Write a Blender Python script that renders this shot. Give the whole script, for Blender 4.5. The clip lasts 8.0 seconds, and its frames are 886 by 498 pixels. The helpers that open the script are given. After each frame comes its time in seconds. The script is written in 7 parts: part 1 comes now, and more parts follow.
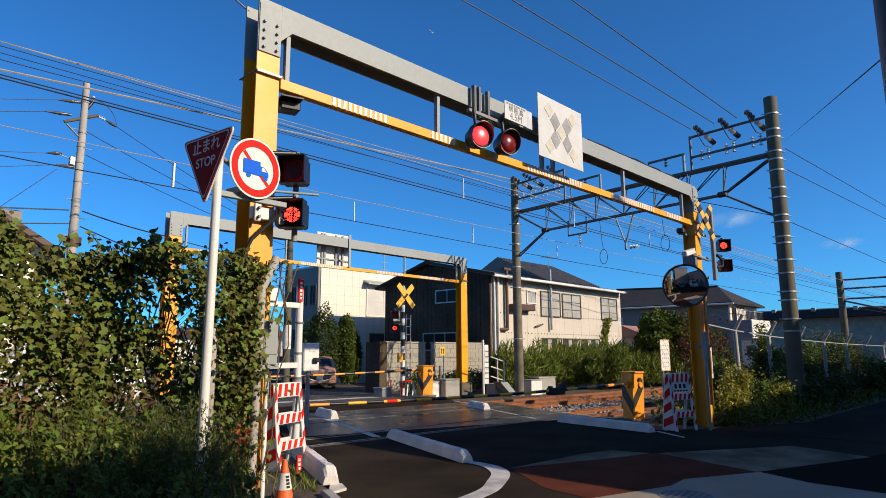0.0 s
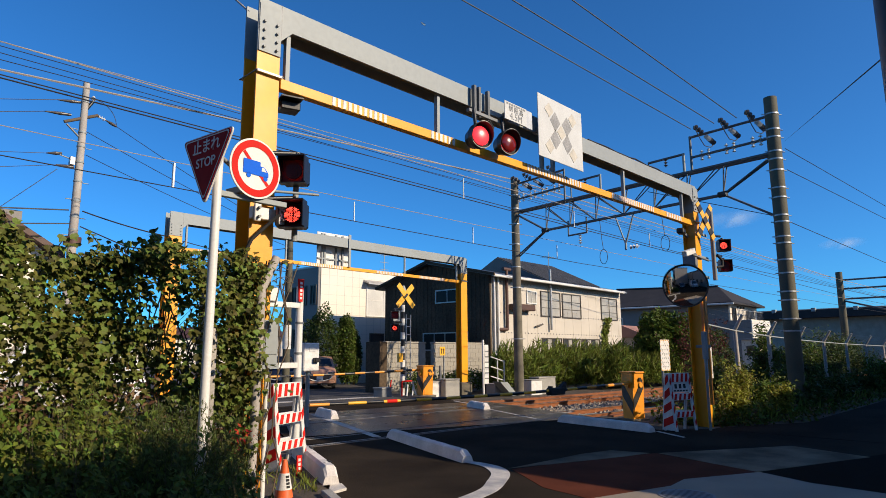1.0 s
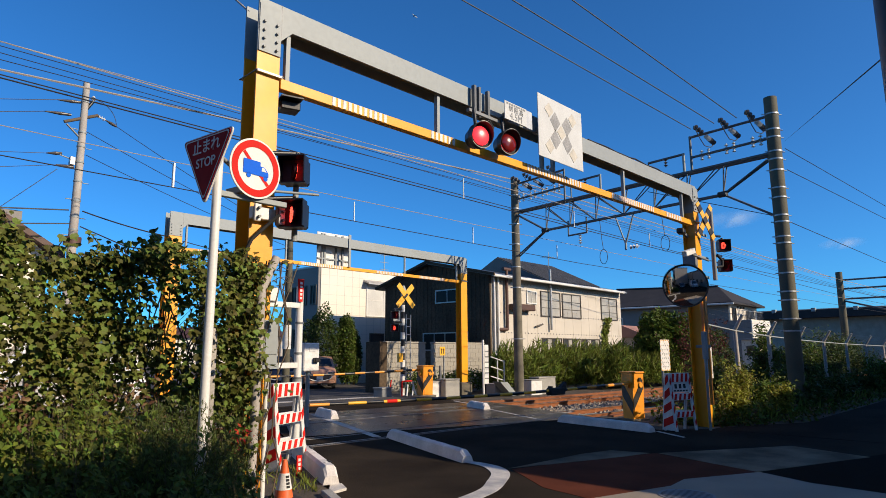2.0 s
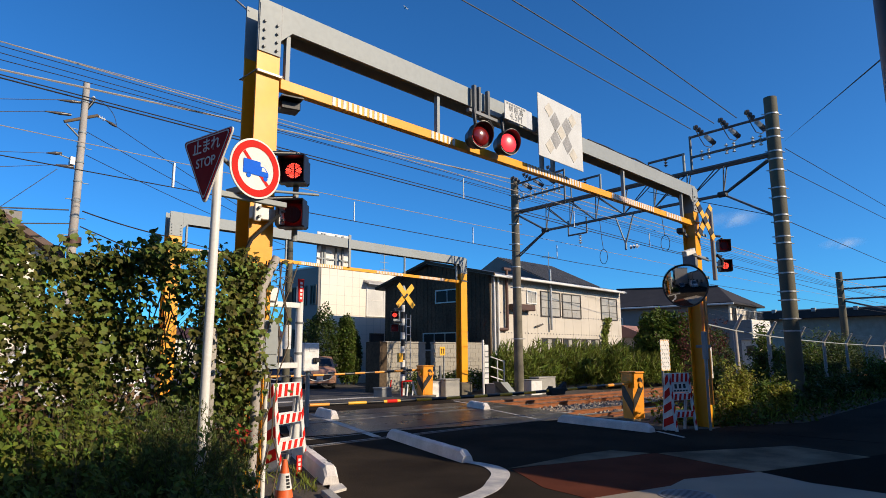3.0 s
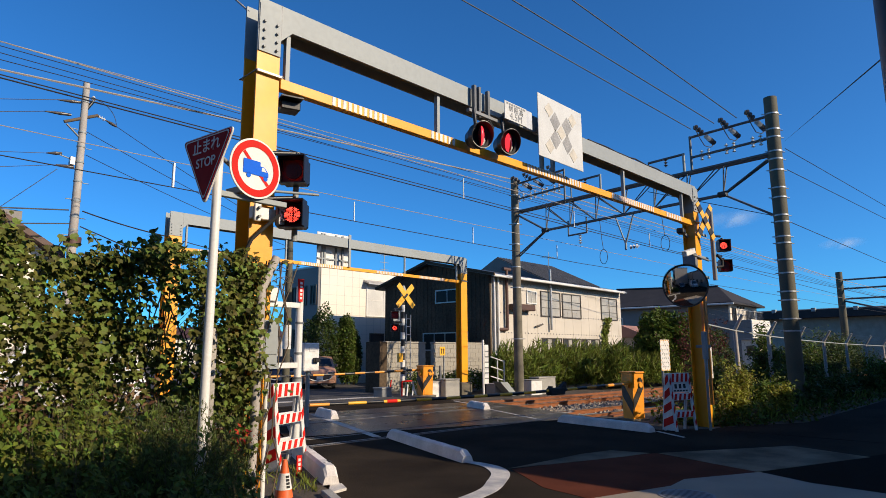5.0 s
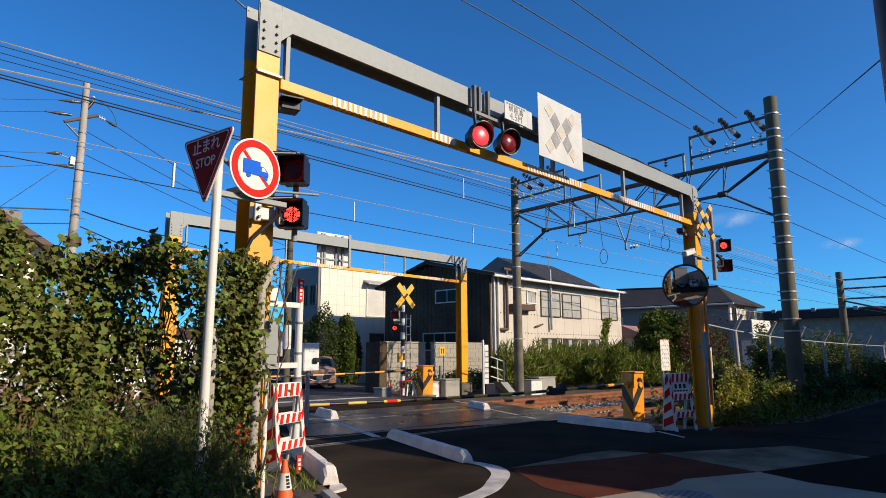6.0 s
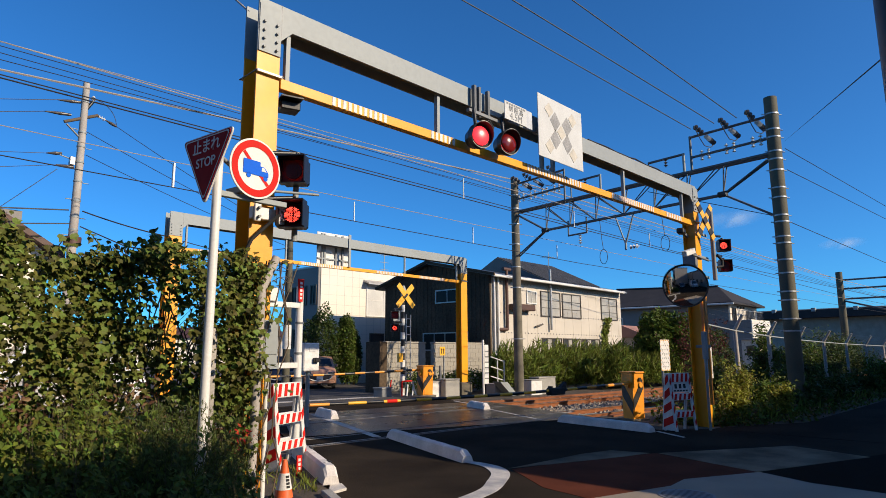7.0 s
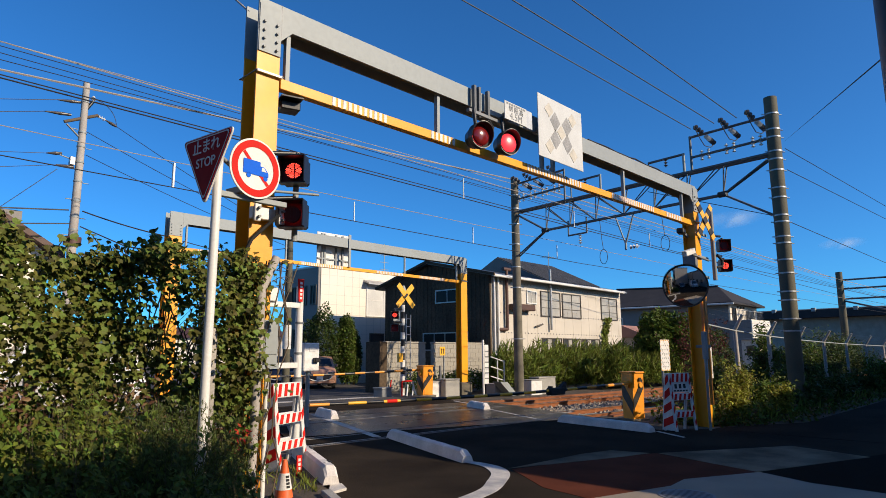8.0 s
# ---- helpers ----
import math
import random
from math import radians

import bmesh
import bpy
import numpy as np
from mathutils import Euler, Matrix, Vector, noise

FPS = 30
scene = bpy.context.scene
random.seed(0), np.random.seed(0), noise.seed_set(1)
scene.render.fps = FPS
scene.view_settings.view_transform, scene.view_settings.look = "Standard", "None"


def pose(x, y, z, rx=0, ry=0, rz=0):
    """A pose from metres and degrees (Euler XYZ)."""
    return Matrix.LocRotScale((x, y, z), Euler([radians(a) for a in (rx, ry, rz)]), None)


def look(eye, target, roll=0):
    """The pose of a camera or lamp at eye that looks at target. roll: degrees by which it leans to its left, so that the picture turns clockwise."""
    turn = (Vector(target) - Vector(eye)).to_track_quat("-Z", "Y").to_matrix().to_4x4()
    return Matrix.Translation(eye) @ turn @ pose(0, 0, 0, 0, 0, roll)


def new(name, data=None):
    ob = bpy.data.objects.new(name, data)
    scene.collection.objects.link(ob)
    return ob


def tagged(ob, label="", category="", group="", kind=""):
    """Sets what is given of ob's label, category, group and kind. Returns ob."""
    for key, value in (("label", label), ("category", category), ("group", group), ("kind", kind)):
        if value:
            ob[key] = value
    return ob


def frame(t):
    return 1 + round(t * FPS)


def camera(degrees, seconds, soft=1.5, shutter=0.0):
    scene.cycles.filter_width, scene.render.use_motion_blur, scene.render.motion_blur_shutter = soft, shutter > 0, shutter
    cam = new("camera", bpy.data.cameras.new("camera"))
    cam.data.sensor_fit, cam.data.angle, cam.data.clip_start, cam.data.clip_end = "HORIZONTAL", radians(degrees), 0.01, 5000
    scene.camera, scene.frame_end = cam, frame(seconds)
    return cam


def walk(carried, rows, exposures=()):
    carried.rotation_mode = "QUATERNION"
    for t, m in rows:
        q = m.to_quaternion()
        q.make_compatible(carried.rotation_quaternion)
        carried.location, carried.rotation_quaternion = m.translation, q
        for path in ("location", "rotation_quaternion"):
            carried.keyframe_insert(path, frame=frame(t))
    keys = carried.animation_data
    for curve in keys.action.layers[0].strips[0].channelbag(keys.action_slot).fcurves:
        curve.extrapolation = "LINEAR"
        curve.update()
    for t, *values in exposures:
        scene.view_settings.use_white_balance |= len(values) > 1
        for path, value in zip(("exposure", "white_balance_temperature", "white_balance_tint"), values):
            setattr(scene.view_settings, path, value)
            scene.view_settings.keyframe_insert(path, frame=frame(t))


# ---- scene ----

# ---------------------------------------------------------------- camera
EYE = Vector((0.0, 0.0, 1.6))
YAW, PITCH = radians(43.4), radians(9.41)
VIEW = Vector((math.cos(YAW) * math.cos(PITCH), math.sin(YAW) * math.cos(PITCH), math.sin(PITCH)))
cam = camera(70.2, 8.0, soft=0.7)
CAM_POSE = look(EYE, EYE + VIEW * 10, -0.28)
walk(cam, [(0.0, CAM_POSE), (8.0, CAM_POSE)], exposures=[(0.0, 0.5), (8.0, 0.5)])

# ---------------------------------------------------------------- light
SUN_DIR = Vector((0.33, -1.0, 0.517)).normalized()      # towards the sun
world = bpy.data.worlds.new("sky")
scene.world = world
world.use_nodes = True
wn, wl = world.node_tree.nodes, world.node_tree.links
sky = wn.new("ShaderNodeTexSky")
sky.sky_type = "NISHITA"
sky.sun_disc = False
sky.sun_elevation = math.asin(SUN_DIR.z)
sky.sun_rotation = math.atan2(SUN_DIR.x, SUN_DIR.y)
sky.altitude = 1200
sky.air_density = 1.0
sky.dust_density = 0.15
sky.ozone_density = 4.0
grade = wn.new("ShaderNodeMixRGB")                  # deep clear autumn blue
grade.blend_type = "MULTIPLY"
grade.inputs[0].default_value = 1.0
grade.inputs[2].default_value = (0.33, 1.30, 2.06, 1)
wl.new(sky.outputs[0], grade.inputs[1])
haze = wn.new("ShaderNodeTexSky")                  # pale warm haze round the sun
haze.sky_type = "NISHITA"
haze.sun_disc = False
haze.sun_elevation, haze.sun_rotation = sky.sun_elevation, sky.sun_rotation
haze.air_density, haze.dust_density, haze.ozone_density = 0.25, 4.0, 0.5
warm = wn.new("ShaderNodeMixRGB")
warm.blend_type = "MULTIPLY"
warm.inputs[0].default_value = 1.0
warm.inputs[2].default_value = (0.24, 0.22, 0.14, 1)
wl.new(haze.outputs[0], warm.inputs[1])
both = wn.new("ShaderNodeMixRGB")
both.blend_type = "ADD"
both.inputs[0].default_value = 1.0
wl.new(grade.outputs[0], both.inputs[1])
wl.new(warm.outputs[0], both.inputs[2])
wl.new(both.outputs[0], wn["Background"].inputs[0])
wn["Background"].inputs[1].default_value = 0.053

sun = new("sun", bpy.data.lights.new("sun", "SUN"))
sun.data.energy = 4.2
sun.data.angle = radians(0.53)
sun.data.color = (1.0, 0.83, 0.62)
sun.matrix_world = look(SUN_DIR * 60, (0, 0, 0))

# ---------------------------------------------------------------- materials
def mat(name, color, rough=0.6, metal=0.0, var=0.25, scale=6.0, bump=0.15, fine=60.0, second=None, island=0.0, glow=None, spec=0.5):
    """Base colour with stains at one scale and grain at another, plus a fine relief."""
    m = bpy.data.materials.new(name)
    m.use_nodes = True
    n, l = m.node_tree.nodes, m.node_tree.links
    b = n["Principled BSDF"]
    b.inputs["Metallic"].default_value = metal
    b.inputs["Specular IOR Level"].default_value = spec
    co = n.new("ShaderNodeTexCoord")
    big = n.new("ShaderNodeTexNoise")
    big.inputs["Scale"].default_value, big.inputs["Detail"].default_value = scale, 5
    l.new(co.outputs["Object"], big.inputs["Vector"])
    small = n.new("ShaderNodeTexNoise")
    small.inputs["Scale"].default_value, small.inputs["Detail"].default_value = fine, 4
    l.new(co.outputs["Object"], small.inputs["Vector"])
    ramp = n.new("ShaderNodeValToRGB")
    e = ramp.color_ramp.elements
    c2 = second or tuple(c * (1 - var) for c in color)
    e[0].position, e[1].position = 0.35, 0.68
    e[0].color, e[1].color = (*c2, 1), (*color, 1)
    l.new(big.outputs["Fac"], ramp.inputs["Fac"])
    mix = n.new("ShaderNodeMixRGB")
    mix.blend_type = "MULTIPLY"
    mix.inputs["Fac"].default_value = min(1.0, var * 1.6)
    l.new(ramp.outputs["Color"], mix.inputs[1])
    g = n.new("ShaderNodeValToRGB")
    g.color_ramp.elements[0].position, g.color_ramp.elements[1].position = 0.3, 0.62
    g.color_ramp.elements[0].color = (0.45, 0.45, 0.45, 1)
    l.new(small.outputs["Fac"], g.inputs["Fac"])
    l.new(g.outputs["Color"], mix.inputs[2])
    out = mix.outputs["Color"]
    if island:
        geo = n.new("ShaderNodeNewGeometry")
        hsv = n.new("ShaderNodeHueSaturation")
        mp = n.new("ShaderNodeMapRange")
        mp.inputs["To Min"].default_value, mp.inputs["To Max"].default_value = 1 - island, 1 + island
        l.new(geo.outputs["Random Per Island"], mp.inputs["Value"])
        l.new(mp.outputs["Result"], hsv.inputs["Value"])
        mh = n.new("ShaderNodeMapRange")
        mh.inputs["To Min"].default_value, mh.inputs["To Max"].default_value = 0.5 - island * 0.07, 0.5 + island * 0.05
        l.new(geo.outputs["Random Per Island"], mh.inputs["Value"])
        l.new(mh.outputs["Result"], hsv.inputs["Hue"])
        l.new(out, hsv.inputs["Color"])
        out = hsv.outputs["Color"]
    l.new(out, b.inputs["Base Color"])
    rr = n.new("ShaderNodeMapRange")
    rr.inputs["To Min"].default_value, rr.inputs["To Max"].default_value = max(0.02, rough - 0.1), min(1, rough + 0.1)
    l.new(big.outputs["Fac"], rr.inputs["Value"])
    l.new(rr.outputs["Result"], b.inputs["Roughness"])
    if bump:
        bp = n.new("ShaderNodeBump")
        bp.inputs["Strength"].default_value, bp.inputs["Distance"].default_value = bump, 0.01
        l.new(small.outputs["Fac"], bp.inputs["Height"])
        l.new(bp.outputs["Normal"], b.inputs["Normal"])
    if glow:
        b.inputs["Emission Color"].default_value = (*glow[:3], 1)
        b.inputs["Emission Strength"].default_value = glow[3]
    return m


def leaf_mat(name, color, island=0.5):
    m = mat(name, color, 0.55, 0, 0.2, 9, 0.1, 50, island=island, spec=0.22)
    n, l = m.node_tree.nodes, m.node_tree.links
    b = n["Principled BSDF"]
    tr = n.new("ShaderNodeBsdfTranslucent")
    src = b.inputs["Base Color"].links[0].from_socket
    l.new(src, tr.inputs["Color"])
    ms = n.new("ShaderNodeMixShader")
    ms.inputs[0].default_value = 0.32
    l.new(b.outputs[0], ms.inputs[1])
    l.new(tr.outputs[0], ms.inputs[2])
    l.new(ms.outputs[0], n["Material Output"].inputs["Surface"])
    return m


def rust_mat(name, color, rust, amount=0.45, rough=0.45):
    """Paint with rust breaking through in streaks that run down."""
    m = mat(name, color, rough, 0, 0.08, 2, 0.03, 12)
    n, l = m.node_tree.nodes, m.node_tree.links
    b = n["Principled BSDF"]
    src = b.inputs["Base Color"].links[0].from_socket
    co = n.new("ShaderNodeTexCoord")
    mp = n.new("ShaderNodeMapping")
    mp.inputs["Scale"].default_value = (9, 9, 0.9)
    l.new(co.outputs["Object"], mp.inputs["Vector"])
    t = n.new("ShaderNodeTexNoise")
    t.inputs["Scale"].default_value, t.inputs["Detail"].default_value = 2.0, 8
    l.new(mp.outputs["Vector"], t.inputs["Vector"])
    r = n.new("ShaderNodeValToRGB")
    r.color_ramp.elements[0].position, r.color_ramp.elements[1].position = 1 - amount, min(1, 1.12 - amount)
    l.new(t.outputs["Fac"], r.inputs["Fac"])
    x = n.new("ShaderNodeMixRGB")
    l.new(r.outputs["Color"], x.inputs["Fac"])
    l.new(src, x.inputs[1])
    x.inputs[2].default_value = (*rust, 1)
    l.new(x.outputs["Color"], b.inputs["Base Color"])
    return m


def glass_mat(name, tint, rough=0.05):
    m = bpy.data.materials.new(name)
    m.use_nodes = True
    b = m.node_tree.nodes["Principled BSDF"]
    b.inputs["Base Color"].default_value = (*tint, 1)
    b.inputs["Roughness"].default_value = rough
    b.inputs["Transmission Weight"].default_value = 0.0
    b.inputs["Specular IOR Level"].default_value = 0.8
    return m


M = {}
M["asphalt"] = mat("asphalt", (0.046, 0.036, 0.026), 0.9, 0, 0.4, 0.7, 0.9, 90, second=(0.022, 0.017, 0.013), spec=0.02)
M["asphalt_wet"] = mat("damp asphalt", (0.034, 0.025, 0.019), 0.30, 0, 0.5, 1.1, 0.35, 45, second=(0.014, 0.011, 0.009), spec=0.16)
M["asphalt_old"] = mat("worn asphalt", (0.020, 0.014, 0.010), 0.95, 0, 0.3, 0.6, 0.5, 140, spec=0.02)
M["asphalt_far"] = mat("pale grey asphalt", (0.10, 0.092, 0.085), 0.85, 0, 0.3, 0.8, 0.5, 140, spec=0.2)
M["concrete_road"] = mat("pale concrete slab", (0.31, 0.255, 0.185), 0.85, 0, 0.25, 1.2, 0.4, 120)
M["redpave"] = mat("brick red road coating", (0.13, 0.042, 0.024), 0.9, 0, 0.3, 1.5, 0.4, 120, spec=0.02)
M["roadwhite"] = mat("worn white road paint", (0.66, 0.62, 0.55), 0.75, 0, 0.3, 3, 0.3, 90, second=(0.36, 0.35, 0.34))
M["kerbwhite"] = mat("white kerb paint", (0.76, 0.72, 0.68), 0.7, 0, 0.16, 2.5, 0.2, 40, second=(0.55, 0.52, 0.49))
M["roadgrey"] = mat("faded pale road coating", (0.235, 0.185, 0.125), 0.9, 0, 0.3, 1.5, 0.4, 90, second=(0.10, 0.08, 0.055), spec=0.03)
M["soil"] = mat("dry soil with grit", (0.10, 0.075, 0.05), 0.95, 0, 0.4, 2.5, 0.8, 40)
M["concrete"] = mat("grey concrete", (0.36, 0.35, 0.32), 0.85, 0, 0.25, 2, 0.3, 70)
M["concrete_dark"] = mat("weathered dark concrete", (0.20, 0.178, 0.130), 0.85, 0, 0.45, 1.5, 0.3, 60)
M["pole_concrete"] = mat("pole concrete", (0.112, 0.105, 0.070), 0.8, 0, 0.3, 1.2, 0.25, 60)
M["pole_light"] = mat("light pole concrete", (0.47, 0.43, 0.385), 0.8, 0, 0.3, 1.2, 0.25, 60)
M["yellow"] = rust_mat("yellow gate paint", (0.84, 0.345, 0.006), (0.38, 0.15, 0.03), 0.33)
M["yellow_low"] = rust_mat("rust stained yellow paint", (0.62, 0.24, 0.018), (0.22, 0.085, 0.02), 0.52)
M["orange"] = mat("orange machine enamel", (0.92, 0.34, 0.015), 0.4, 0, 0.15, 4, 0.08, 60)
M["galv"] = mat("galvanised grey steel", (0.275, 0.30, 0.30), 0.6, 0.1, 0.10, 1.2, 0.03, 14)
M["galv_light"] = mat("bright galvanised steel", (0.50, 0.51, 0.51), 0.45, 0.4, 0.2, 4, 0.05, 50)
M["galv_dark"] = mat("dull galvanised steel", (0.22, 0.23, 0.24), 0.55, 0.3, 0.25, 2, 0.1, 50)
M["truss"] = mat("grey truss steel", (0.14, 0.15, 0.16), 0.55, 0.3, 0.3, 2, 0.1, 50)
M["white"] = mat("white enamel", (0.70, 0.69, 0.65), 0.4, 0, 0.1, 3, 0.05, 50)
# white lowered in place of the soft shadow lying on the square sign
M["signboard"] = mat("white sign sheet toned down for soft shadow", (0.56, 0.57, 0.56), 0.6, 0, 0.14, 2.5, 0.05, 40)
M["fadedgrey"] = mat("faded grey print", (0.34, 0.34, 0.335), 0.6, 0, 0.35, 5, 0.05, 40)
M["fadedcream"] = mat("faded cream print", (0.56, 0.52, 0.44), 0.6, 0, 0.2, 9, 0.05, 60)
M["white_plastic"] = mat("scuffed white plastic", (0.74, 0.73, 0.70), 0.5, 0, 0.2, 5, 0.08, 50)
M["red"] = mat("red reflective sheet", (0.60, 0.018, 0.012), 0.7, 0, 0.12, 6, 0.05, 60, spec=0.15)
M["stopred"] = mat("dark red sign face", (0.34, 0.012, 0.014), 0.7, 0, 0.1, 5, 0.03, 60, spec=0.15)
M["blue"] = mat("blue sign print", (0.008, 0.12, 0.66), 0.7, 0, 0.08, 5, 0.03, 60, spec=0.15)
M["black"] = mat("black enamel", (0.012, 0.012, 0.013), 0.4, 0, 0.2, 4, 0.08, 50)
M["rubber"] = mat("black rubber", (0.02, 0.02, 0.02), 0.8, 0, 0.2, 6, 0.1, 50)
M["barrier_yellow"] = mat("barrier yellow tape", (0.85, 0.44, 0.03), 0.45, 0, 0.15, 6, 0.05, 60)
M["barrier_orange"] = mat("barrier orange tape", (0.85, 0.33, 0.04), 0.45, 0, 0.15, 6, 0.05, 60)
M["rail"] = mat("rusty rail steel", (0.30, 0.10, 0.03), 0.75, 0.2, 0.35, 3, 0.2, 50)
M["rail_top"] = mat("worn rail head", (0.11, 0.095, 0.085), 0.5, 0.5, 0.2, 3, 0.05, 50)
M["sleeper"] = mat("rust stained sleeper", (0.15, 0.075, 0.04), 0.9, 0, 0.35, 4, 0.3, 40)
M["gravel"] = mat("grey brown ballast stone", (0.34, 0.28, 0.22), 0.9, 0, 0.3, 5, 0.4, 30, island=0.5)
M["cladding"] = mat("cream corrugated cladding", (0.56, 0.51, 0.43), 0.65, 0, 0.14, 0.6, 0.05, 20)
M["dark_wall"] = mat("charcoal timber cladding", (0.125, 0.088, 0.056), 0.8, 0, 0.45, 0.6, 0.2, 9, spec=0.15)
M["white_wall"] = mat("white panel wall", (0.74, 0.68, 0.57), 0.7, 0, 0.1, 0.5, 0.05, 20)
M["grey_wall"] = mat("grey render wall", (0.25, 0.235, 0.215), 0.8, 0, 0.15, 0.6, 0.08, 30)
M["rooftile"] = mat("grey glazed roof tile", (0.10, 0.10, 0.10), 0.4, 0, 0.3, 2, 0.1, 30)
M["roofslate"] = mat("dark slate roof", (0.045, 0.043, 0.046), 0.85, 0, 0.25, 1.5, 0.1, 30, spec=0.2)
M["pinkroof"] = mat("faded pink roof sheet", (0.42, 0.22, 0.17), 0.7, 0, 0.2, 2, 0.1, 30)
M["glass"] = glass_mat("window glass", (0.05, 0.055, 0.06), 0.08)
M["curtain"] = mat("pale curtain behind glass", (0.42, 0.40, 0.35), 0.3, 0, 0.2, 2, 0.05, 20)
M["frosted"] = mat("pale frosted glass", (0.60, 0.60, 0.57), 0.25, 0, 0.12, 1.5, 0, 20)
M["alu"] = mat("aluminium frame", (0.42, 0.42, 0.41), 0.4, 0.5, 0.1, 3, 0.03, 40)
M["bronze"] = mat("bronze window frame", (0.09, 0.075, 0.06), 0.45, 0.3, 0.1, 3, 0.03, 40)
M["brownpipe"] = mat("brown flue pipe", (0.10, 0.045, 0.03), 0.6, 0, 0.3, 3, 0.1, 40)
M["blockwall"] = mat("grey concrete block", (0.40, 0.37, 0.31), 0.9, 0, 0.25, 1.5, 0.3, 50)
M["vine"] = leaf_mat("vine leaf green", (0.134, 0.164, 0.030), 0.7)
M["weed"] = leaf_mat("weed leaf green", (0.098, 0.140, 0.020), 0.6)
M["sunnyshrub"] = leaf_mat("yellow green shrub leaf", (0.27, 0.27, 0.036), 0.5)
M["featherweed"] = leaf_mat("feathery weed green", (0.085, 0.115, 0.026), 0.5)
M["bush"] = leaf_mat("shrub leaf green", (0.058, 0.088, 0.018), 0.45)
M["darkglass"] = mat("dark window glass", (0.014, 0.014, 0.014), 0.35, 0, 0.1, 3, 0.0, 40, spec=0.12)
M["bankgrass"] = leaf_mat("pale tall grass", (0.165, 0.205, 0.034), 0.6)
M["grassy"] = leaf_mat("tall grass green", (0.165, 0.195, 0.028), 0.55)
M["yellowing"] = leaf_mat("yellowing leaf", (0.20, 0.19, 0.04), 0.4)
M["redleaf"] = leaf_mat("reddish shrub leaf", (0.13, 0.04, 0.03), 0.4)
M["dryleaf"] = leaf_mat("dry brown leaf", (0.22, 0.13, 0.07), 0.4)
M["redpetal"] = leaf_mat("small red flower", (0.45, 0.03, 0.02), 0.3)
M["stem"] = mat("brown stem", (0.13, 0.095, 0.06), 0.85, 0, 0.3, 8, 0.3, 60)
M["wire"] = mat("dark wire", (0.03, 0.03, 0.035), 0.6, 0.2, 0.2, 4, 0, 40)
M["wire_light"] = mat("pale cable", (0.40, 0.36, 0.32), 0.5, 0.2, 0.2, 2, 0, 40)
M["porcelain"] = mat("white porcelain insulator", (0.62, 0.62, 0.60), 0.3, 0, 0.1, 5, 0, 40)
M["porcelain_dark"] = mat("brown insulator", (0.06, 0.05, 0.045), 0.3, 0, 0.1, 5, 0, 40)
M["beige"] = mat("beige equipment box", (0.50, 0.49, 0.44), 0.5, 0, 0.12, 3, 0.05, 50)
M["cone"] = mat("orange cone plastic", (0.80, 0.13, 0.03), 0.5, 0, 0.15, 6, 0.05, 60)
M["carpaint"] = mat("metallic brown car paint", (0.42, 0.235, 0.16), 0.3, 0.25, 0.05, 3, 0, 60)
M["carwhite"] = mat("white van paint", (0.72, 0.72, 0.72), 0.3, 0, 0.05, 3, 0, 60)
M["carblue"] = mat("dark blue car paint", (0.012, 0.016, 0.035), 0.22, 0.3, 0.05, 3, 0, 60)
M["chrome"] = mat("chrome", (0.7, 0.7, 0.7), 0.15, 1.0, 0.05, 3, 0, 60)
M["lamp_on"] = mat("lit red lamp", (0.5, 0.02, 0.02), 0.3, 0, 0.05, 3, 0, 60, glow=(1.0, 0.035, 0.05, 1.1))
M["led_on"] = mat("lit red diode", (0.5, 0.02, 0.02), 0.3, 0, 0.05, 3, 0, 60, glow=(1.0, 0.07, 0.04, 2.2))
M["led_off"] = mat("unlit diode panel", (0.11, 0.006, 0.006), 0.5, 0, 0.2, 20, 0.05, 90, spec=0.3)
M["lamp_off"] = mat("unlit dark red lens", (0.16, 0.010, 0.009), 0.16, 0, 0.1, 3, 0, 60)
M["cloud"] = mat("cloud white", (0.8, 0.8, 0.8), 1.0, 0, 0.05, 1, 0, 10)

# ---------------------------------------------------------------- mesh tools
def add_box(bm, x0, y0, z0, x1, y1, z1, m=None, bevel=0.0):
    r = bmesh.ops.create_cube(bm, size=1.0)
    vs = r["verts"]
    for v in vs:
        v.co = Vector(((x0 + x1) / 2 + v.co.x * (x1 - x0), (y0 + y1) / 2 + v.co.y * (y1 - y0), (z0 + z1) / 2 + v.co.z * (z1 - z0)))
    if bevel:
        es = list({e for v in vs for e in v.link_edges})
        vs = list({v for f in bmesh.ops.bevel(bm, geom=es, offset=bevel, segments=1, affect="EDGES")["faces"] for v in f.verts} | {v for v in vs if v.is_valid})
    if m is not None:
        for v in vs:
            v.co = m @ v.co
    return vs


def box(x0, y0, z0, x1, y1, z1, bevel=0.0):
    bm = bmesh.new()
    add_box(bm, x0, y0, z0, x1, y1, z1, None, bevel)
    return bm


def add_tube(bm, a, b, r0, r1=None, n=10, caps=True):
    a, b = Vector(a), Vector(b)
    r1 = r0 if r1 is None else r1
    d = b - a
    q = d.to_track_quat("Z", "Y").to_matrix().to_4x4()
    res = bmesh.ops.create_cone(bm, cap_ends=caps, segments=n, radius1=r0, radius2=r1, depth=d.length)
    mm = Matrix.Translation((a + b) / 2) @ q
    for v in res["verts"]:
        v.co = mm @ v.co
    for f in {f for v in res["verts"] for f in v.link_faces}:
        if len(f.verts) == 4:
            f.smooth = True
        else:
            for e in f.edges:
                e.smooth = False
    return res["verts"]


def tube(a, b, r0, r1=None, n=12):
    bm = bmesh.new()
    add_tube(bm, a, b, r0, r1, n)
    return bm


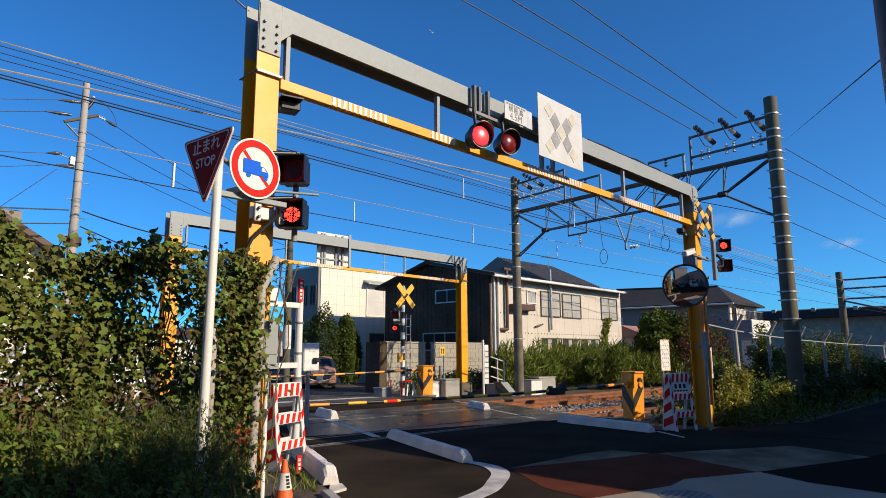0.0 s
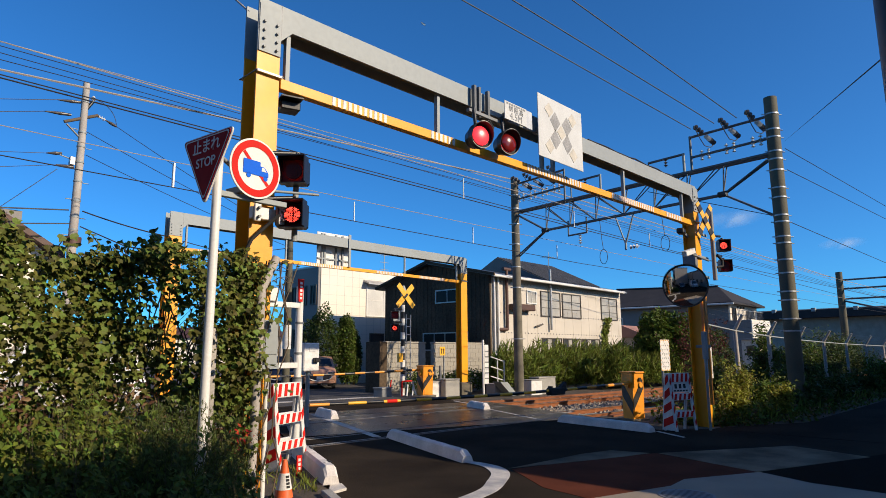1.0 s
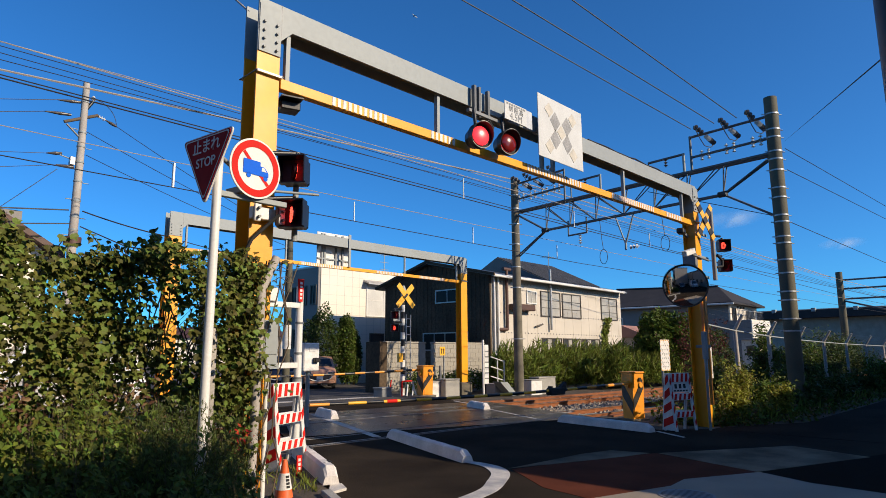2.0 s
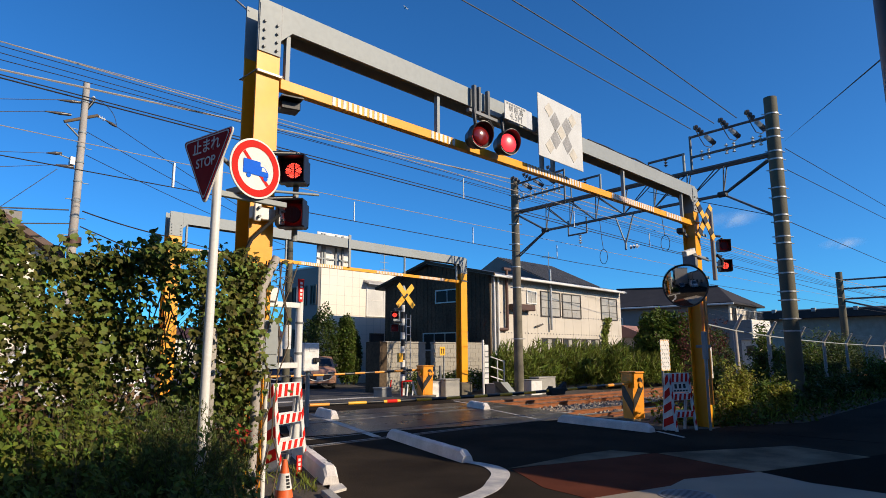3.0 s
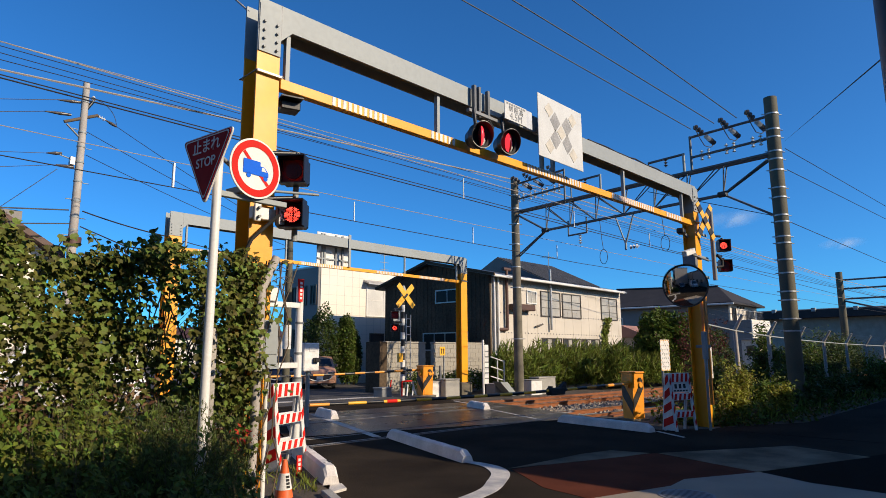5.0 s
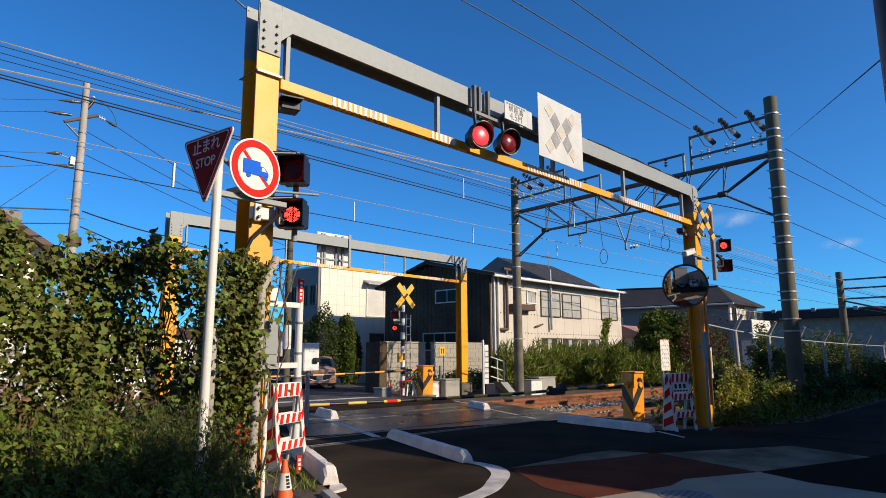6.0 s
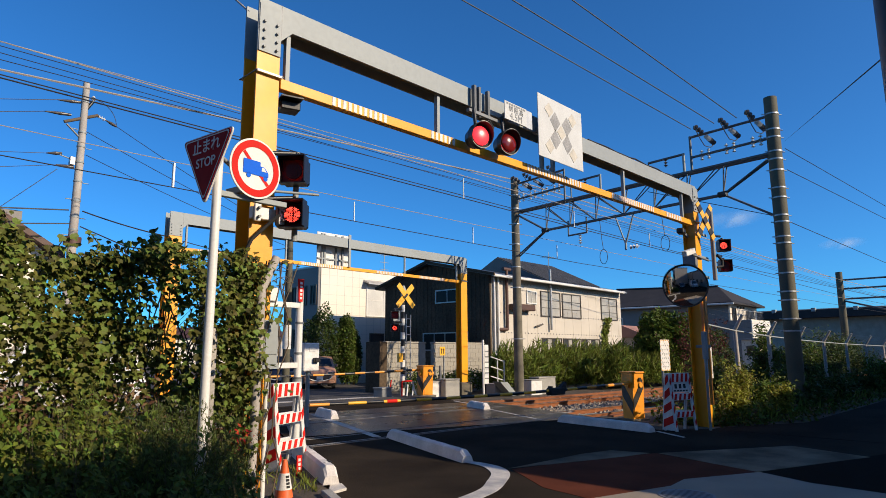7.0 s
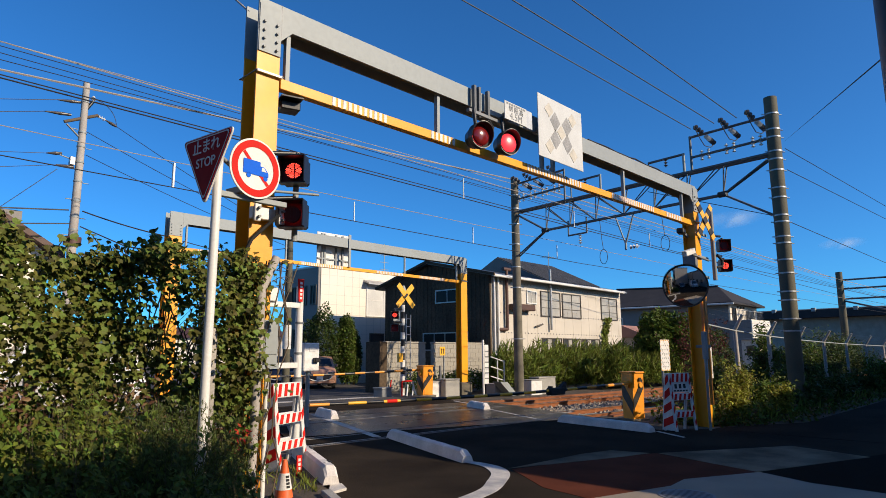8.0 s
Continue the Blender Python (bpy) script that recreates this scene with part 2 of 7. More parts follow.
def add_prism(bm, pts, axis, lo, hi):
    """A flat outline given by two coordinates, drawn out along axis ('x', 'y' or 'z')."""
    def at(p, t):
        return {"x": (t, p[0], p[1]), "y": (p[0], t, p[1]), "z": (p[0], p[1], t)}[axis]
    a = [bm.verts.new(at(p, lo)) for p in pts]
    b = [bm.verts.new(at(p, hi)) for p in pts]
    fs = [bm.faces.new(a), bm.faces.new(b[::-1])]
    k = len(pts)
    for i in range(k):
        fs.append(bm.faces.new((a[i], b[i], b[(i + 1) % k], a[(i + 1) % k])))
    bmesh.ops.recalc_face_normals(bm, faces=fs)
    return a + b


def prism(pts, axis, lo, hi):
    bm = bmesh.new()
    add_prism(bm, pts, axis, lo, hi)
    return bm


def add_path(bm, pts, r, n=6):
    for a, b in zip(pts[:-1], pts[1:]):
        add_tube(bm, a, b, r, r, n)


def moved(bm, m):
    bmesh.ops.transform(bm, matrix=m, verts=bm.verts)
    return bm


def mesh_of(name, bm, material):
    me = bpy.data.meshes.new(name)
    bm.to_mesh(me)
    bm.free()
    for x in (material if isinstance(material, (list, tuple)) else [material]):
        me.materials.append(M[x] if isinstance(x, str) else x)
    return me


def part(name, bm, material, parent, label=""):
    ob = new(name, mesh_of(name, bm, material))
    ob.parent = parent
    return tagged(ob, label)


def thing(name, label, category, m=None, group="", kind=""):
    ob = new(name)
    ob.empty_display_size = 0.2
    ob.matrix_world = m or Matrix()
    return tagged(ob, label, category, group, kind)


def solid(name, bm, material, label="", category="", kind="", group=""):
    ob = new(name, mesh_of(name, bm, material))
    return tagged(ob, label, category, group, kind)


def sheet(name, pts, z, material, label, category, kind="structure", thick=0.004):
    return solid(name, prism(pts, "z", z - thick, z), material, label, category, kind)


def raw_mesh(name, verts, faces, material):
    me = bpy.data.meshes.new(name)
    me.from_pydata([tuple(v) for v in verts], [], faces)
    me.materials.append(M[material] if isinstance(material, str) else material)
    me.update()
    return me


def rot_dir(ang):
    return Matrix.Rotation(ang, 4, "Z")


# ---------------------------------------------------------------- leaves
rng = np.random.default_rng(7)
LEAF_LOBED = np.array([(0, 0, 0), (-0.42, 0.12, 0.05), (-0.5, 0.5, 0.02), (-0.2, 0.62, 0.0), (0, 1.0, -0.08), (0.2, 0.62, 0.0), (0.5, 0.5, 0.02), (0.42, 0.12, 0.05), (0, 0.45, -0.07)])
LOBED_F = [(0, 8, 1), (1, 8, 2), (2, 8, 3), (3, 8, 4), (4, 8, 5), (5, 8, 6), (6, 8, 7), (7, 8, 0)]
LEAF_OVAL = np.array([(0, 0, 0), (-0.24, 0.4, 0.06), (0, 1.0, -0.06), (0.24, 0.4, 0.06), (0, 0.45, 0.0)])
OVAL_F = [(0, 4, 1), (1, 4, 2), (2, 4, 3), (3, 4, 0)]
LEAF_BLADE = np.array([(-0.05, 0, 0), (0.05, 0, 0), (0.04, 0.55, 0.04), (-0.04, 0.55, 0.04), (0, 1.0, 0.16)])
BLADE_F = [(0, 1, 2, 3), (3, 2, 4)]


def leaves(name, pos, size, shape, faces, material, facing=(0, 0, 1), spread=0.8, up=None):
    """Scatter leaves of one shape at pos, each turned at random round the way that it faces."""
    n = len(pos)
    nz = np.asarray(facing, float) + rng.normal(0, spread, (n, 3))
    nz /= np.linalg.norm(nz, axis=1)[:, None]
    t = rng.normal(0, 1, (n, 3)) if up is None else np.asarray(up, float) + rng.normal(0, 0.35, (n, 3))
    ty = t - nz * (t * nz).sum(1)[:, None]
    ty /= np.linalg.norm(ty, axis=1)[:, None] + 1e-9
    tx = np.cross(ty, nz)
    s = np.asarray(size)[:, None, None]
    v = pos[:, None, :] + s * (shape[None, :, 0:1] * tx[:, None, :] + shape[None, :, 1:2] * ty[:, None, :] + shape[None, :, 2:3] * nz[:, None, :])
    k = len(shape)
    fs = [tuple(i * k + a for a in f) for i in range(n) for f in faces]
    return raw_mesh(name, v.reshape(-1, 3), fs, material)


def leaf_part(name, mesh, parent, label=""):
    ob = new(name, mesh)
    ob.parent = parent
    tagged(ob, label, kind="stuff")
    return ob


def blob_points(n, centre, radii, seed, rough=0.35):
    """Points in the outer shell of an uneven clump."""
    r = np.random.default_rng(seed)
    d = r.normal(0, 1, (n, 3))
    d /= np.linalg.norm(d, axis=1)[:, None]
    ph = r.uniform(0, 6.28, 6)
    lump = 1 + rough * (np.sin(3 * d[:, 0] + ph[0]) * np.sin(4 * d[:, 1] + ph[1]) + 0.6 * np.sin(7 * d[:, 2] + ph[2]) * np.sin(6 * d[:, 0] + ph[3]))
    rad = r.uniform(0.55, 1.0, n) ** 0.6 * lump
    return np.asarray(centre) + d * rad[:, None] * np.asarray(radii)


def shrub(name, label, centre, radii, n, leaf, material, seed, shape=LEAF_OVAL, faces=OVAL_F, category="shrub"):
    c = Vector(centre)
    th = thing(name, label, category, Matrix.Translation((c.x, c.y, 0)))
    p = blob_points(n, (0, 0, c.z), radii, seed)
    p = p[p[:, 2] > 0.02]
    leaf_part("foliage", leaves("foliage", p, rng.uniform(0.6, 1.2, len(p)) * leaf, shape, faces, material, (0, -0.2, 0.7), 0.9), th)
    bm = bmesh.new()
    r = random.Random(seed)
    for i in range(7):
        tip = Vector((r.uniform(-0.7, 0.7) * radii[0], r.uniform(-0.7, 0.7) * radii[1], c.z + r.uniform(-0.2, 0.6) * radii[2]))
        add_tube(bm, (r.uniform(-0.08, 0.08), r.uniform(-0.08, 0.08), 0), tip, 0.03, 0.008, 6)
    part("branchwork", bm, "stem", th)
    return th

# ---------------------------------------------------------------- ground and roads
solid("ground", box(-700, -700, -0.60, 900, 900, -0.18), "soil", "dry earth with grit and sparse weeds", "ground", "structure")

ROAD = [(-40, -4.6), (60, -4.6), (60, 3.6), (16.6, 4.2), (13.6, 5.6), (13.0, 6.0), (13.7, 9.0), (16.6, 15.2), (21.5, 27), (24, 60), (13, 60), (12.4, 24), (7.6, 12.0), (5.0, 6.6), (4.55, 6.0), (3.4, 3.4), (-40, 3.4)]
solid("road", prism(ROAD, "z", -0.19, 0.0), "asphalt", "dark fresh asphalt road over the level crossing", "road", "structure")
sheet("crossing_deck", [(7.2, 10.9), (14.4, 8.4), (16.9, 14.2), (9.6, 15.0)], 0.004, "asphalt_wet", "shiny black asphalt between the rails", "road surface")
sheet("road_coating", [(9.35, 3.0), (13.2, 1.75), (13.6, 1.2), (9.0, 0.6), (8.3, 0.6)], 0.004, "asphalt_old", "worn black road coating", "road surface")
sheet("road_coating", [(7.32, 5.62), (8.5, 5.30), (9.9, 4.80), (9.98, 4.74), (9.35, 3.03), (8.2, 3.4), (7.69, 3.5), (6.45, 3.9), (6.6, 4.6)], 0.004, "redpave", "brick red road coating, worn", "road surface")
sheet("road_mark", [(7.32, 5.68), (8.40, 5.62), (9.10, 5.60), (9.76, 5.44), (9.91, 4.83), (9.3, 4.98), (8.2, 5.36)], 0.008, "roadgrey", "faded pale road coating", "road mark")
sheet("road_mark", [(10.0, 4.73), (12.26, 3.39), (11.76, 2.16), (9.35, 3.03)], 0.008, "roadgrey", "faded pale road coating", "road mark")
sheet("road_mark", [(9.35, 3.0), (9.0, 2.3), (8.9, 1.5), (8.2, 0.4), (6.0, 1.5), (6.45, 3.87), (7.69, 3.5), (8.2, 3.55)], 0.008, "concrete_road", "pale worn road coating", "road mark")
sheet("street_surface", [(13.8, 4.9), (16.5, 4.1), (60, 3.5), (60, -4.5), (14.5, -4.5), (13.7, 1.5)], 0.004, "asphalt", "worn grey asphalt street", "road surface")
for pts in ([(10.2, 14.6), (10.34, 14.5), (8.42, 9.66), (8.26, 9.70)], [(12.95, 9.0), (13.03, 9.0), (14.55, 11.9), (14.47, 11.9)], [(15.3, 13.0), (15.38, 13.0), (16.3, 14.9), (16.2, 14.9)],
            [(12.1, 5.2), (12.2, 5.2), (12.75, 6.0), (12.65, 6.0)], [(10.0, 19.0), (16.5, 18.2), (16.6, 18.6), (10.2, 19.4)]):
    sheet("lane_line", pts, 0.008, "roadwhite", "white painted lane edge line, worn", "road marking")
# the bold line that swings round the corner
arc = [(7.43, 6.44), (7.42, 6.12), (7.31, 5.77), (7.03, 5.43), (6.56, 5.13), (6.0, 4.86), (5.2, 4.70), (4.2, 4.6)]
inner = [(7.28, 6.46), (7.24, 6.15), (7.10, 5.89), (6.85, 5.61), (6.42, 5.33), (5.95, 5.08), (5.2, 4.93), (4.2, 4.83)]
def smooth(p, n=6):
    """A smooth line through a few points."""
    out = []
    for i in range(len(p) - 1):
        a, b = Vector(p[max(i - 1, 0)]), Vector(p[i])
        c, d = Vector(p[i + 1]), Vector(p[min(i + 2, len(p) - 1)])
        for j in range(n):
            t = j / n
            out.append(tuple(0.5 * (2 * b + (c - a) * t + (2 * a - 5 * b + 4 * c - d) * t * t + (3 * b - a - 3 * c + d) * t ** 3)))
    return out + [tuple(p[-1])]


arc, inner = smooth(arc), smooth(inner)
sheet("corner_line", arc + inner[::-1], 0.008, "roadwhite", "bold white corner line on the asphalt", "road marking")
bm = tube((7.31, 3.15, 0.0), (7.31, 3.15, 0.014), 0.31, 0.31, 32)
cover = solid("manhole_cover", bm, "galv_dark", "round dark iron manhole cover with ribs", "manhole cover")
bm = bmesh.new()
for i in range(-4, 5):
    w = math.sqrt(max(0.0, 0.27 ** 2 - (i * 0.06) ** 2))
    add_box(bm, 7.31 + i * 0.06 - 0.016, 3.15 - w, 0.014, 7.31 + i * 0.06 + 0.016, 3.15 + w, 0.02)
part("ribs", bm, "galv_dark", cover)

sheet("far_road_surface", [(10.0, 17.5), (17.3, 16.95), (21.4, 27), (23.9, 59), (13.1, 59), (12.5, 24)], 0.004, "asphalt_far", "paler grey asphalt beyond the crossing", "road surface")
# planted verge beside the street, with its kerb
solid("verge", prism([(-40, 3.42), (3.38, 3.42), (4.5, 6.05), (4.98, 6.65), (7.5, 12.0), (-40, 15)], "z", -0.19, 0.03), "soil", "brown earth verge with weeds", "verge", "structure")
solid("verge", prism([(13.62, 5.66), (16.7, 4.24), (60, 3.64), (60, 7.6), (13.75, 8.6), (13.05, 6.05)], "z", -0.19, -0.02), "soil", "brown earth verge below the fence", "verge", "structure")
bm = bmesh.new()
for a, b in (((3.44, 3.6), (4.52, 6.12)),):
    d = (Vector(b) - Vector(a)).to_3d()
    n = int(d.length / 0.6)
    for i in range(n):
        p, q = Vector(a).to_3d() + d * (i / n), Vector(a).to_3d() + d * ((i + 0.985) / n)
        m = Matrix.Translation((p + q) / 2) @ rot_dir(math.atan2(d.y, d.x))
        add_box(bm, -(q - p).length / 2, -0.06, -0.1, (q - p).length / 2, 0.06, 0.09, m, 0.012)
solid("kerb", bm, "concrete", "weathered concrete kerb stones beside the verge", "kerb", "structure")
solid("kerb_slab", prism([(4.68, 6.20), (4.91, 6.24), (5.04, 6.50), (4.78, 6.54)], "z", 0.0, 0.03), "roadwhite", "pale concrete kerb slab", "kerb", "structure")

# railway
TRACK = radians(-4.3)
def on_track(s, off, z=0.0):
    """s metres along the line from (15, 10.5), off metres across it."""
    c, k = math.cos(TRACK), math.sin(TRACK)
    return Vector((15 + s * c - off * k, 10.5 + s * k + off * c, z))
TM = Matrix.Translation((15, 10.5, 0)) @ rot_dir(TRACK)

solid("ballast_bed", moved(box(-60, -2.4, -0.30, 120, 4.7, -0.13), TM), "gravel", "grey brown ballast bed of the railway", "ballast", "structure")
RAILS = (-1.62, -0.55, 1.66, 2.73)
for off in RAILS:
    ob = thing("rail", "rust brown steel running rail on sleepers", "rail", TM, "rails of the double track")
    bm = bmesh.new()
    prof = [(-0.06, -0.14), (0.06, -0.14), (0.06, -0.125), (0.012, -0.11), (0.012, -0.03), (0.034, -0.022), (0.034, -0.002), (-0.034, -0.002), (-0.034, -0.022), (-0.012, -0.03), (-0.012, -0.11), (-0.06, -0.125)]
    add_prism(bm, [(off + a, b) for a, b in prof], "x", -60, 120)
    part("web", bm, "rail", ob)
    part("railhead", box(-60, off - 0.033, -0.002, 120, off + 0.033, 0.011), "rail_top", ob, "worn shiny rail head")
# thin guard rails and the deck joint beside them
for off in (-1.45, 1.83, -0.72, 2.56):
    solid("guard_rail", moved(box(-8.2, off - 0.02, -0.02, 0.6, off + 0.02, 0.007), TM), "galv_dark", "steel flangeway rail in the crossing deck", "rail", "structure")
# guard timber along the ballast, catching the sun
for s0, s1, off in ((0.9, 30, 3.5), (0.2, 30, -2.15)):
    solid("cable_trough", moved(box(s0, off - 0.10, -0.15, s1, off + 0.10, 0.015, 0.01), TM), "rail", "rust stained low trough beside the track", "trough")
sl = box(-0.11, -0.95, -0.17, 0.11, 0.95, -0.115, 0.01)
sl_me = mesh_of("sleeper", sl, "sleeper")
for t in (-1.085, 2.195):
    for i in range(60):
        s = 1.2 + i * 0.62 if i < 46 else -8.6 - (i - 46) * 0.62
        ob = new("sleeper", sl_me)
        ob.matrix_world = TM @ Matrix.Translation((s, t, 0))
        tagged(ob, "rust stained sleeper set in ballast", "sleeper", "sleepers of the double track")
r = np.random.default_rng(3)
n = 9000
s, off = r.uniform(0.4, 26, n), r.uniform(-2.3, 4.6, n)
keep = np.ones(n, bool)
for o in RAILS:
    keep &= np.abs(off - o) > 0.07
s, off = s[keep], off[keep]
base = np.array([(-1, -1, 0), (1, -0.8, 0), (0.9, 1, 0), (-0.8, 0.9, 0), (-0.5, -0.5, 0.9), (0.6, -0.4, 1.0), (0.4, 0.6, 0.8), (-0.5, 0.5, 1.0)])
bf = [(0, 1, 5, 4), (1, 2, 6, 5), (2, 3, 7, 6), (3, 0, 4, 7), (4, 5, 6, 7)]
k = len(s)
c = np.stack([s, off, np.full(k, -0.14) + r.uniform(0, 0.03, k)], 1)
a = r.uniform(0, 6.28, k)
sz = r.uniform(0.018, 0.042, k)
vx = c[:, None, 0] + sz[:, None] * (base[None, :, 0] * np.cos(a)[:, None] - base[None, :, 1] * np.sin(a)[:, None])
vy = c[:, None, 1] + sz[:, None] * (base[None, :, 0] * np.sin(a)[:, None] + base[None, :, 1] * np.cos(a)[:, None])
vz = c[:, None, 2] + sz[:, None] * base[None, :, 2] * 1.3
me = raw_mesh("ballast_stones", np.stack([vx, vy, vz], 2).reshape(-1, 3), [tuple(i * 8 + q for q in f) for i in range(k) for f in bf], "gravel")
ob = new("ballast_stones", me)
ob.matrix_world = TM
tagged(ob, "loose grey brown ballast stones", "ballast", kind="stuff")

# ---------------------------------------------------------------- unseen houses behind the street, put there to throw the shade
gh = thing("house", "rendered house with a gabled roof across the street", "house", Matrix())
part("wall", prism([(10.45, -0.3), (10.45, 4.9), (13.9, 9.6), (17.5, 7.6), (17.5, -0.3)], "y", -11.0, -5.0), "grey_wall", gh)
part("roof_slope", prism([(10.25, 4.6), (10.25, 4.9), (13.9, 9.95), (13.9, 9.65)], "y", -11.3, -4.8), "roofslate", gh, "dark slate roof")
part("roof_slope", prism([(13.9, 9.65), (13.9, 9.95), (17.6, 7.9), (17.6, 7.6)], "y", -11.3, -4.8), "roofslate", gh, "dark slate roof")
for x in (11.4, 14.8):
    for z in (1.0, 3.3):
        part("window", box(x, -5.02, z, x + 1.6, -4.95, z + 1.3), "glass", gh)
# plain houses added out of view to shade ground, block sky, fill the mirror
for x0, x1, y0, y1, z1 in ((17.9, 24.0, -8, -5.0, 5.6), (24.0, 44, -8, -5.0, 7.7), (-16, 6.0, -14, -5.0, 5.92), (-24, -13, -4.0, 2.2, 8.5), (46, 70, -20, -5.0, 6.5), (-30, -3.5, 4.6, 18.0, 7.5)):
    hs = thing("house", "plain out-of-view house added for shade and the mirror", "house", Matrix())
    part("wall", box(x0, y0, -0.3, x1, y1, z1 - 0.4), "grey_wall", hs)
    part("roof", box(x0 - 0.3, y0 - 0.2, z1 - 0.4, x1, y1 + 0.2, z1), "roofslate", hs)
    for i in range(int((x1 - x0) / 3)):
        part("window", box(x0 + 1 + i * 3, y1 - 0.02, 1.0, x0 + 2.4 + i * 3, y1 + 0.05, 2.3), "glass", hs)

# ---------------------------------------------------------------- clearance gates
def bolt_rows(xs, zs, y, r=0.016):
    out = []
    for x in xs:
        for z in zs:
            out.append(tube((x, y, z), (x, y - 0.03, z), r, r * 0.9, 6))
    return out


def gate(name, label, m, x0, x1, base, top, bar_z, stripes, hangers, w=0.27, dep=0.28, sleeve_h=0.60, beam_h=0.27):
    """A portal over the road, made of wide-flange steel: front and back flanges with a recessed web between them."""
    g = thing(name, label, "height gate", m)
    sleeve = top - sleeve_h
    ft = 0.018
    for a in (x0, x1 - w):
        bm = bmesh.new()
        for ya in (0, dep - ft):
            add_box(bm, a, ya, base, a + w, ya + ft, sleeve, None, 0.003)
        add_box(bm, a + w / 2 - 0.007, ft, base, a + w / 2 + 0.007, dep - ft, sleeve)
        part("post", bm, "yellow", g, "yellow painted wide-flange post with rust streaks")
        part("footing", box(a - 0.14, -0.12, min(base, 0) - 0.15, a + w + 0.14, dep + 0.12, base + 0.03, 0.02), "concrete_dark", g)
    # head beam with knees
    z0 = top - beam_h
    k = 0.14
    o = [(x0, sleeve), (x0 + w, sleeve), (x0 + w, z0 - k), (x0 + w + k, z0), (x1 - w - k, z0), (x1 - w, z0 - k), (x1 - w, sleeve), (x1, sleeve), (x1, top - 0.14), (x1 - 0.035, top - 0.05), (x1 - 0.13, top), (x0, top)]
    bm = bmesh.new()
    for ya, yb in ((-0.004, ft), (dep - ft, dep + 0.004)):
        add_prism(bm, o, "y", ya, yb)
    zm = (z0 + top) / 2
    add_box(bm, x0 + w / 2, ft, zm - 0.008, x1 - w / 2, dep - ft, zm + 0.008)
    for a in (x0, x1 - w):
        add_box(bm, a + w / 2 - 0.008, ft, sleeve, a + w / 2 + 0.008, dep - ft, zm - 0.008)
    part("beam", bm, "galv", g, "grey painted wide-flange steel beam")
    for a, inner in ((x0, x0 + w), (x1 - w, x1 - w)):
        part("splice_plate", box(a + 0.008, -0.016, sleeve + 0.0, a + w - 0.008, -0.004, top - 0.06), "galv", g)
        for b in bolt_rows((a + 0.06, a + w - 0.06), [sleeve + 0.05 + 0.095 * i for i in range(4)], -0.016):
            part("bolt", b, "galv_dark", g)
        part("seam", box(inner - 0.004, -0.010, z0 - k, inner + 0.004, -0.004, top), "galv_dark", g)
        for ya, yb in ((-0.040, -0.004), (dep + 0.004, dep + 0.035)):
            part("clamp_band", box(a - 0.01, ya, bar_z + 0.088, a + w + 0.02, yb, bar_z + 0.110), "galv_light", g)
        for xa in (a - 0.012, a + w + 0.012):
            part("tie_rod", tube((xa, -0.05, bar_z + 0.099), (xa, dep + 0.05, bar_z + 0.099), 0.008, 0.008, 6), "galv_dark", g)
    bar = part("warning_bar", box(x0 + w + 0.03, 0.02, bar_z, x1 - w - 0.03, 0.12, bar_z + 0.115, 0.004), "yellow", g, "yellow steel warning bar")
    for a, b in stripes:
        bm = bmesh.new()
        nst = max(4, int((b - a) / 0.075))
        for i in range(nst):
            xa = a + (b - a) * i / nst
            add_box(bm, xa, 0.014, bar_z + 0.006, xa + (b - a) / nst * 0.55, 0.02, bar_z + 0.109)
        part("reflective_stripes", bm, "white_plastic", bar, "white reflective stripes")
    for h in hangers:
        part("hanger", box(h - 0.025, 0.04, bar_z + 0.115, h + 0.025, 0.10, z0 + 0.002), "galv", g)
    return g


near_gate = gate("clearance_gate", "yellow and grey steel height gate before the crossing", Matrix.Translation((3.14, 5.62, 0)) @ rot_dir(radians(-1.0)), 0.0, 11.09, -0.02, 5.337, 4.405,
                 ((0.97, 1.82), (2.56, 3.05), (4.66, 6.23), (7.24, 8.92), (9.48, 10.22)), (0.39, 2.72, 5.12, 5.43, 7.77, 10.36))
far_gate = gate("clearance_gate", "yellow and grey height gate beyond the tracks", Matrix.Translation((7.67, 18.3, 0)), 0.0, 13.22, 0.35, 5.79, 4.64,
                ((0.9, 3.6), (4.6, 6.4), (8.0, 9.4), (10.3, 11.8)), (0.55, 4.0, 9.5, 12.6), w=0.40, dep=0.32, sleeve_h=0.72, beam_h=0.33)
POST_FIT = Matrix.Translation((0, 0, 0.055)) @ Matrix.Scale(0.9655, 4)      # brings the fittings onto the farther post

# ---------------------------------------------------------------- railway poles and truss
def rail_pole(x, y, h, r0, r1, label, bands, material="pole_concrete"):
    p = thing("catenary_pole", label, "railway pole", Matrix.Translation((x, y, 0)))
    part("shaft", tube((0, 0, -0.3), (0, 0, h), r0, r1, 24), material, p)
    for z in bands:
        rr = r0 + (r1 - r0) * z / h + 0.012
        part("band", tube((0, 0, z - 0.022), (0, 0, z + 0.022), rr, rr, 24), "galv_light", p, "galvanised steel strap")
        for sgn in (-1, 1):
            part("bolt", tube((sgn * rr * 0.7, -sgn * rr * 0.7, z), (sgn * (rr * 0.7 + 0.075), -sgn * (rr * 0.7 + 0.075), z), 0.016, 0.016, 6), "galv_light", p)
    return p


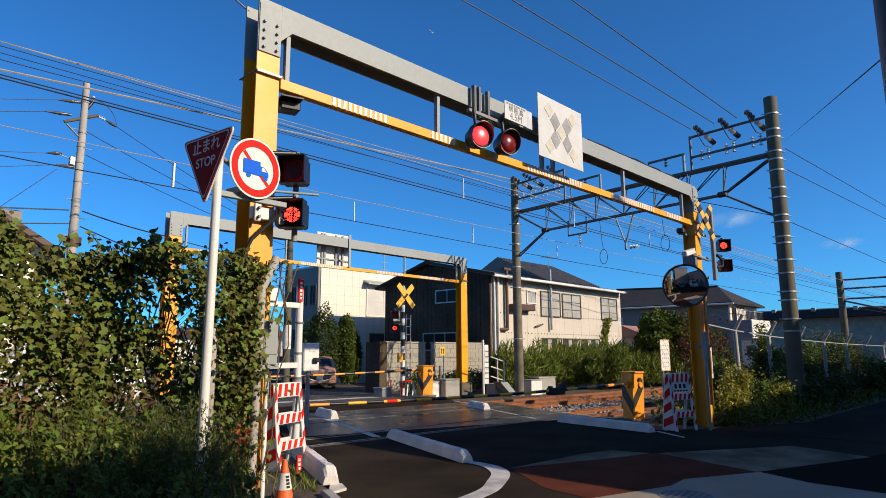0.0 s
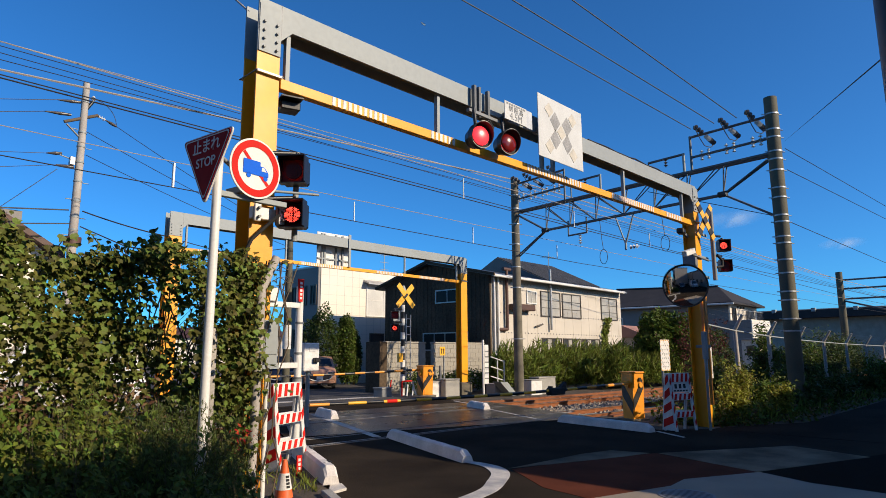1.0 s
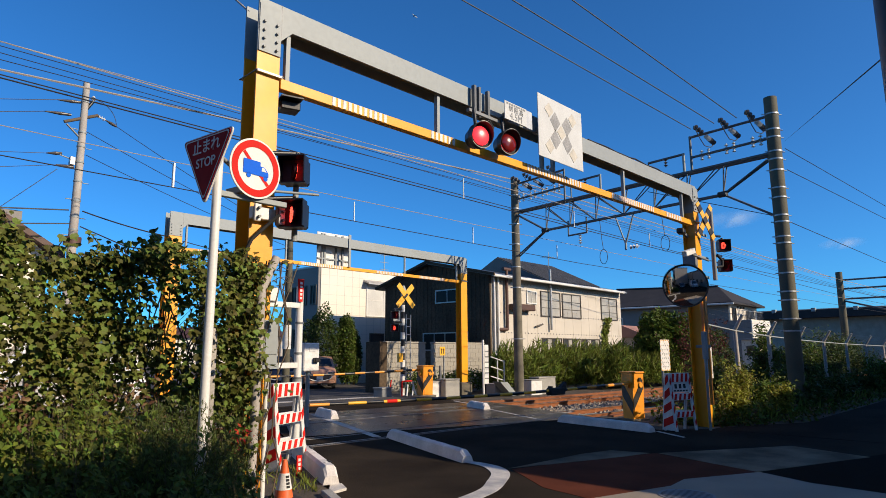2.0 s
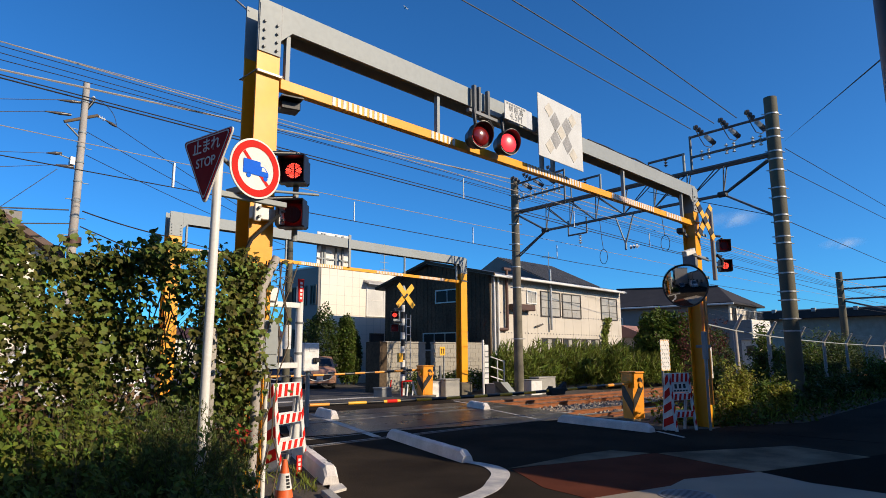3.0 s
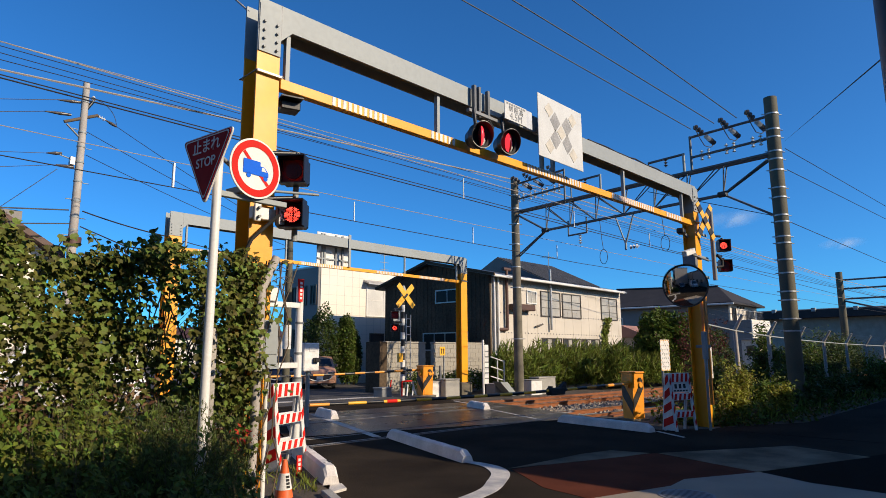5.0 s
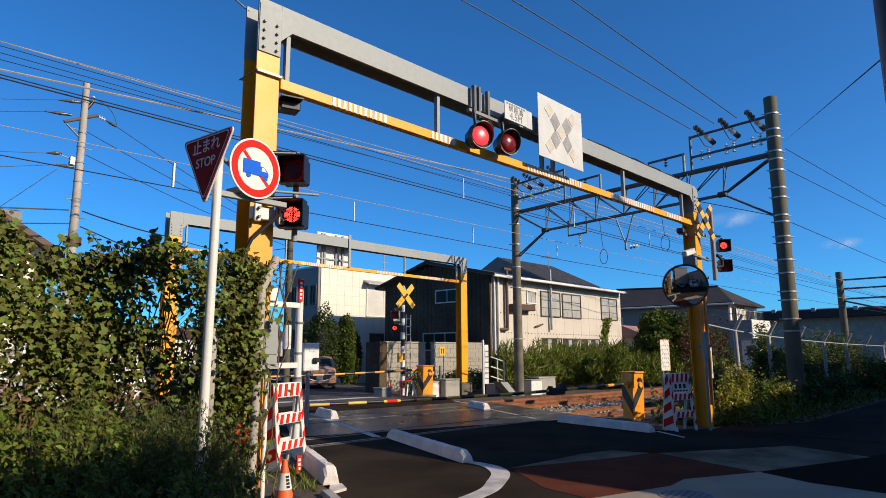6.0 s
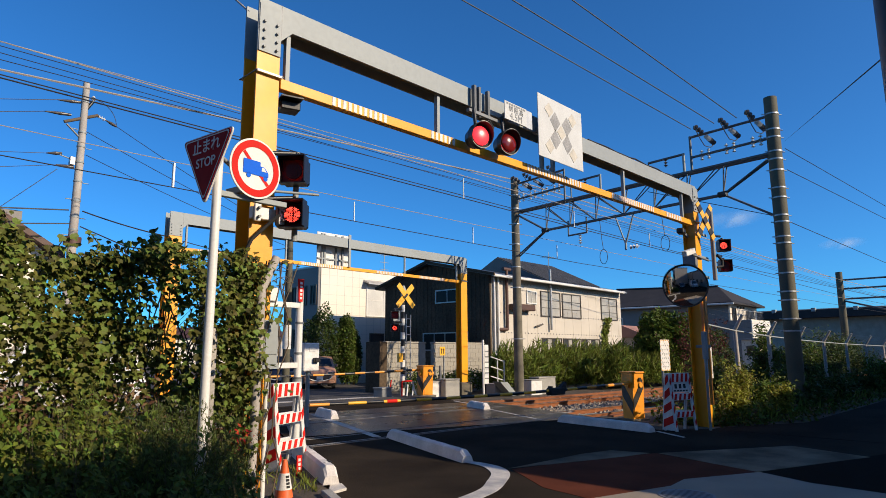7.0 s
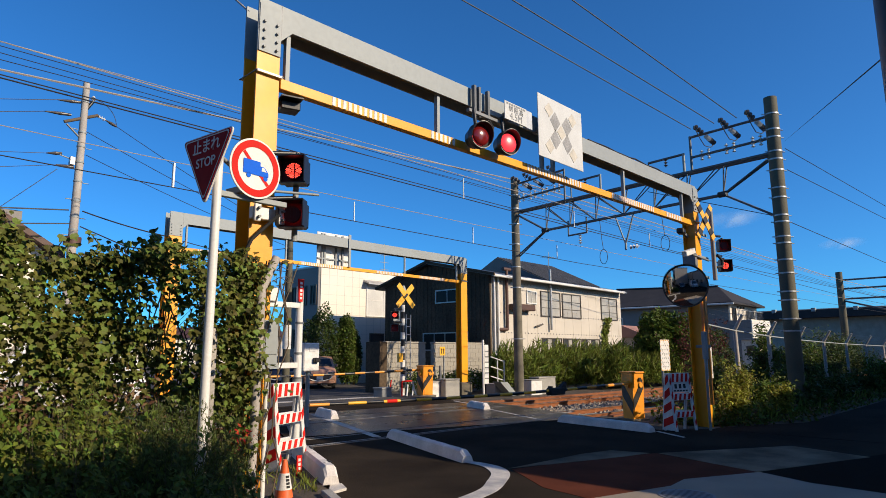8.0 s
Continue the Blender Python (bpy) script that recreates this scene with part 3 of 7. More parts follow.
PR = Vector((20.52, 5.37, 0))
PL = Vector((22.0, 16.4, 0))
rail_pole(PR.x, PR.y, 9.40, 0.225, 0.19, "tall grey concrete catenary pole with steel straps", (2.2, 2.55, 3.1, 3.35, 3.9, 4.3, 4.8, 5.0, 5.45, 5.65, 6.2, 6.5, 7.05, 7.4, 7.65, 8.1, 8.35, 8.85))
rail_pole(PL.x, PL.y, 9.30, 0.205, 0.165, "grey concrete catenary pole beside the tracks", (2.2, 4.4, 5.3, 6.3, 7.2, 7.9, 8.5), "concrete_dark")

AX = (PR - PL).normalized()          # across the tracks
def across(t, z, off=0.0):
    p = PL.lerp(PR, t)
    n = Vector((-AX.y, AX.x, 0))
    return Vector((p.x, p.y, z)) + n * off


truss = thing("catenary_truss", "grey steel lattice truss carried by two poles", "catenary truss", Matrix())
for off in (-0.13, 0.13):
    part("upper_chord", tube(across(0.0, 7.72, off), across(1.0, 7.60, off), 0.05, 0.05, 6), "truss", truss)
part("lower_chord", tube(across(0.16, 6.66), across(0.847, 6.645), 0.055, 0.055, 8), "truss", truss)
for t0, z0, t1, z1 in ((0.0, 7.68, 0.16, 6.66), (0.01, 5.74, 0.16, 6.66), (1.0, 5.58, 0.847, 6.645), (1.0, 7.56, 0.847, 6.645)):
    for off in (-0.07, 0.07):
        part("brace", tube(across(t0, z0, off), across(t1, z1, off * 0.5), 0.034, 0.034, 6), "truss", truss)
    part("gusset", tube(across(t1 - 0.012, 6.65, -0.06), across(t1 + 0.012, 6.65, -0.06), 0.10, 0.10, 8), "truss", truss)
ts = [0.16 + 0.687 * i / 6 for i in range(7)]
for i in range(7):
    for off in (-0.12, 0.12):
        part("lattice_post", tube(across(ts[i], 6.66), across(ts[i] + 0.012, 7.66, off), 0.022, 0.022, 6), "truss", truss)
for i in range(6):
    a, b = (ts[i], ts[i + 1]) if i >= 3 else (ts[i + 1], ts[i])
    for off in (-0.12, 0.12):
        part("lattice", tube(across(a, 6.66), across(b, 7.66, off), 0.022, 0.022, 6), "truss", truss)


def insulator(bm, a, b, n=5, r=0.085):
    a, b = Vector(a), Vector(b)
    add_tube(bm, a, b, 0.018, 0.018, 6)
    for i in range(n):
        p = a.lerp(b, (i + 0.5) / n)
        d = (b - a).normalized() * 0.02
        add_tube(bm, p - d, p + d, r, r * 0.45, 10)


def crossarm(t0, t1, z0, z1, name_label, count):
    """Two arms and an upright; dark and white strain insulators lie along the wire, white pins stand on the lower arm."""
    th = thing("cross_arm", name_label, "cross arm", Matrix())
    part("arm", tube(across(t0, z0), across(t1, z0 + 0.03), 0.045, 0.045, 6), "truss", th)
    part("arm", tube(across(t0, z1), across(t1, z1 + 0.03), 0.045, 0.045, 6), "truss", th)
    part("upright", tube(across(t1, 7.66), across(t1, z1 + 0.07), 0.045, 0.045, 6), "truss", th)
    n = Vector((-AX.y, AX.x, 0))
    if n.x > 0:
        n = -n                       # towards the crossing
    for i in range(count):
        t = t0 + (t1 - t0) * (i + 0.6) / (count + 0.2)
        bm = bmesh.new()
        insulator(bm, across(t, z1 + 0.03) + n * 0.10, across(t, z1 + 0.16) + n * 0.62, 3, 0.095)
        part("insulator", bm, "porcelain_dark", th, "dark strain insulator")
        bm = bmesh.new()
        insulator(bm, across(t, z1 - 0.02) - n * 0.10, across(t, z1 - 0.10) - n * 0.40, 3, 0.085)
        part("insulator", bm, "porcelain", th, "white porcelain strain insulator")
        bm = bmesh.new()
        insulator(bm, across(t, z1 - 0.10) - n * 0.40, across(t, z1 - 0.17) - n * 0.70, 3, 0.09)
        part("insulator", bm, "porcelain_dark", th, "dark strain insulator")
        bm = bmesh.new()
        add_path(bm, [across(t, z1 + 0.14) + n * 0.62, across(t, z1 - 0.22) + n * 0.25, across(t, z0 + 0.32), across(t, z1 - 0.36) - n * 0.4, across(t, z1 - 0.17) - n * 0.7], 0.014, 5)
        part("jumper", bm, "wire", th, "dark jumper wire")
        for dt in (-0.011, 0.011):
            bm = bmesh.new()
            insulator(bm, across(t + dt, z0 - 0.16), across(t + dt, z0 + 0.20), 4, 0.062)
            part("insulator", bm, "porcelain", th)
    return th


crossarm(1.0, 0.755, 8.12, 8.83, "steel cross arm with strain insulators", 3)
crossarm(0.0, 0.255, 8.30, 9.00, "steel cross arm with strain insulators", 4)
for t, hgt, back in ((0.415, 8.43, 0.285), (0.73, 8.37, 0.607)):
    th = thing("truss_stub", "galvanised angle frame standing on the truss", "bracket", Matrix())
    part("upright", tube(across(t, 7.66), across(t, hgt), 0.05, 0.05, 6), "galv", th)
    part("arm", tube(across(t, hgt - 0.03), across(back, hgt - 0.02), 0.045, 0.045, 6), "truss", th)
    part("prop", tube(across(back, hgt - 0.02), across(back, 7.66), 0.03, 0.03, 6), "truss", th)
    bm = bmesh.new()
    insulator(bm, across((t + back) / 2, hgt - 0.03), across((t + back) / 2, hgt - 0.33), 3, 0.07)
    part("insulator", bm, "porcelain_dark", th)
th = thing("hanging_bracket", "v shaped galvanised hanger below the truss", "bracket", Matrix())
for dt in (-0.036, 0.036):
    part("leg", tube(across(0.505 + dt, 6.64), across(0.505, 5.55), 0.032, 0.032, 6), "galv", th)
part("stem", tube(across(0.505, 5.60), across(0.505, 5.32), 0.045, 0.045, 6), "galv", th)
bm = bmesh.new()
insulator(bm, across(0.52, 5.40), across(0.555, 5.40), 3, 0.08)
part("insulator", bm, "porcelain", th)
th = thing("drop_bracket", "u shaped steel drop bracket with insulator", "bracket", Matrix())
for t in (0.266, 0.348):
    part("leg", tube(across(t, 6.86), across(t, 6.22), 0.035, 0.035, 6), "truss", th)
part("sill", tube(across(0.266, 6.25), across(0.348, 6.25), 0.035, 0.035, 6), "truss", th)
bm = bmesh.new()
insulator(bm, across(0.318, 6.22), across(0.318, 5.82), 4, 0.075)
part("insulator", bm, "porcelain", th)

# ---------------------------------------------------------------- houses beyond the tracks
def window(parent, x, y, z, w, h, panes=2, frame_mat="alu", pane_mat="glass", bars=0, m=None, depth=0.06):
    """A window in a wall that faces -y at y; frame proud, panes set back."""
    mm = m or Matrix()
    bm = bmesh.new()
    t = 0.06
    for a in ((x, z, x + w, z + t), (x, z + h - t, x + w, z + h), (x, z + t, x + t, z + h - t), (x + w - t, z + t, x + w, z + h - t)):
        add_box(bm, a[0], y - depth, a[1], a[2], y + 0.05, a[3])
    fr = part("window", moved(bm, mm), frame_mat, parent)
    pw = (w - 2 * t) / panes
    for i in range(panes):
        part("pane", moved(box(x + t + i * pw + 0.015, y - depth * 0.4, z + t, x + t + (i + 1) * pw - 0.015, y + 0.02, z + h - t), mm), pane_mat if i % 2 == 0 else "curtain" if pane_mat == "glass" else pane_mat, fr)
        if i:
            part("mullion", moved(box(x + t + i * pw - 0.02, y - depth * 0.8, z + t, x + t + i * pw + 0.02, y + 0.02, z + h - t), mm), frame_mat, fr)
    for i in range(bars):
        zz = z + t + (h - 2 * t) * (i + 1) / (bars + 1)
        part("glazing_bar", moved(box(x + t, y - depth * 0.7, zz - 0.015, x + w - t, y - depth * 0.45, zz + 0.015), mm), frame_mat, fr)
    return fr


# cream house
house = thing("house", "two storey cream clad house with charcoal gable side", "house", Matrix())
part("front_wall", box(24.66, 20.0, -0.2, 38.05, 20.3, 5.62), "cladding", house, "cream corrugated metal cladding")
bm = prism([(20.0, -0.2), (27.9, -0.2), (27.9, 5.4), (24.2, 6.45), (20.0, 5.5)], "x", 24.55, 24.66)
part("side_wall", bm, "dark_wall", house, "charcoal timber side wall")
part("back_wall", box(24.66, 27.6, -0.2, 38.05, 27.9, 5.3), "dark_wall", house)
part("end_wall", box(37.85, 20.3, -0.2, 38.05, 27.6, 5.4), "cladding", house)
# side-wall boards
for i in range(27):
    y = 20.05 + i * 0.29
    part("board", box(24.535, y, 0.0, 24.55, y + 0.02, 5.45 + min(0.9, max(0, 0.24 * (y - 20)), max(0, 0.28 * (27.9 - y)))), "dark_wall", house)
for i in range(15):
    x = 24.95 + i * 0.905
    part("rib", box(x, 19.994, 0.0, x + 0.03, 20.0, 5.52), "cladding", house)
for z in (2.62, 3.62, 5.2):
    bm = bmesh.new()
    for i in range(44):
        add_box(bm, 25.08 + i * 0.295, 19.975, z, 25.12 + i * 0.295, 20.0, z + 0.05)
    tagged(part("fasteners", bm, "galv_dark", house), kind="stuff")
roof = part("roof", prism([(19.45, 5.50), (24.2, 6.56), (28.4, 5.42), (28.4, 5.30), (24.2, 6.44), (19.45, 5.38)], "x", 24.25, 38.0), "rooftile", house, "grey tiled roof")
part("upper_roof", prism([(20.6, 5.75), (24.2, 7.45), (27.4, 5.8)], "x", 30.4, 36.6), "rooftile", house, "raised grey tiled roof")
for i in range(22):
    x = 30.4 + i * 0.28
    bm = bmesh.new()
    add_tube(bm, (x + 0.14, 20.55, 5.75), (x + 0.14, 24.2, 7.47), 0.06, 0.06, 6)
    part("ridge_tile", bm, "rooftile", roof)
for i in range(12):
    bm = bmesh.new()
    add_box(bm, 30.4, 20.65 + i * 0.3, 5.80 + i * 0.1415, 36.6, 20.69 + i * 0.3, 5.84 + i * 0.1415)
    part("batten", bm, "roofslate", roof)
part("gutter", box(24.2, 19.42, 5.36, 37.75, 19.56, 5.50, 0.03), "white", house, "white painted gutter and fascia")
part("verge_trim", prism([(19.4, 5.54), (24.2, 6.62), (28.4, 5.46), (28.4, 5.32), (24.2, 6.48), (19.4, 5.40)], "x", 24.16, 24.25), "dark_wall", house)
for x in (24.78, 25.1):
    part("downpipe", tube((x, 19.9, 0.0), (x, 19.9, 5.4), 0.06, 0.06, 10), "white", house, "white downpipe")
part("flue", tube((25.75, 19.85, 2.75), (25.75, 19.85, 5.85), 0.085, 0.085, 12), "brownpipe", house, "brown metal flue pipe")
part("flue_cap", tube((25.45, 19.85, 5.88), (26.05, 19.85, 5.88), 0.10, 0.10, 12), "brownpipe", house)
part("flue_bend", tube((25.75, 19.85, 2.8), (25.1, 19.9, 2.78), 0.085, 0.085, 12), "brownpipe", house)
part("vent_pipe", tube((29.75, 19.85, 2.85), (29.75, 19.85, 6.25), 0.07, 0.07, 10), "alu", house, "grey vent pipe")
part("vent_hood", box(26.1, 19.55, 3.80, 27.85, 20.0, 4.12, 0.03), "brownpipe", house, "rusty metal hood")
part("hook_pipe", tube((28.3, 19.9, 3.0), (28.9, 19.85, 3.15), 0.05, 0.05, 8), "bronze", house)
window(house, 27.62, 20.0, 4.22, 0.92, 0.72, 2, "white", "curtain")
for a, w in ((28.93, 1.95), (31.08, 2.02)):
    window(house, a, 20.0, 3.58, w, 1.42, 2, "bronze", "curtain", 2)
window(house, 35.47, 20.0, 3.62, 2.03, 1.4, 2, "bronze", "curtain", 2)
for a in (28.95, 31.05, 33.15):
    window(house, a, 20.0, 1.1, 1.95, 1.32, 4, "bronze", "glass")
side_m = Matrix.Translation((24.55, 0, 0)) @ Matrix.Rotation(radians(-90), 4, "Z")
window(house, -23.75, -0.02, 4.25, 1.75, 0.72, 2, "alu", "darkglass", 0, side_m)
window(house, -24.7, -0.02, 1.75, 3.3, 0.95, 4, "alu", "darkglass", 0, side_m)

# white panelled building
wb = thing("house", "white panelled two storey building with flat roof", "house", Matrix())
part("wall", box(20.75, 29.0, -0.2, 30.5, 32.4, 6.45), "white_wall", wb, "white panel walls")
part("parapet", box(20.70, 28.94, 6.45, 30.55, 32.45, 6.55), "alu", wb)
# side of the white building, coloured grey to stand for its shade
part("side_wall", box(20.60, 29.05, -0.2, 20.75, 32.4, 6.4), "grey_wall", wb, "side wall with its shade put into the grey")
for i in range(17):
    x = 21.3 + i * 0.55
    part("panel_joint", box(x, 28.995, 0, x + 0.014, 29.0, 6.45), "beige", wb)
for i in range(11):
    part("panel_joint", box(20.75, 28.995, 0.5 + i * 0.55, 30.5, 29.0, 0.514 + i * 0.55), "beige", wb)
window(wb, 24.0, 29.0, 3.78, 2.7, 1.95, 2, "white", "frosted", 1)
part("awning", prism([(28.5, 5.72), (29.0, 5.95), (29.0, 5.85), (28.5, 5.65)], "x", 23.8, 26.9), "alu", wb)
window(wb, 24.3, 29.0, 1.7, 1.1, 1.1, 1, "bronze", "glass")
wside = Matrix.Translation((20.60, 0, 0)) @ Matrix.Rotation(radians(-90), 4, "Z")
for y, w in ((29.15, 0.60), (30.10, 0.40), (31.0, 0.60)):
    for z in (1.9, 4.32):
        window(wb, -y - w, 0.0, z, w, 1.12, 2, "bronze", "darkglass", 0, wside)
wb.matrix_world = Matrix.Translation((0, 0, 1.6)) @ Matrix.Scale(1.08, 4) @ Matrix.Translation((0, 0, -1.6))
# low block wall with its blocks
bw = thing("block_wall", "grey concrete block garden wall", "wall", Matrix(), kind="structure")
for wx0, wx1, wy in ((17.9, 20.3, 20.3), (20.75, 24.4, 20.3)):
    part("core", box(wx0, wy + 0.02, -0.2, wx1, wy + 0.13, 2.05), "blockwall", bw)
    part("coping", box(wx0 - 0.02, wy - 0.02, 2.05, wx1 + 0.02, wy + 0.17, 2.12, 0.01), "blockwall", bw)
    bme = mesh_of("block", box(0, 0, 0, 0.391, 0.03, 0.191, 0.004), "blockwall")
    for j in range(10):
        x = wx0 - (0.2 if j % 2 else 0)
        while x < wx1 - 0.05:
            if x >= wx0 - 0.01 and x + 0.39 <= wx1 + 0.01:
                ob = new("block", bme)
                ob.parent = bw
                ob.location = (x, wy - 0.005, 0.02 + j * 0.2)
            x += 0.4
part("pier", box(17.5, 20.2, -0.2, 17.9, 21.1, 2.1), "dark_wall", bw, "dark side of the wall")

# distant house, sun and shade put into its wall colours, and the long roof
fh = thing("house", "two storey house with shade-grey walls and dark hipped roof", "house", Matrix())
part("wall", box(50.0, 17.35, -0.2, 56.4, 28.0, 5.3), "grey_wall", fh)
part("south_wall", box(50.05, 17.25, 2.9, 56.3, 17.35, 5.28), "white_wall", fh, "white rendered wall, coloured for the sunlit side")
bm = bmesh.new()
vs = [bm.verts.new(p) for p in ((49.4, 16.75, 5.20), (56.9, 16.75, 5.20), (56.9, 28.4, 5.30), (49.4, 28.4, 5.30), (53.1, 19.1, 6.92), (53.1, 28.2, 7.30), (49.4, 16.75, 5.34), (56.9, 16.75, 5.34), (56.9, 28.4, 5.44), (49.4, 28.4, 5.44))]
for f in ((6, 7, 4), (7, 8, 5, 4), (8, 9, 5), (9, 6, 4, 5), (3, 2, 1, 0), (0, 1, 7, 6), (1, 2, 8, 7), (2, 3, 9, 8), (3, 0, 6, 9)):
    bm.faces.new([vs[i] for i in f])
roof = part("roof", bm, "roofslate", fh, "dark slate hipped roof")
part("ridge_cap", tube((53.1, 19.1, 6.94), (53.1, 28.2, 7.32), 0.09, 0.09, 8), "roofslate", roof)
part("gutter", tube((49.36, 16.7, 5.20), (49.36, 28.4, 5.30), 0.07, 0.07, 8), "white", fh, "pale gutter")
ext = part("extension", box(49.6, 15.65, -0.2, 53.8, 17.25, 3.95), "grey_wall", fh, "lower extension with shade put into its grey")
part("cladding_sheet", box(49.55, 15.60, 2.6, 53.85, 15.65, 3.98), "white_wall", ext, "white board cladding")
for i in range(6):
    part("slat", box(49.55, 15.575, 2.68 + i * 0.21, 53.85, 15.60, 2.85 + i * 0.21), "white", ext)
part("railing", box(50.2, 16.70, 4.75, 56.2, 16.75, 4.80), "galv_dark", fh)
for i in range(20):
    part("baluster", box(50.3 + i * 0.3, 16.71, 3.95, 50.33 + i * 0.3, 16.74, 4.75), "galv_dark", fh)
part("balcony_floor", box(50.2, 16.65, 3.85, 56.2, 17.25, 3.95), "grey_wall", fh)
for x, z, w, h in ((50.5, 3.95, 0.8, 1.05), (53.6, 3.95, 1.9, 1.05)):
    window(fh, x, 17.25, z, w, h, 2, "bronze", "darkglass")
for x in (51.7, 52.4, 53.0):
    part("vent_cap", tube((x, 17.25, 5.05), (x, 17.14, 5.05), 0.10, 0.08, 10), "bronze", fh)
fside2 = Matrix.Translation((50.0, 0, 0)) @ Matrix.Rotation(radians(-90), 4, "Z")
for y in (21.5, 24.5, 27):
    window(fh, -y, 0.0, 3.6, 0.9, 0.9, 1, "white", "glass", 0, fside2)
hut = thing("hut", "small white hut with a dark opening behind the fence", "hut", Matrix())
part("wall", box(46.0, 14.1, -0.2, 47.6, 15.25, 2.42), "white_wall", hut)
part("roof", box(45.85, 13.95, 2.42, 47.75, 15.4, 2.5, 0.01), "galv", hut)
part("opening", box(45.97, 14.3, 1.35, 46.0, 14.95, 2.0), "bronze", hut, "dark shuttered opening")
sd_ = thing("shed", "small cream shed with a faded pink roof", "shed", Matrix())
part("wall", box(40.2, 19.6, -0.2, 43.0, 22.5, 2.75), "cladding", sd_)
part("roof", prism([(19.2, 2.7), (21.0, 3.45), (22.9, 2.7), (22.9, 2.6), (19.2, 2.6)], "x", 39.9, 43.3), "pinkroof", sd_, "faded pink sheet roof")
part("door", box(40.5, 19.55, 0.0, 41.3, 19.6, 2.0), "bronze", sd_)
lr = thing("warehouse", "long low warehouse with dark blue roof edge", "warehouse", Matrix())
part("wall", box(80, -20, -0.2, 95, 40, 5.3), "blockwall", lr)
part("roof", prism([(78.5, 5.3), (78.5, 6.15), (87, 6.75), (96, 6.15), (96, 5.3)], "y", -22, 42), "roofslate", lr, "dark roof with pale clips")
for i in range(14):
    part("roof_clip", box(78.3, -18 + i * 4, 5.95, 78.9, -17.6 + i * 4, 6.35), "galv", lr)
lh = thing("house", "cream gabled house behind the hedge", "house", Matrix.Translation((2.0, 22.0, 0)))
part("wall", prism([(-3.4, -0.2), (-3.4, 4.8), (0.0, 6.85), (3.4, 4.8), (3.4, -0.2)], "y", 0.0, 8.0), "white_wall", lh)
for sgn in (-1, 1):
    part("roof_slope", prism([(0.0, 7.05), (sgn * 3.9, 4.72), (sgn * 3.9, 4.52), (0.0, 6.85)], "y", -0.5, 8.5), "brownpipe", lh, "brown roof")
part("dormer_box", box(1.9, 1.0, 4.8, 3.0, 2.5, 6.1), "grey_wall", lh)
window(lh, 0.6, 0.0, 3.4, 1.2, 1.0, 2, "alu", "glass")

# distant rows of houses and trees so that the horizon is closed
far = random.Random(5)
for i in range(46):
    ang = radians(-12 + 112 * i / 45)
    d = 110 + far.uniform(0, 60)
    fx, fy = d * math.cos(ang), d * math.sin(ang)
    w, dp, hh = far.uniform(9, 16), far.uniform(8, 12), far.uniform(4.0, 6.0)
    hb = thing("house", "distant low house with pitched roof", "house", Matrix.Translation((fx, fy, 0)) @ rot_dir(ang + far.uniform(-0.2, 0.2)), "distant houses")
    part("wall", box(-dp / 2, -w / 2, -0.3, dp / 2, w / 2, hh), far.choice(("white_wall", "grey_wall", "cladding")), hb)
    part("roof", prism([(-dp / 2 - 0.5, hh), (0, hh + 2), (dp / 2 + 0.5, hh)], "y", -w / 2 - 0.4, w / 2 + 0.4), far.choice(("roofslate", "rooftile", "brownpipe")), hb)
    for j in range(int(w / 3)):
        part("window", box(-dp / 2 - 0.05, -w / 2 + 1 + j * 3, hh - 1.9, -dp / 2 + 0.02, -w / 2 + 2.3 + j * 3, hh - 0.7), "glass", hb)

# ---------------------------------------------------------------- signs and lamps
def words(text, size, m, material, parent, name="lettering", depth=0.002):
    cu = bpy.data.curves.new("words", "FONT")
    cu.body, cu.size, cu.align_x, cu.align_y, cu.extrude, cu.offset = text, size, "CENTER", "CENTER", depth, size * 0.012 if material == "white" else 0.0
    tmp = new("words", cu)
    bpy.context.view_layer.update()
    me = bpy.data.meshes.new_from_object(tmp.evaluated_get(bpy.context.evaluated_depsgraph_get()))
    bpy.data.objects.remove(tmp)
    me.transform(m)
    me.materials.clear()
    me.materials.append(M[material])
    ob = new(name, me)
    ob.parent = parent
    return ob


UPRIGHT = Matrix.Rotation(radians(90), 4, "X")        # text plane to one that faces -y


def rounded(pts, r, n=5):
    """Round the corners of a flat outline."""
    out = []
    k = len(pts)
    for i in range(k):
        p, a, b = Vector(pts[i]), Vector(pts[i - 1]), Vector(pts[(i + 1) % k])
        u, v = (a - p).normalized(), (b - p).normalized()
        for j in range(n + 1):
            t = j / n
            out.append(tuple(p + u * r * (1 - t) ** 2 + v * r * t ** 2))
    return out


def facing(x, y, z, dx, dy):
    """A frame at a place whose -y looks along (dx, dy)."""
    return Matrix.Translation((x, y, z)) @ rot_dir(math.atan2(dy, dx) + math.pi / 2)


# stop sign on its white pole, with the round sign clamped beside it
SP = Vector((2.47, 4.98, 0))
ss = thing("stop_sign", "red triangular stop sign on a white steel pole", "road sign", Matrix.Translation(SP))
part("pole", tube((-0.02, 0.0, -0.1), (0.0, 0, 3.36), 0.038, 0.038, 16), "white", ss, "white painted steel pole")
part("cap", tube((0, 0, 3.36), (0, 0, 3.38), 0.039, 0.02, 16), "galv", ss)
fm = facing(-0.105, 0.02, 3.245, -0.99, -0.12) @ Matrix.Scale(0.93, 4)
tri = [(-0.40, 0.23), (0.40, 0.23), (0.0, -0.44)]
part("back", moved(prism(rounded(tri, 0.07), "y", 0.004, 0.02), fm), "white", ss, "white sign border")
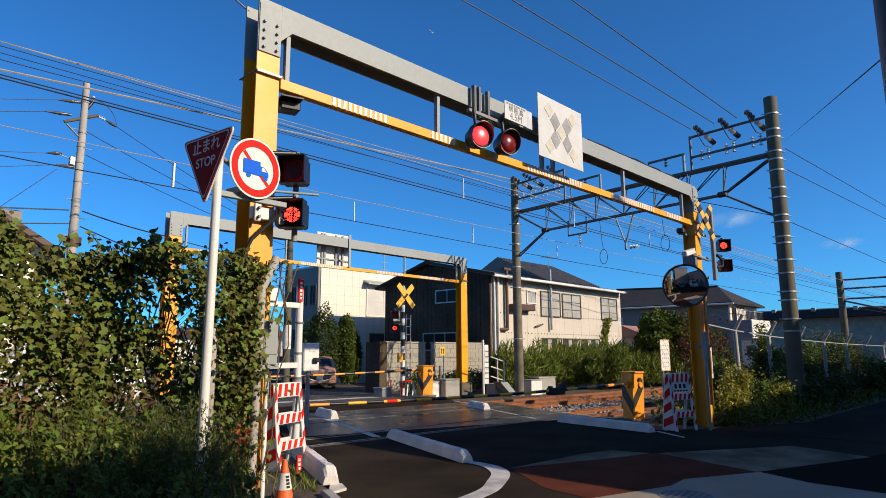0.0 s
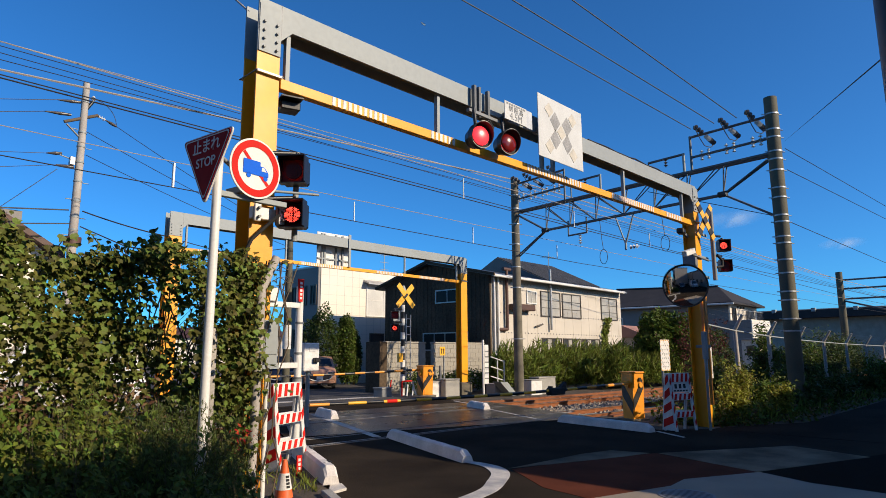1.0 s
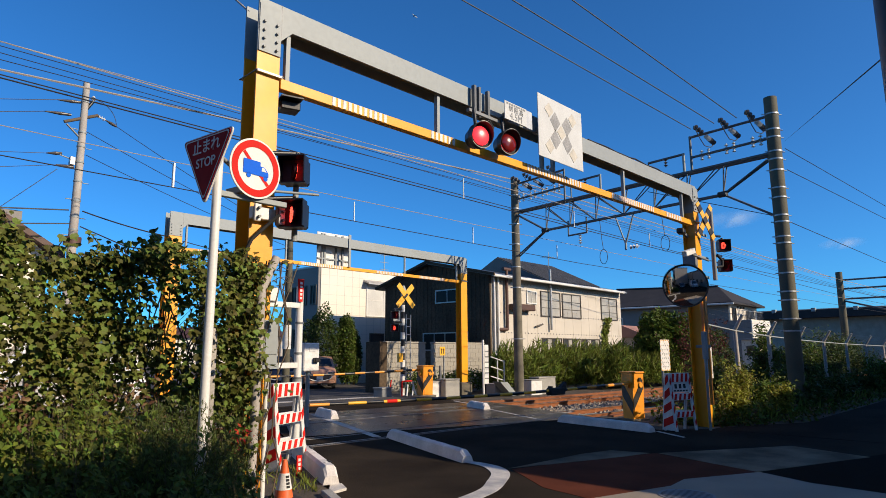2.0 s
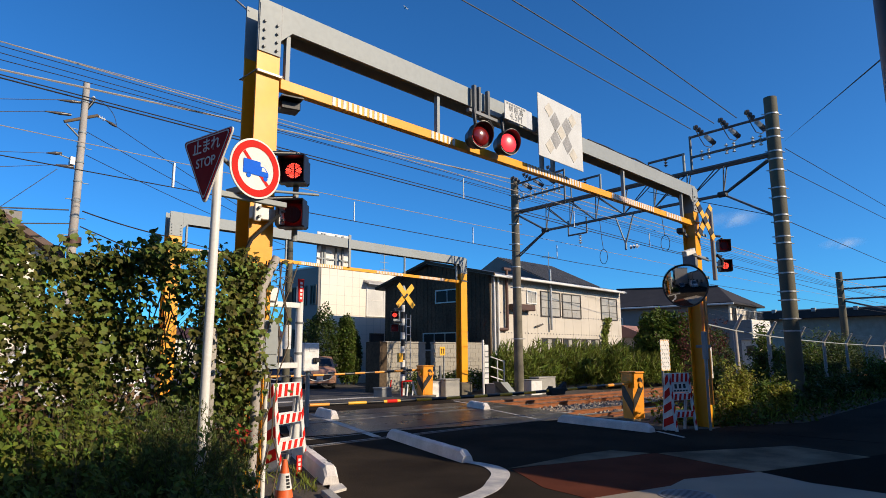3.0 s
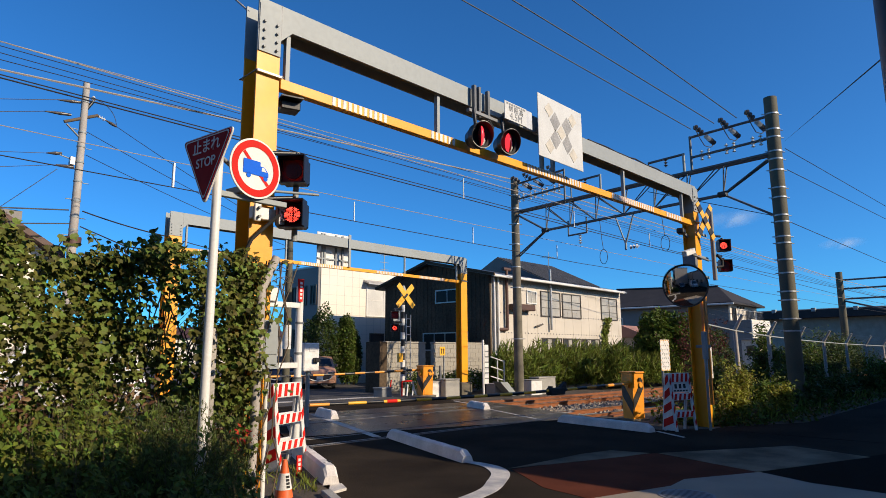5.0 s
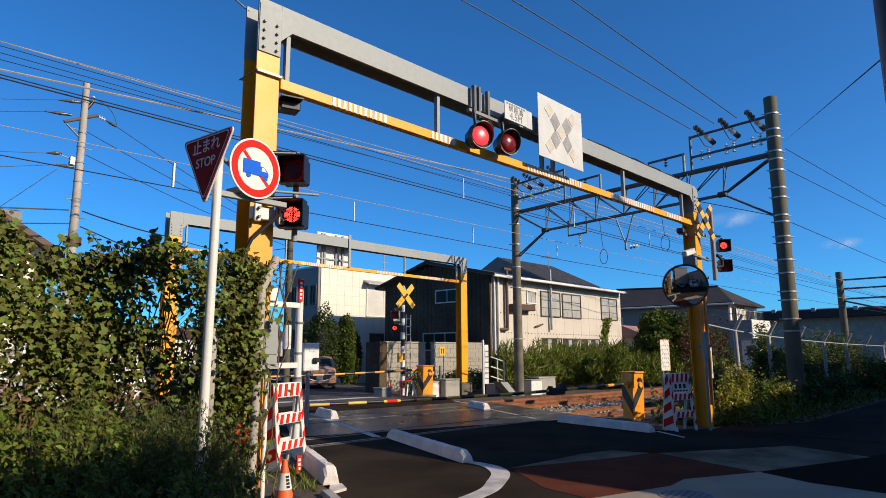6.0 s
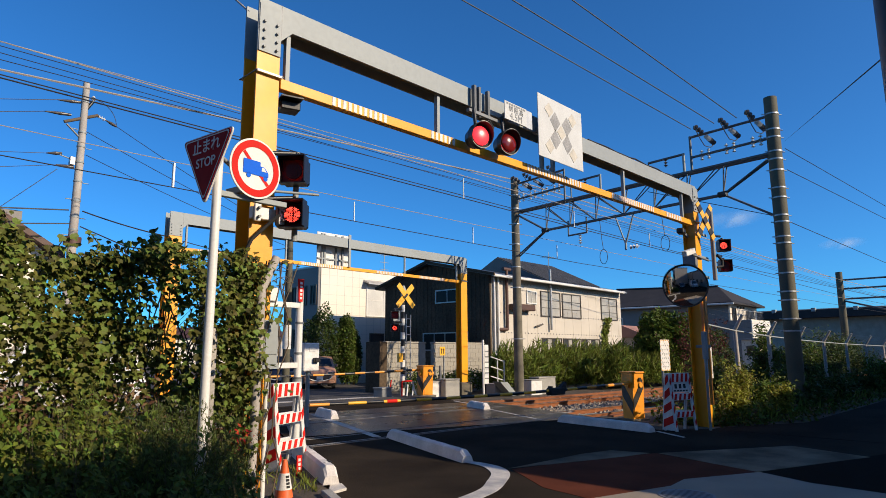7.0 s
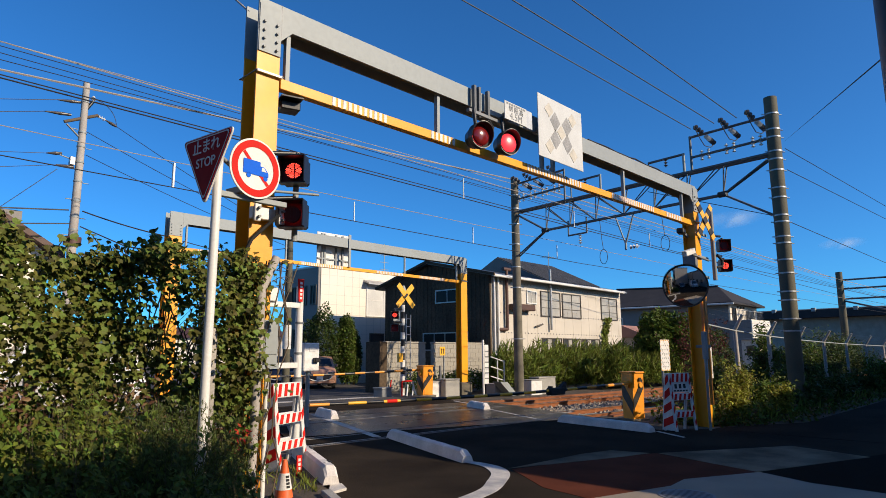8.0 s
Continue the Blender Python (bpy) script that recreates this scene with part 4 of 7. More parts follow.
def shrunk(p, k, c=(0, 0)):
    return [(c[0] + (a - c[0]) * k, c[1] + (b - c[1]) * k) for a, b in p]
part("face", moved(prism(rounded(shrunk(tri, 0.94), 0.06), "y", -0.004, 0.003), fm), "stopred", ss, "dark red sign face")
bm = bmesh.new()
o1, o2 = rounded(shrunk(tri, 0.90), 0.055), rounded(shrunk(tri, 0.85), 0.05)
for i in range(len(o1)):
    j = (i + 1) % len(o1)
    q = [bm.verts.new((p[0], -0.0065, p[1])) for p in (o1[i], o1[j], o2[j], o2[i])]
    bm.faces.new(q)
part("border", moved(bm, fm), "white", ss)
words("止まれ", 0.142, fm @ Matrix.Translation((0, -0.006, 0.11)) @ UPRIGHT, "white", ss)
words("STOP", 0.125, fm @ Matrix.Translation((0, -0.006, -0.04)) @ UPRIGHT, "white", ss)
part("arm", tube((0.02, 0.0, 3.28), (0.35, 0.30, 3.27), 0.02, 0.02, 8), "galv", ss)
part("arm", box(0.02, 0.10, 2.97, 0.75, 0.145, 3.02, 0.004), "galv", ss)

tm = facing(2.857, 5.04, 3.268, 0.14, -1.0) @ Matrix.Scale(0.93, 4)
ts_ = thing("round_sign", "round red and white no trucks sign with blue lorry", "road sign", tm)
part("plate", tube((0, 0.012, 0), (0, 0.0, 0), 0.30, 0.30, 48), "white", ts_)
def annulus(r0, r1, y, n=48):
    bm = bmesh.new()
    for i in range(n):
        a, b = 2 * math.pi * i / n, 2 * math.pi * (i + 1) / n
        bm.faces.new([bm.verts.new((r * math.cos(t), y, r * math.sin(t))) for r, t in ((r0, a), (r1, a), (r1, b), (r0, b))])
    bmesh.ops.recalc_face_normals(bm, faces=bm.faces)
    return bm
part("red_ring", annulus(0.212, 0.281, -0.0035), M["red"], ts_, "red ring")
part("red_bar", moved(box(-0.21, -0.003, -0.018, 0.21, -0.0022, 0.018), Matrix.Rotation(radians(45), 4, "Y")), "red", ts_, "red diagonal bar")
lorry = rounded([(-0.15, 0.075), (0.05, 0.075), (0.05, 0.032), (0.098, 0.032), (0.15, -0.022), (0.15, -0.062), (0.11, -0.066), (-0.15, -0.066)], 0.008, 2)
part("lorry_print", prism(lorry, "y", -0.006, -0.0035), "blue", ts_, "blue lorry print")
for cx in (-0.085, 0.115):
    part("wheel_print", tube((cx, -0.0035, -0.08), (cx, -0.006, -0.08), 0.026, 0.026, 16), "blue", ts_)
part("window_print", prism([(0.065, 0.024), (0.093, 0.024), (0.124, -0.014), (0.065, -0.014)], "y", -0.008, -0.006), "white", ts_)
part("bracket", box(-0.15, 0.012, -0.26, -0.1, 0.25, -0.2), "galv", ts_)

FLASHERS = []


def lens_disc(parent, r, depth, phase, delay, led=False):
    """The turning disc of a warning lamp: one face bright, the other dark."""
    bm = bmesh.new()
    if led:
        add_tube(bm, (0, 0.012, 0), (0, -0.012, 0), r, r, 28)
        for f in bm.faces:
            f.material_index = 1
        dots = []
        for i in range(-7, 8):
            for j in range(-7, 8):
                x, z = i * r / 7.2 + (0.5 * r / 7.2 if j % 2 else 0), j * r / 7.2
                gap = abs(x - 0.12 * r) < 0.07 * r or abs(abs(x) * 0.6 - abs(z)) < 0.05 * r and abs(x) > 0.2 * r
                if x * x + z * z < (0.93 * r) ** 2 and not gap:
                    dots.append((x, z))
        for x, z in dots:
            for v in add_tube(bm, (x, -0.012, z), (x, -0.018, z), r * 0.058, r * 0.045, 6):
                for f in v.link_faces:
                    f.material_index = 0
        for x in (-0.35, 0.0, 0.35):
            for f in {f for v in add_box(bm, x * r - 0.012, 0.012, -0.7 * r, x * r + 0.012, 0.016, 0.7 * r) for f in v.link_faces}:
                f.material_index = 1
    else:
        bmesh.ops.create_uvsphere(bm, u_segments=28, v_segments=16, radius=1.0)
        for v in bm.verts:
            v.co = Vector((v.co.x * r, v.co.y * depth, v.co.z * r))
        for f in bm.faces:
            f.smooth = True
            f.material_index = 0 if f.calc_center_median().y < 0 else 1
    ob = part("lens", bm, ["led_on" if led else "lamp_on", "led_off" if led else "lamp_off"], parent, "red warning lens")
    FLASHERS.append((ob, phase, delay))
    return ob


def round_lamp(m, phase, delay, label):
    th = thing("warning_lamp", label, "warning lamp", m, "overhead crossing lamps")
    part("housing", tube((0, 0.20, 0), (0, 0.02, 0), 0.15, 0.20, 28), "black", th, "black round lamp housing")
    bm = bmesh.new()
    n = 40
    for i in range(n):
        a, b = 2 * math.pi * i / n, 2 * math.pi * (i + 1) / n
        def depth_at(t):
            return -0.05 - 0.09 * max(0.0, math.sin(t) * 0.75 + 0.4)
        for r in (0.205, 0.195):
            q = [bm.verts.new((r * math.cos(t), y, r * math.sin(t))) for t, y in ((a, 0.03), (b, 0.03), (b, depth_at(b)), (a, depth_at(a)))]
            bm.faces.new(q)
        q = [bm.verts.new((r * math.cos(t), depth_at(t), r * math.sin(t))) for t, r in ((a, 0.205), (b, 0.205), (b, 0.195), (a, 0.195))]
        bm.faces.new(q)
    bmesh.ops.remove_doubles(bm, verts=bm.verts, dist=0.0005)
    part("hood", bm, "black", th, "black sun hood")
    part("rim", annulus(0.142, 0.197, -0.012), "rubber", th)
    lens_disc(th, 0.155, 0.055, phase, delay).location = (0, -0.02, 0)
    part("stem", tube((0, 0.1, 0.15), (0, 0.16, 0.50), 0.03, 0.03, 8), "black", th)
    return th


round_lamp(facing(6.35, 5.30, 4.53, -0.26, -1.0) @ Matrix.Scale(0.88, 4), 0, 0.0, "round black crossing lamp with red lens under the beam")
round_lamp(facing(6.97, 5.30, 4.58, -0.26, -1.0) @ Matrix.Scale(0.88, 4), 1, 0.0, "round black crossing lamp with red lens under the beam")
lb = thing("lamp_bracket", "steel hanger holding the lamps to the beam", "bracket", Matrix())
for x in (6.46, 6.56, 6.76):
    part("strap", box(x - 0.024, 5.46, 4.9, x + 0.024, 5.52, 5.36, 0.004), "truss", lb, "slotted dark steel strap")
part("crosspiece", box(6.30, 5.44, 4.92, 7.1, 5.50, 4.97, 0.004), "galv_dark", lb)
bm = bmesh.new()
add_path(bm, [(6.75, 5.48, 4.95), (6.8, 5.42, 4.8), (6.72, 5.40, 4.66), (6.55, 5.42, 4.68)], 0.014)
part("conduit", bm, "rubber", lb)

# height limit sign
hm = facing(7.23, 5.33, 5.12, 0.0, -1.0)
hs_ = thing("limit_sign", "white height limit sign reading 4.5M in black", "road sign", hm)
part("plate", box(-0.27, 0, -0.15, 0.27, 0.012, 0.13, 0.003), "signboard", hs_, "faded white plate")
part("backing", box(0.10, 0.014, -0.15, 0.43, 0.026, 0.13, 0.003), "galv_light", hs_)
for i in range(8):
    part("writing_bar", box(-0.225 + i * 0.058, -0.003, 0.085, -0.185 + i * 0.058, 0, 0.112), "galv_dark", hs_)
words("制 限 高", 0.10, Matrix.Translation((0, -0.002, 0.025)) @ UPRIGHT, "galv_dark", hs_)
words("4.5M", 0.155, Matrix.Translation((0, -0.002, -0.08)) @ UPRIGHT, "galv_dark", hs_)
part("bracket", box(-0.05, 0.012, -0.05, 0.05, 0.28, 0.05), "galv_dark", hs_)

# square white panel with a faded cross of diamonds
dm = facing(8.40, 5.30, 5.10, 0.0, -1.0)
ds = thing("square_sign", "square white panel with a faded cross of diamonds", "road sign", dm)
part("plate", box(-0.64, 0, -0.51, 0.64, 0.014, 0.51, 0.003), "signboard", ds, "pale sign sheet, soft shadow put into its colour")
for i, (x, z) in enumerate(((-0.34, 0.30), (-0.17, 0.15), (0.0, 0.0), (0.17, 0.15), (0.34, 0.30), (-0.17, -0.15), (-0.34, -0.30), (0.17, -0.15), (0.34, -0.30))):
    dark = abs(abs(x) - 0.17) < 0.01
    a = math.copysign(1, x * z) if x else 1
    w_ = 0.145 if dark else 0.125
    bm = prism([(x - w_, z), (x, z + 0.165 if dark else z + 0.12), (x + w_, z), (x, z - 0.165 if dark else z - 0.12)], "y", -0.003 if dark else -0.006, 0.0)
    part("diamond", bm, "fadedgrey" if dark else "fadedcream", ds, "grey diamond" if dark else "cream diamond")
for x in (-0.32, 0.0):
    part("strap", box(x - 0.045, 0.014, -0.45, x + 0.045, 0.10, 0.45, 0.004), "galv_dark", ds)
part("strap_arm", box(-0.40, 0.10, -0.02, 0.1, 0.32, 0.06, 0.004), "galv_dark", ds)


def box_lamp(m, phase, delay, label):
    th = thing("signal_lamp", label, "warning lamp", m, "box shaped crossing lamps")
    part("housing", box(-0.13, 0.0, -0.135, 0.13, 0.12, 0.135, 0.02), "black", th, "black lamp housing")
    bm = bmesh.new()
    add_box(bm, -0.14, -0.17, 0.125, 0.14, 0.0, 0.14)
    add_box(bm, -0.14, -0.15, -0.13, -0.13, 0.0, 0.125)
    add_box(bm, 0.13, -0.15, -0.13, 0.14, 0.0, 0.125)
    add_box(bm, -0.14, -0.10, -0.14, 0.14, 0.0, -0.13)
    part("hood", bm, "black", th, "black square sun hood")
    part("backplate", box(-0.13, -0.003, -0.13, 0.13, 0.0, 0.125), "led_off", th, "dark red lens plate")
    lens_disc(th, 0.088, 0.03, phase, delay, True).location = (0, -0.035, 0)
    part("mount", tube((0, 0.05, 0.13), (0, 0.05, 0.20), 0.035, 0.03, 10), "black", th)
    return th


for z, ph in ((3.46, 1), (3.0, 0)):
    box_lamp(facing(3.53, 5.44, z, -0.80, -0.66), ph, 0.045, "black box crossing lamp with red diode lens")
sb = thing("lamp_mast", "grey mast and arms carrying two crossing lamps", "mast", Matrix())
part("mast", tube((3.60, 5.52, 2.75), (3.60, 5.52, 3.70), 0.03, 0.03, 12), "galv", sb)
for z in (3.68, 3.20):
    part("arm", tube((3.22, 5.56, z - 0.06), (3.58, 5.50, z + 0.0), 0.026, 0.026, 10), "black", sb)
    part("elbow", tube((3.58, 5.50, z + 0.0), (3.57, 5.48, z - 0.08), 0.03, 0.03, 10), "black", sb)
part("crossbar", tube((3.28, 5.40, 3.20), (3.72, 5.28, 3.22), 0.014, 0.014, 8), "galv", sb)
part("clamp", box(3.12, 5.53, 2.93, 3.42, 5.60, 3.05, 0.006), "white", sb, "pale galvanised clamp plate")
for x in (3.13, 3.40):
    part("clamp", box(x, 5.50, 2.90, x + 0.07, 5.53, 3.08, 0.006), "white", sb)
    for z in (2.94, 3.03):
        part("bolt", tube((x + 0.035, 5.50, z), (x + 0.035, 5.46, z), 0.015, 0.015, 6), "galv_dark", sb)
bm = bmesh.new()
add_path(bm, [(3.36, 5.42, 2.98), (3.26, 5.50, 2.86), (3.14, 5.56, 2.72), (3.10, 5.59, 2.60), (3.10, 5.60, 2.3)], 0.018, 8)
part("conduit", bm, "rubber", sb, "black cable conduit")
sp = thing("speaker", "black horn speaker beneath the warning bar", "speaker", facing(3.60, 5.70, 4.30, -0.3, -1.0))
part("horn", box(-0.10, -0.02, -0.07, 0.12, 0.16, 0.03, 0.012), "black", sp)
part("visor", box(-0.12, -0.12, 0.03, 0.12, 0.16, 0.045), "black", sp)
part("mount", box(-0.22, 0.03, -0.03, -0.10, 0.08, 0.02), "galv_dark", sp)

# ---------------------------------------------------------------- right gate post fittings
for z, ph in ((4.18, 0), (3.69, 1)):
    mount = box_lamp(facing(15.55, 5.40, z - 0.05, -0.80, -0.62), ph, 0.045, "black box crossing lamp with red diode lens")
    mount.matrix_world = POST_FIT @ mount.matrix_world
rm = thing("lamp_mast", "steel crossing mast with lamp arms beside the gate post", "mast", Matrix())
part("mast", tube((14.95, 5.42, 3.25), (14.95, 5.42, 4.95), 0.05, 0.05, 14), "galv_dark", rm)
for z in (4.37, 3.88):
    part("arm", tube((14.95, 5.42, z - 0.06), (15.55, 5.46, z + 0.0), 0.03, 0.03, 10), "black", rm)
bm = bmesh.new()
add_path(bm, [(15.0, 5.36, 3.85), (15.15, 5.3, 3.72), (15.12, 5.3, 3.58), (14.98, 5.38, 3.55)], 0.03, 8)
part("conduit", bm, "rubber", rm)
for sgn in (-1, 1):
    bd = part("crossbuck_board", moved(box(-0.50, -0.02, -0.075, 0.50, 0.0, 0.075, 0.003), Matrix.Translation((14.58, 5.43 - 0.012 * sgn, 4.60)) @ Matrix.Rotation(radians(-10), 4, "Z") @ Matrix.Rotation(radians(52 * sgn), 4, "Y")), "barrier_yellow", rm, "yellow and black crossing board")
    for i in range(3):
        x = -0.42 + i * 0.32
        part("black_band", moved(box(x, -0.024, -0.077, x + 0.15, 0.002, 0.077), Matrix.Translation((14.58, 5.43 - 0.012 * sgn, 4.60)) @ Matrix.Rotation(radians(-10), 4, "Z") @ Matrix.Rotation(radians(52 * sgn), 4, "Y")), "black", bd)
for z in (4.3, 3.75, 3.3):
    part("clamp_band", box(14.46, 5.56, z, 15.0, 5.60, z + 0.05), "galv", rm)
# added strip stands in for the sunlit front face of the post
part("strip_yellow", box(14.47, 5.52, 0.45, 14.60, 5.56, 3.2, 0.004), "yellow_low", rm, "rusted yellow strip added for the post's sunlit front")
nb = thing("notice_board", "white notice board with yellow rim strapped to mast", "notice", Matrix.Translation((0, 0.11, -0.13)))
part("plate", box(14.45, 5.44, 1.15, 14.75, 5.455, 1.85, 0.004), "white", nb)
for i in range(4):
    part("writing_line", box(14.50 + i * 0.06, 5.436, 1.25, 14.525 + i * 0.06, 5.44, 1.75), "galv", nb)
part("strap", box(14.55, 5.455, 1.5, 14.65, 5.50, 1.55), "galv", nb)
gb = thing("conduit_box", "grey steel conduit on the gate post", "conduit", Matrix())
part("box_body", box(14.06, 5.40, 1.45, 14.16, 5.50, 2.05, 0.01), "galv", gb)
part("pipe", tube((14.10, 5.45, -0.12), (14.10, 5.45, 1.45), 0.03, 0.03, 10), "galv", gb)
part("bracket", box(14.10, 5.48, 1.7, 14.54, 5.64, 1.76), "galv_dark", gb)
cm = thing("security_camera", "white box camera on an arm", "camera", facing(13.75, 5.50, 3.78, -0.9, 0.15))
part("body_box", moved(box(-0.06, -0.22, -0.055, 0.06, 0.16, 0.055, 0.012), Matrix.Rotation(radians(16), 4, "X")), "white", cm)
part("sunshade", moved(box(-0.07, -0.26, 0.055, 0.07, 0.16, 0.065), Matrix.Rotation(radians(16), 4, "X")), "white", cm)
part("mount_arm", tube((0, 0.1, -0.04), (0.0, 0.75, -0.12), 0.025, 0.025, 8), "galv_dark", cm)
cb = thing("speaker", "black horn speaker on the gate post", "speaker", facing(13.75, 5.65, 4.27, -0.9, -0.2))
part("horn", box(-0.08, -0.16, -0.06, 0.08, 0.1, 0.06, 0.02), "black", cb)
part("mount", box(-0.03, 0.1, -0.03, 0.03, 0.8, 0.03), "galv_dark", cb)
jb = thing("junction_box", "dark junction box strapped to the gate post", "junction box", Matrix())
part("box_body", box(14.36, 5.62, 3.5, 14.5, 5.92, 3.85, 0.01), "galv_dark", jb)

for fitting in (rm, nb, gb, cm, cb, jb):
    fitting.matrix_world = POST_FIT @ fitting.matrix_world

# convex mirror
mm = POST_FIT @ facing(13.62, 5.59, 3.035, -0.93, -0.33) @ Matrix.Rotation(radians(7), 4, "X")
mi = thing("convex_mirror", "round convex traffic mirror with dark visor", "traffic mirror", mm)
bm = bmesh.new()
R_, n1, n2 = 2.6, 10, 40
rings = []
for i in range(n1 + 1):
    rad = 0.445 * i / n1
    y = -(math.sqrt(R_ * R_ - rad * rad) - math.sqrt(R_ * R_ - 0.445 ** 2))
    rings.append([bm.verts.new((rad * math.cos(6.28318 * j / n2), y, rad * math.sin(6.28318 * j / n2))) for j in range(n2)] if i else [bm.verts.new((0, y, 0))])
for j in range(n2):
    bm.faces.new((rings[0][0], rings[1][j], rings[1][(j + 1) % n2]))
    for i in range(1, n1):
        bm.faces.new((rings[i][j], rings[i + 1][j], rings[i + 1][(j + 1) % n2], rings[i][(j + 1) % n2]))
for f in bm.faces:
    f.smooth = True
bmesh.ops.recalc_face_normals(bm, faces=bm.faces)
mirror_mat = glass_mat("mirror", (0.80, 0.80, 0.79), 0.05)
mirror_mat.node_tree.nodes["Principled BSDF"].inputs["Metallic"].default_value = 1.0
part("mirror_face", bm, mirror_mat, mi, "dulled convex mirror face")
part("shell", tube((0, 0.004, 0), (0, 0.12, 0), 0.47, 0.30, 40), "bronze", mi)
part("rim", annulus(0.440, 0.475, -0.01), "bronze", mi)
bm = bmesh.new()
for i in range(24):
    a, b = math.pi * i / 24, math.pi * (i + 1) / 24
    bm.faces.new([bm.verts.new((0.48 * math.cos(t), y, 0.48 * math.sin(t))) for t, y in ((a, 0.02), (b, 0.02), (b, -0.04 - 0.10 * math.sin(b)), (a, -0.04 - 0.10 * math.sin(a)))])
bmesh.ops.solidify(bm, geom=bm.faces[:], thickness=0.006)
part("visor", bm, "rubber", mi)
part("mirror_arm", tube((0, 0.1, 0), (0.0, 0.75, 0.0), 0.03, 0.03, 8), "galv_dark", mi)

# ---------------------------------------------------------------- barricades, cone, blocks
def barricade(m, label, text=False):
    """A hinged A-shaped plastic barrier board, seen folded to a narrow stand."""
    th = thing("barricade", label, "barricade", m)
    W_, H_ = 0.74, 1.18
    for side, y0 in ((0, 0.0), (1, 0.30)):
        tilt = Matrix.Translation((0, y0, 0)) @ Matrix.Rotation(radians(-7 if side == 0 else 7), 4, "X")
        bm = bmesh.new()
        for a in ((-W_ / 2, 0, -W_ / 2 + 0.075, H_), (W_ / 2 - 0.075, 0, W_ / 2, H_)):
            add_box(bm, a[0], -0.02, a[1], a[2], 0.02, a[3], None, 0.008)
        for z0, z1 in ((H_ - 0.20, H_), (0.62, 0.76), (0.27, 0.40)):
            add_box(bm, -W_ / 2 + 0.075, -0.018, z0, W_ / 2 - 0.075, 0.018, z1, None, 0.006)
        fr = part("frame", moved(bm, tilt), "white_plastic", th, "scuffed white plastic frame")
        if side == 0:
            for z0, z1 in ((H_ - 0.185, H_ - 0.015), (0.63, 0.75), (0.28, 0.39)):
                for i in range(4):
                    x = -0.285 + i * 0.155
                    part("red_stripe", moved(prism([(x, z0), (x + 0.07, z0), (x + 0.125, z1), (x + 0.055, z1)], "y", -0.026, -0.0185), tilt), "red", fr, "red reflective stripe")
            for sx in (-W_ / 2 + 0.01, W_ / 2 - 0.065):
                for i in range(4):
                    z = 0.08 + i * 0.28
                    part("red_stripe", moved(prism([(sx, z), (sx + 0.055, z + 0.07), (sx + 0.055, z + 0.17), (sx, z + 0.10)], "y", -0.026, -0.0205), tilt), "red", fr, "red reflective stripe")
            if text:
                pl = part("plate", moved(box(-0.27, -0.012, 0.78, 0.27, 0.012, 0.98), tilt), "white", fr)
                for i in range(3):
                    part("writing_bar", moved(box(-0.2 + i * 0.15, -0.016, 0.86, -0.12 + i * 0.15, -0.0125, 0.95), tilt), "black", pl)
                for i in range(5):
                    part("writing_bar", moved(box(-0.24 + i * 0.1, -0.016, 0.80, -0.17 + i * 0.1, -0.0125, 0.83), tilt), "black", pl)
    # side panel with bold stripes
    bm = prism([(-0.02, 0.02), (0.33, 0.02), (0.19, H_ - 0.01), (0.11, H_ - 0.01)], "x", -W_ / 2 - 0.03, -W_ / 2 - 0.005)
    sd = part("side_panel", bm, "white_plastic", th)
    for i in range(4):
        z = 0.10 + i * 0.28
        y0a, y0b = -0.01 + 0.11 * z / H_, 0.32 - 0.13 * z / H_
        part("red_stripe", prism([(y0a + 0.02, z + 0.08), (y0b - 0.02, z - 0.03), (y0b - 0.035, z + 0.13), (y0a + 0.03, z + 0.23)], "x", -W_ / 2 - 0.036, -W_ / 2 - 0.03), "red", sd, "red reflective stripe")
    return th


barricade(Matrix.Translation((5.17, 7.77, 0.03)) @ rot_dir(radians(22)) @ Matrix.Diagonal((0.90, 1.0, 1.0, 1)), "white plastic barricade with red stripes beside the kerb")
barricade(Matrix.Translation((13.18, 5.58, 0.0)) @ rot_dir(radians(-18)) @ Matrix.Diagonal((0.86, 1.0, 1.0, 1)), "white plastic barricade with red stripes and notice plate", True)

cn = thing("traffic_cone", "orange traffic cone with white reflective band", "traffic cone", Matrix.Translation((4.06, 6.26, 0.03)) @ Matrix.Diagonal((0.86, 0.86, 0.94, 1)))
part("base", box(-0.17, -0.17, 0, 0.17, 0.17, 0.03, 0.01), "rubber", cn, "black rubber base")
part("cone_body", tube((0, 0, 0.03), (0, 0, 0.45), 0.125 - 0.215 * 0.03, 0.125 - 0.215 * 0.45, 20), "cone", cn)
part("band", tube((0, 0, 0.12), (0, 0, 0.30), 0.128 - 0.215 * 0.12, 0.128 - 0.215 * 0.30, 20), "white_plastic", cn, "white reflective band")
bm = bmesh.new()
for i in range(4):
    add_box(bm, -0.02, -0.104 + 0.0075 * i, 0.14 + i * 0.037, 0.02, -0.085 + 0.0075 * i, 0.165 + i * 0.037)
part("writing_bar", bm, "rubber", cn)
stk = thing("marker_stake", "small red marker stake with white writing bars", "marker", Matrix.Translation((4.95, 7.3, 0.03)))
part("plate", box(-0.04, -0.01, -0.05, 0.04, 0.01, 0.26), "red", stk)
for i in range(4):
    part("writing_bar", box(-0.018, -0.013, 0.02 + i * 0.055, 0.018, -0.01, 0.055 + i * 0.055), "white", stk)


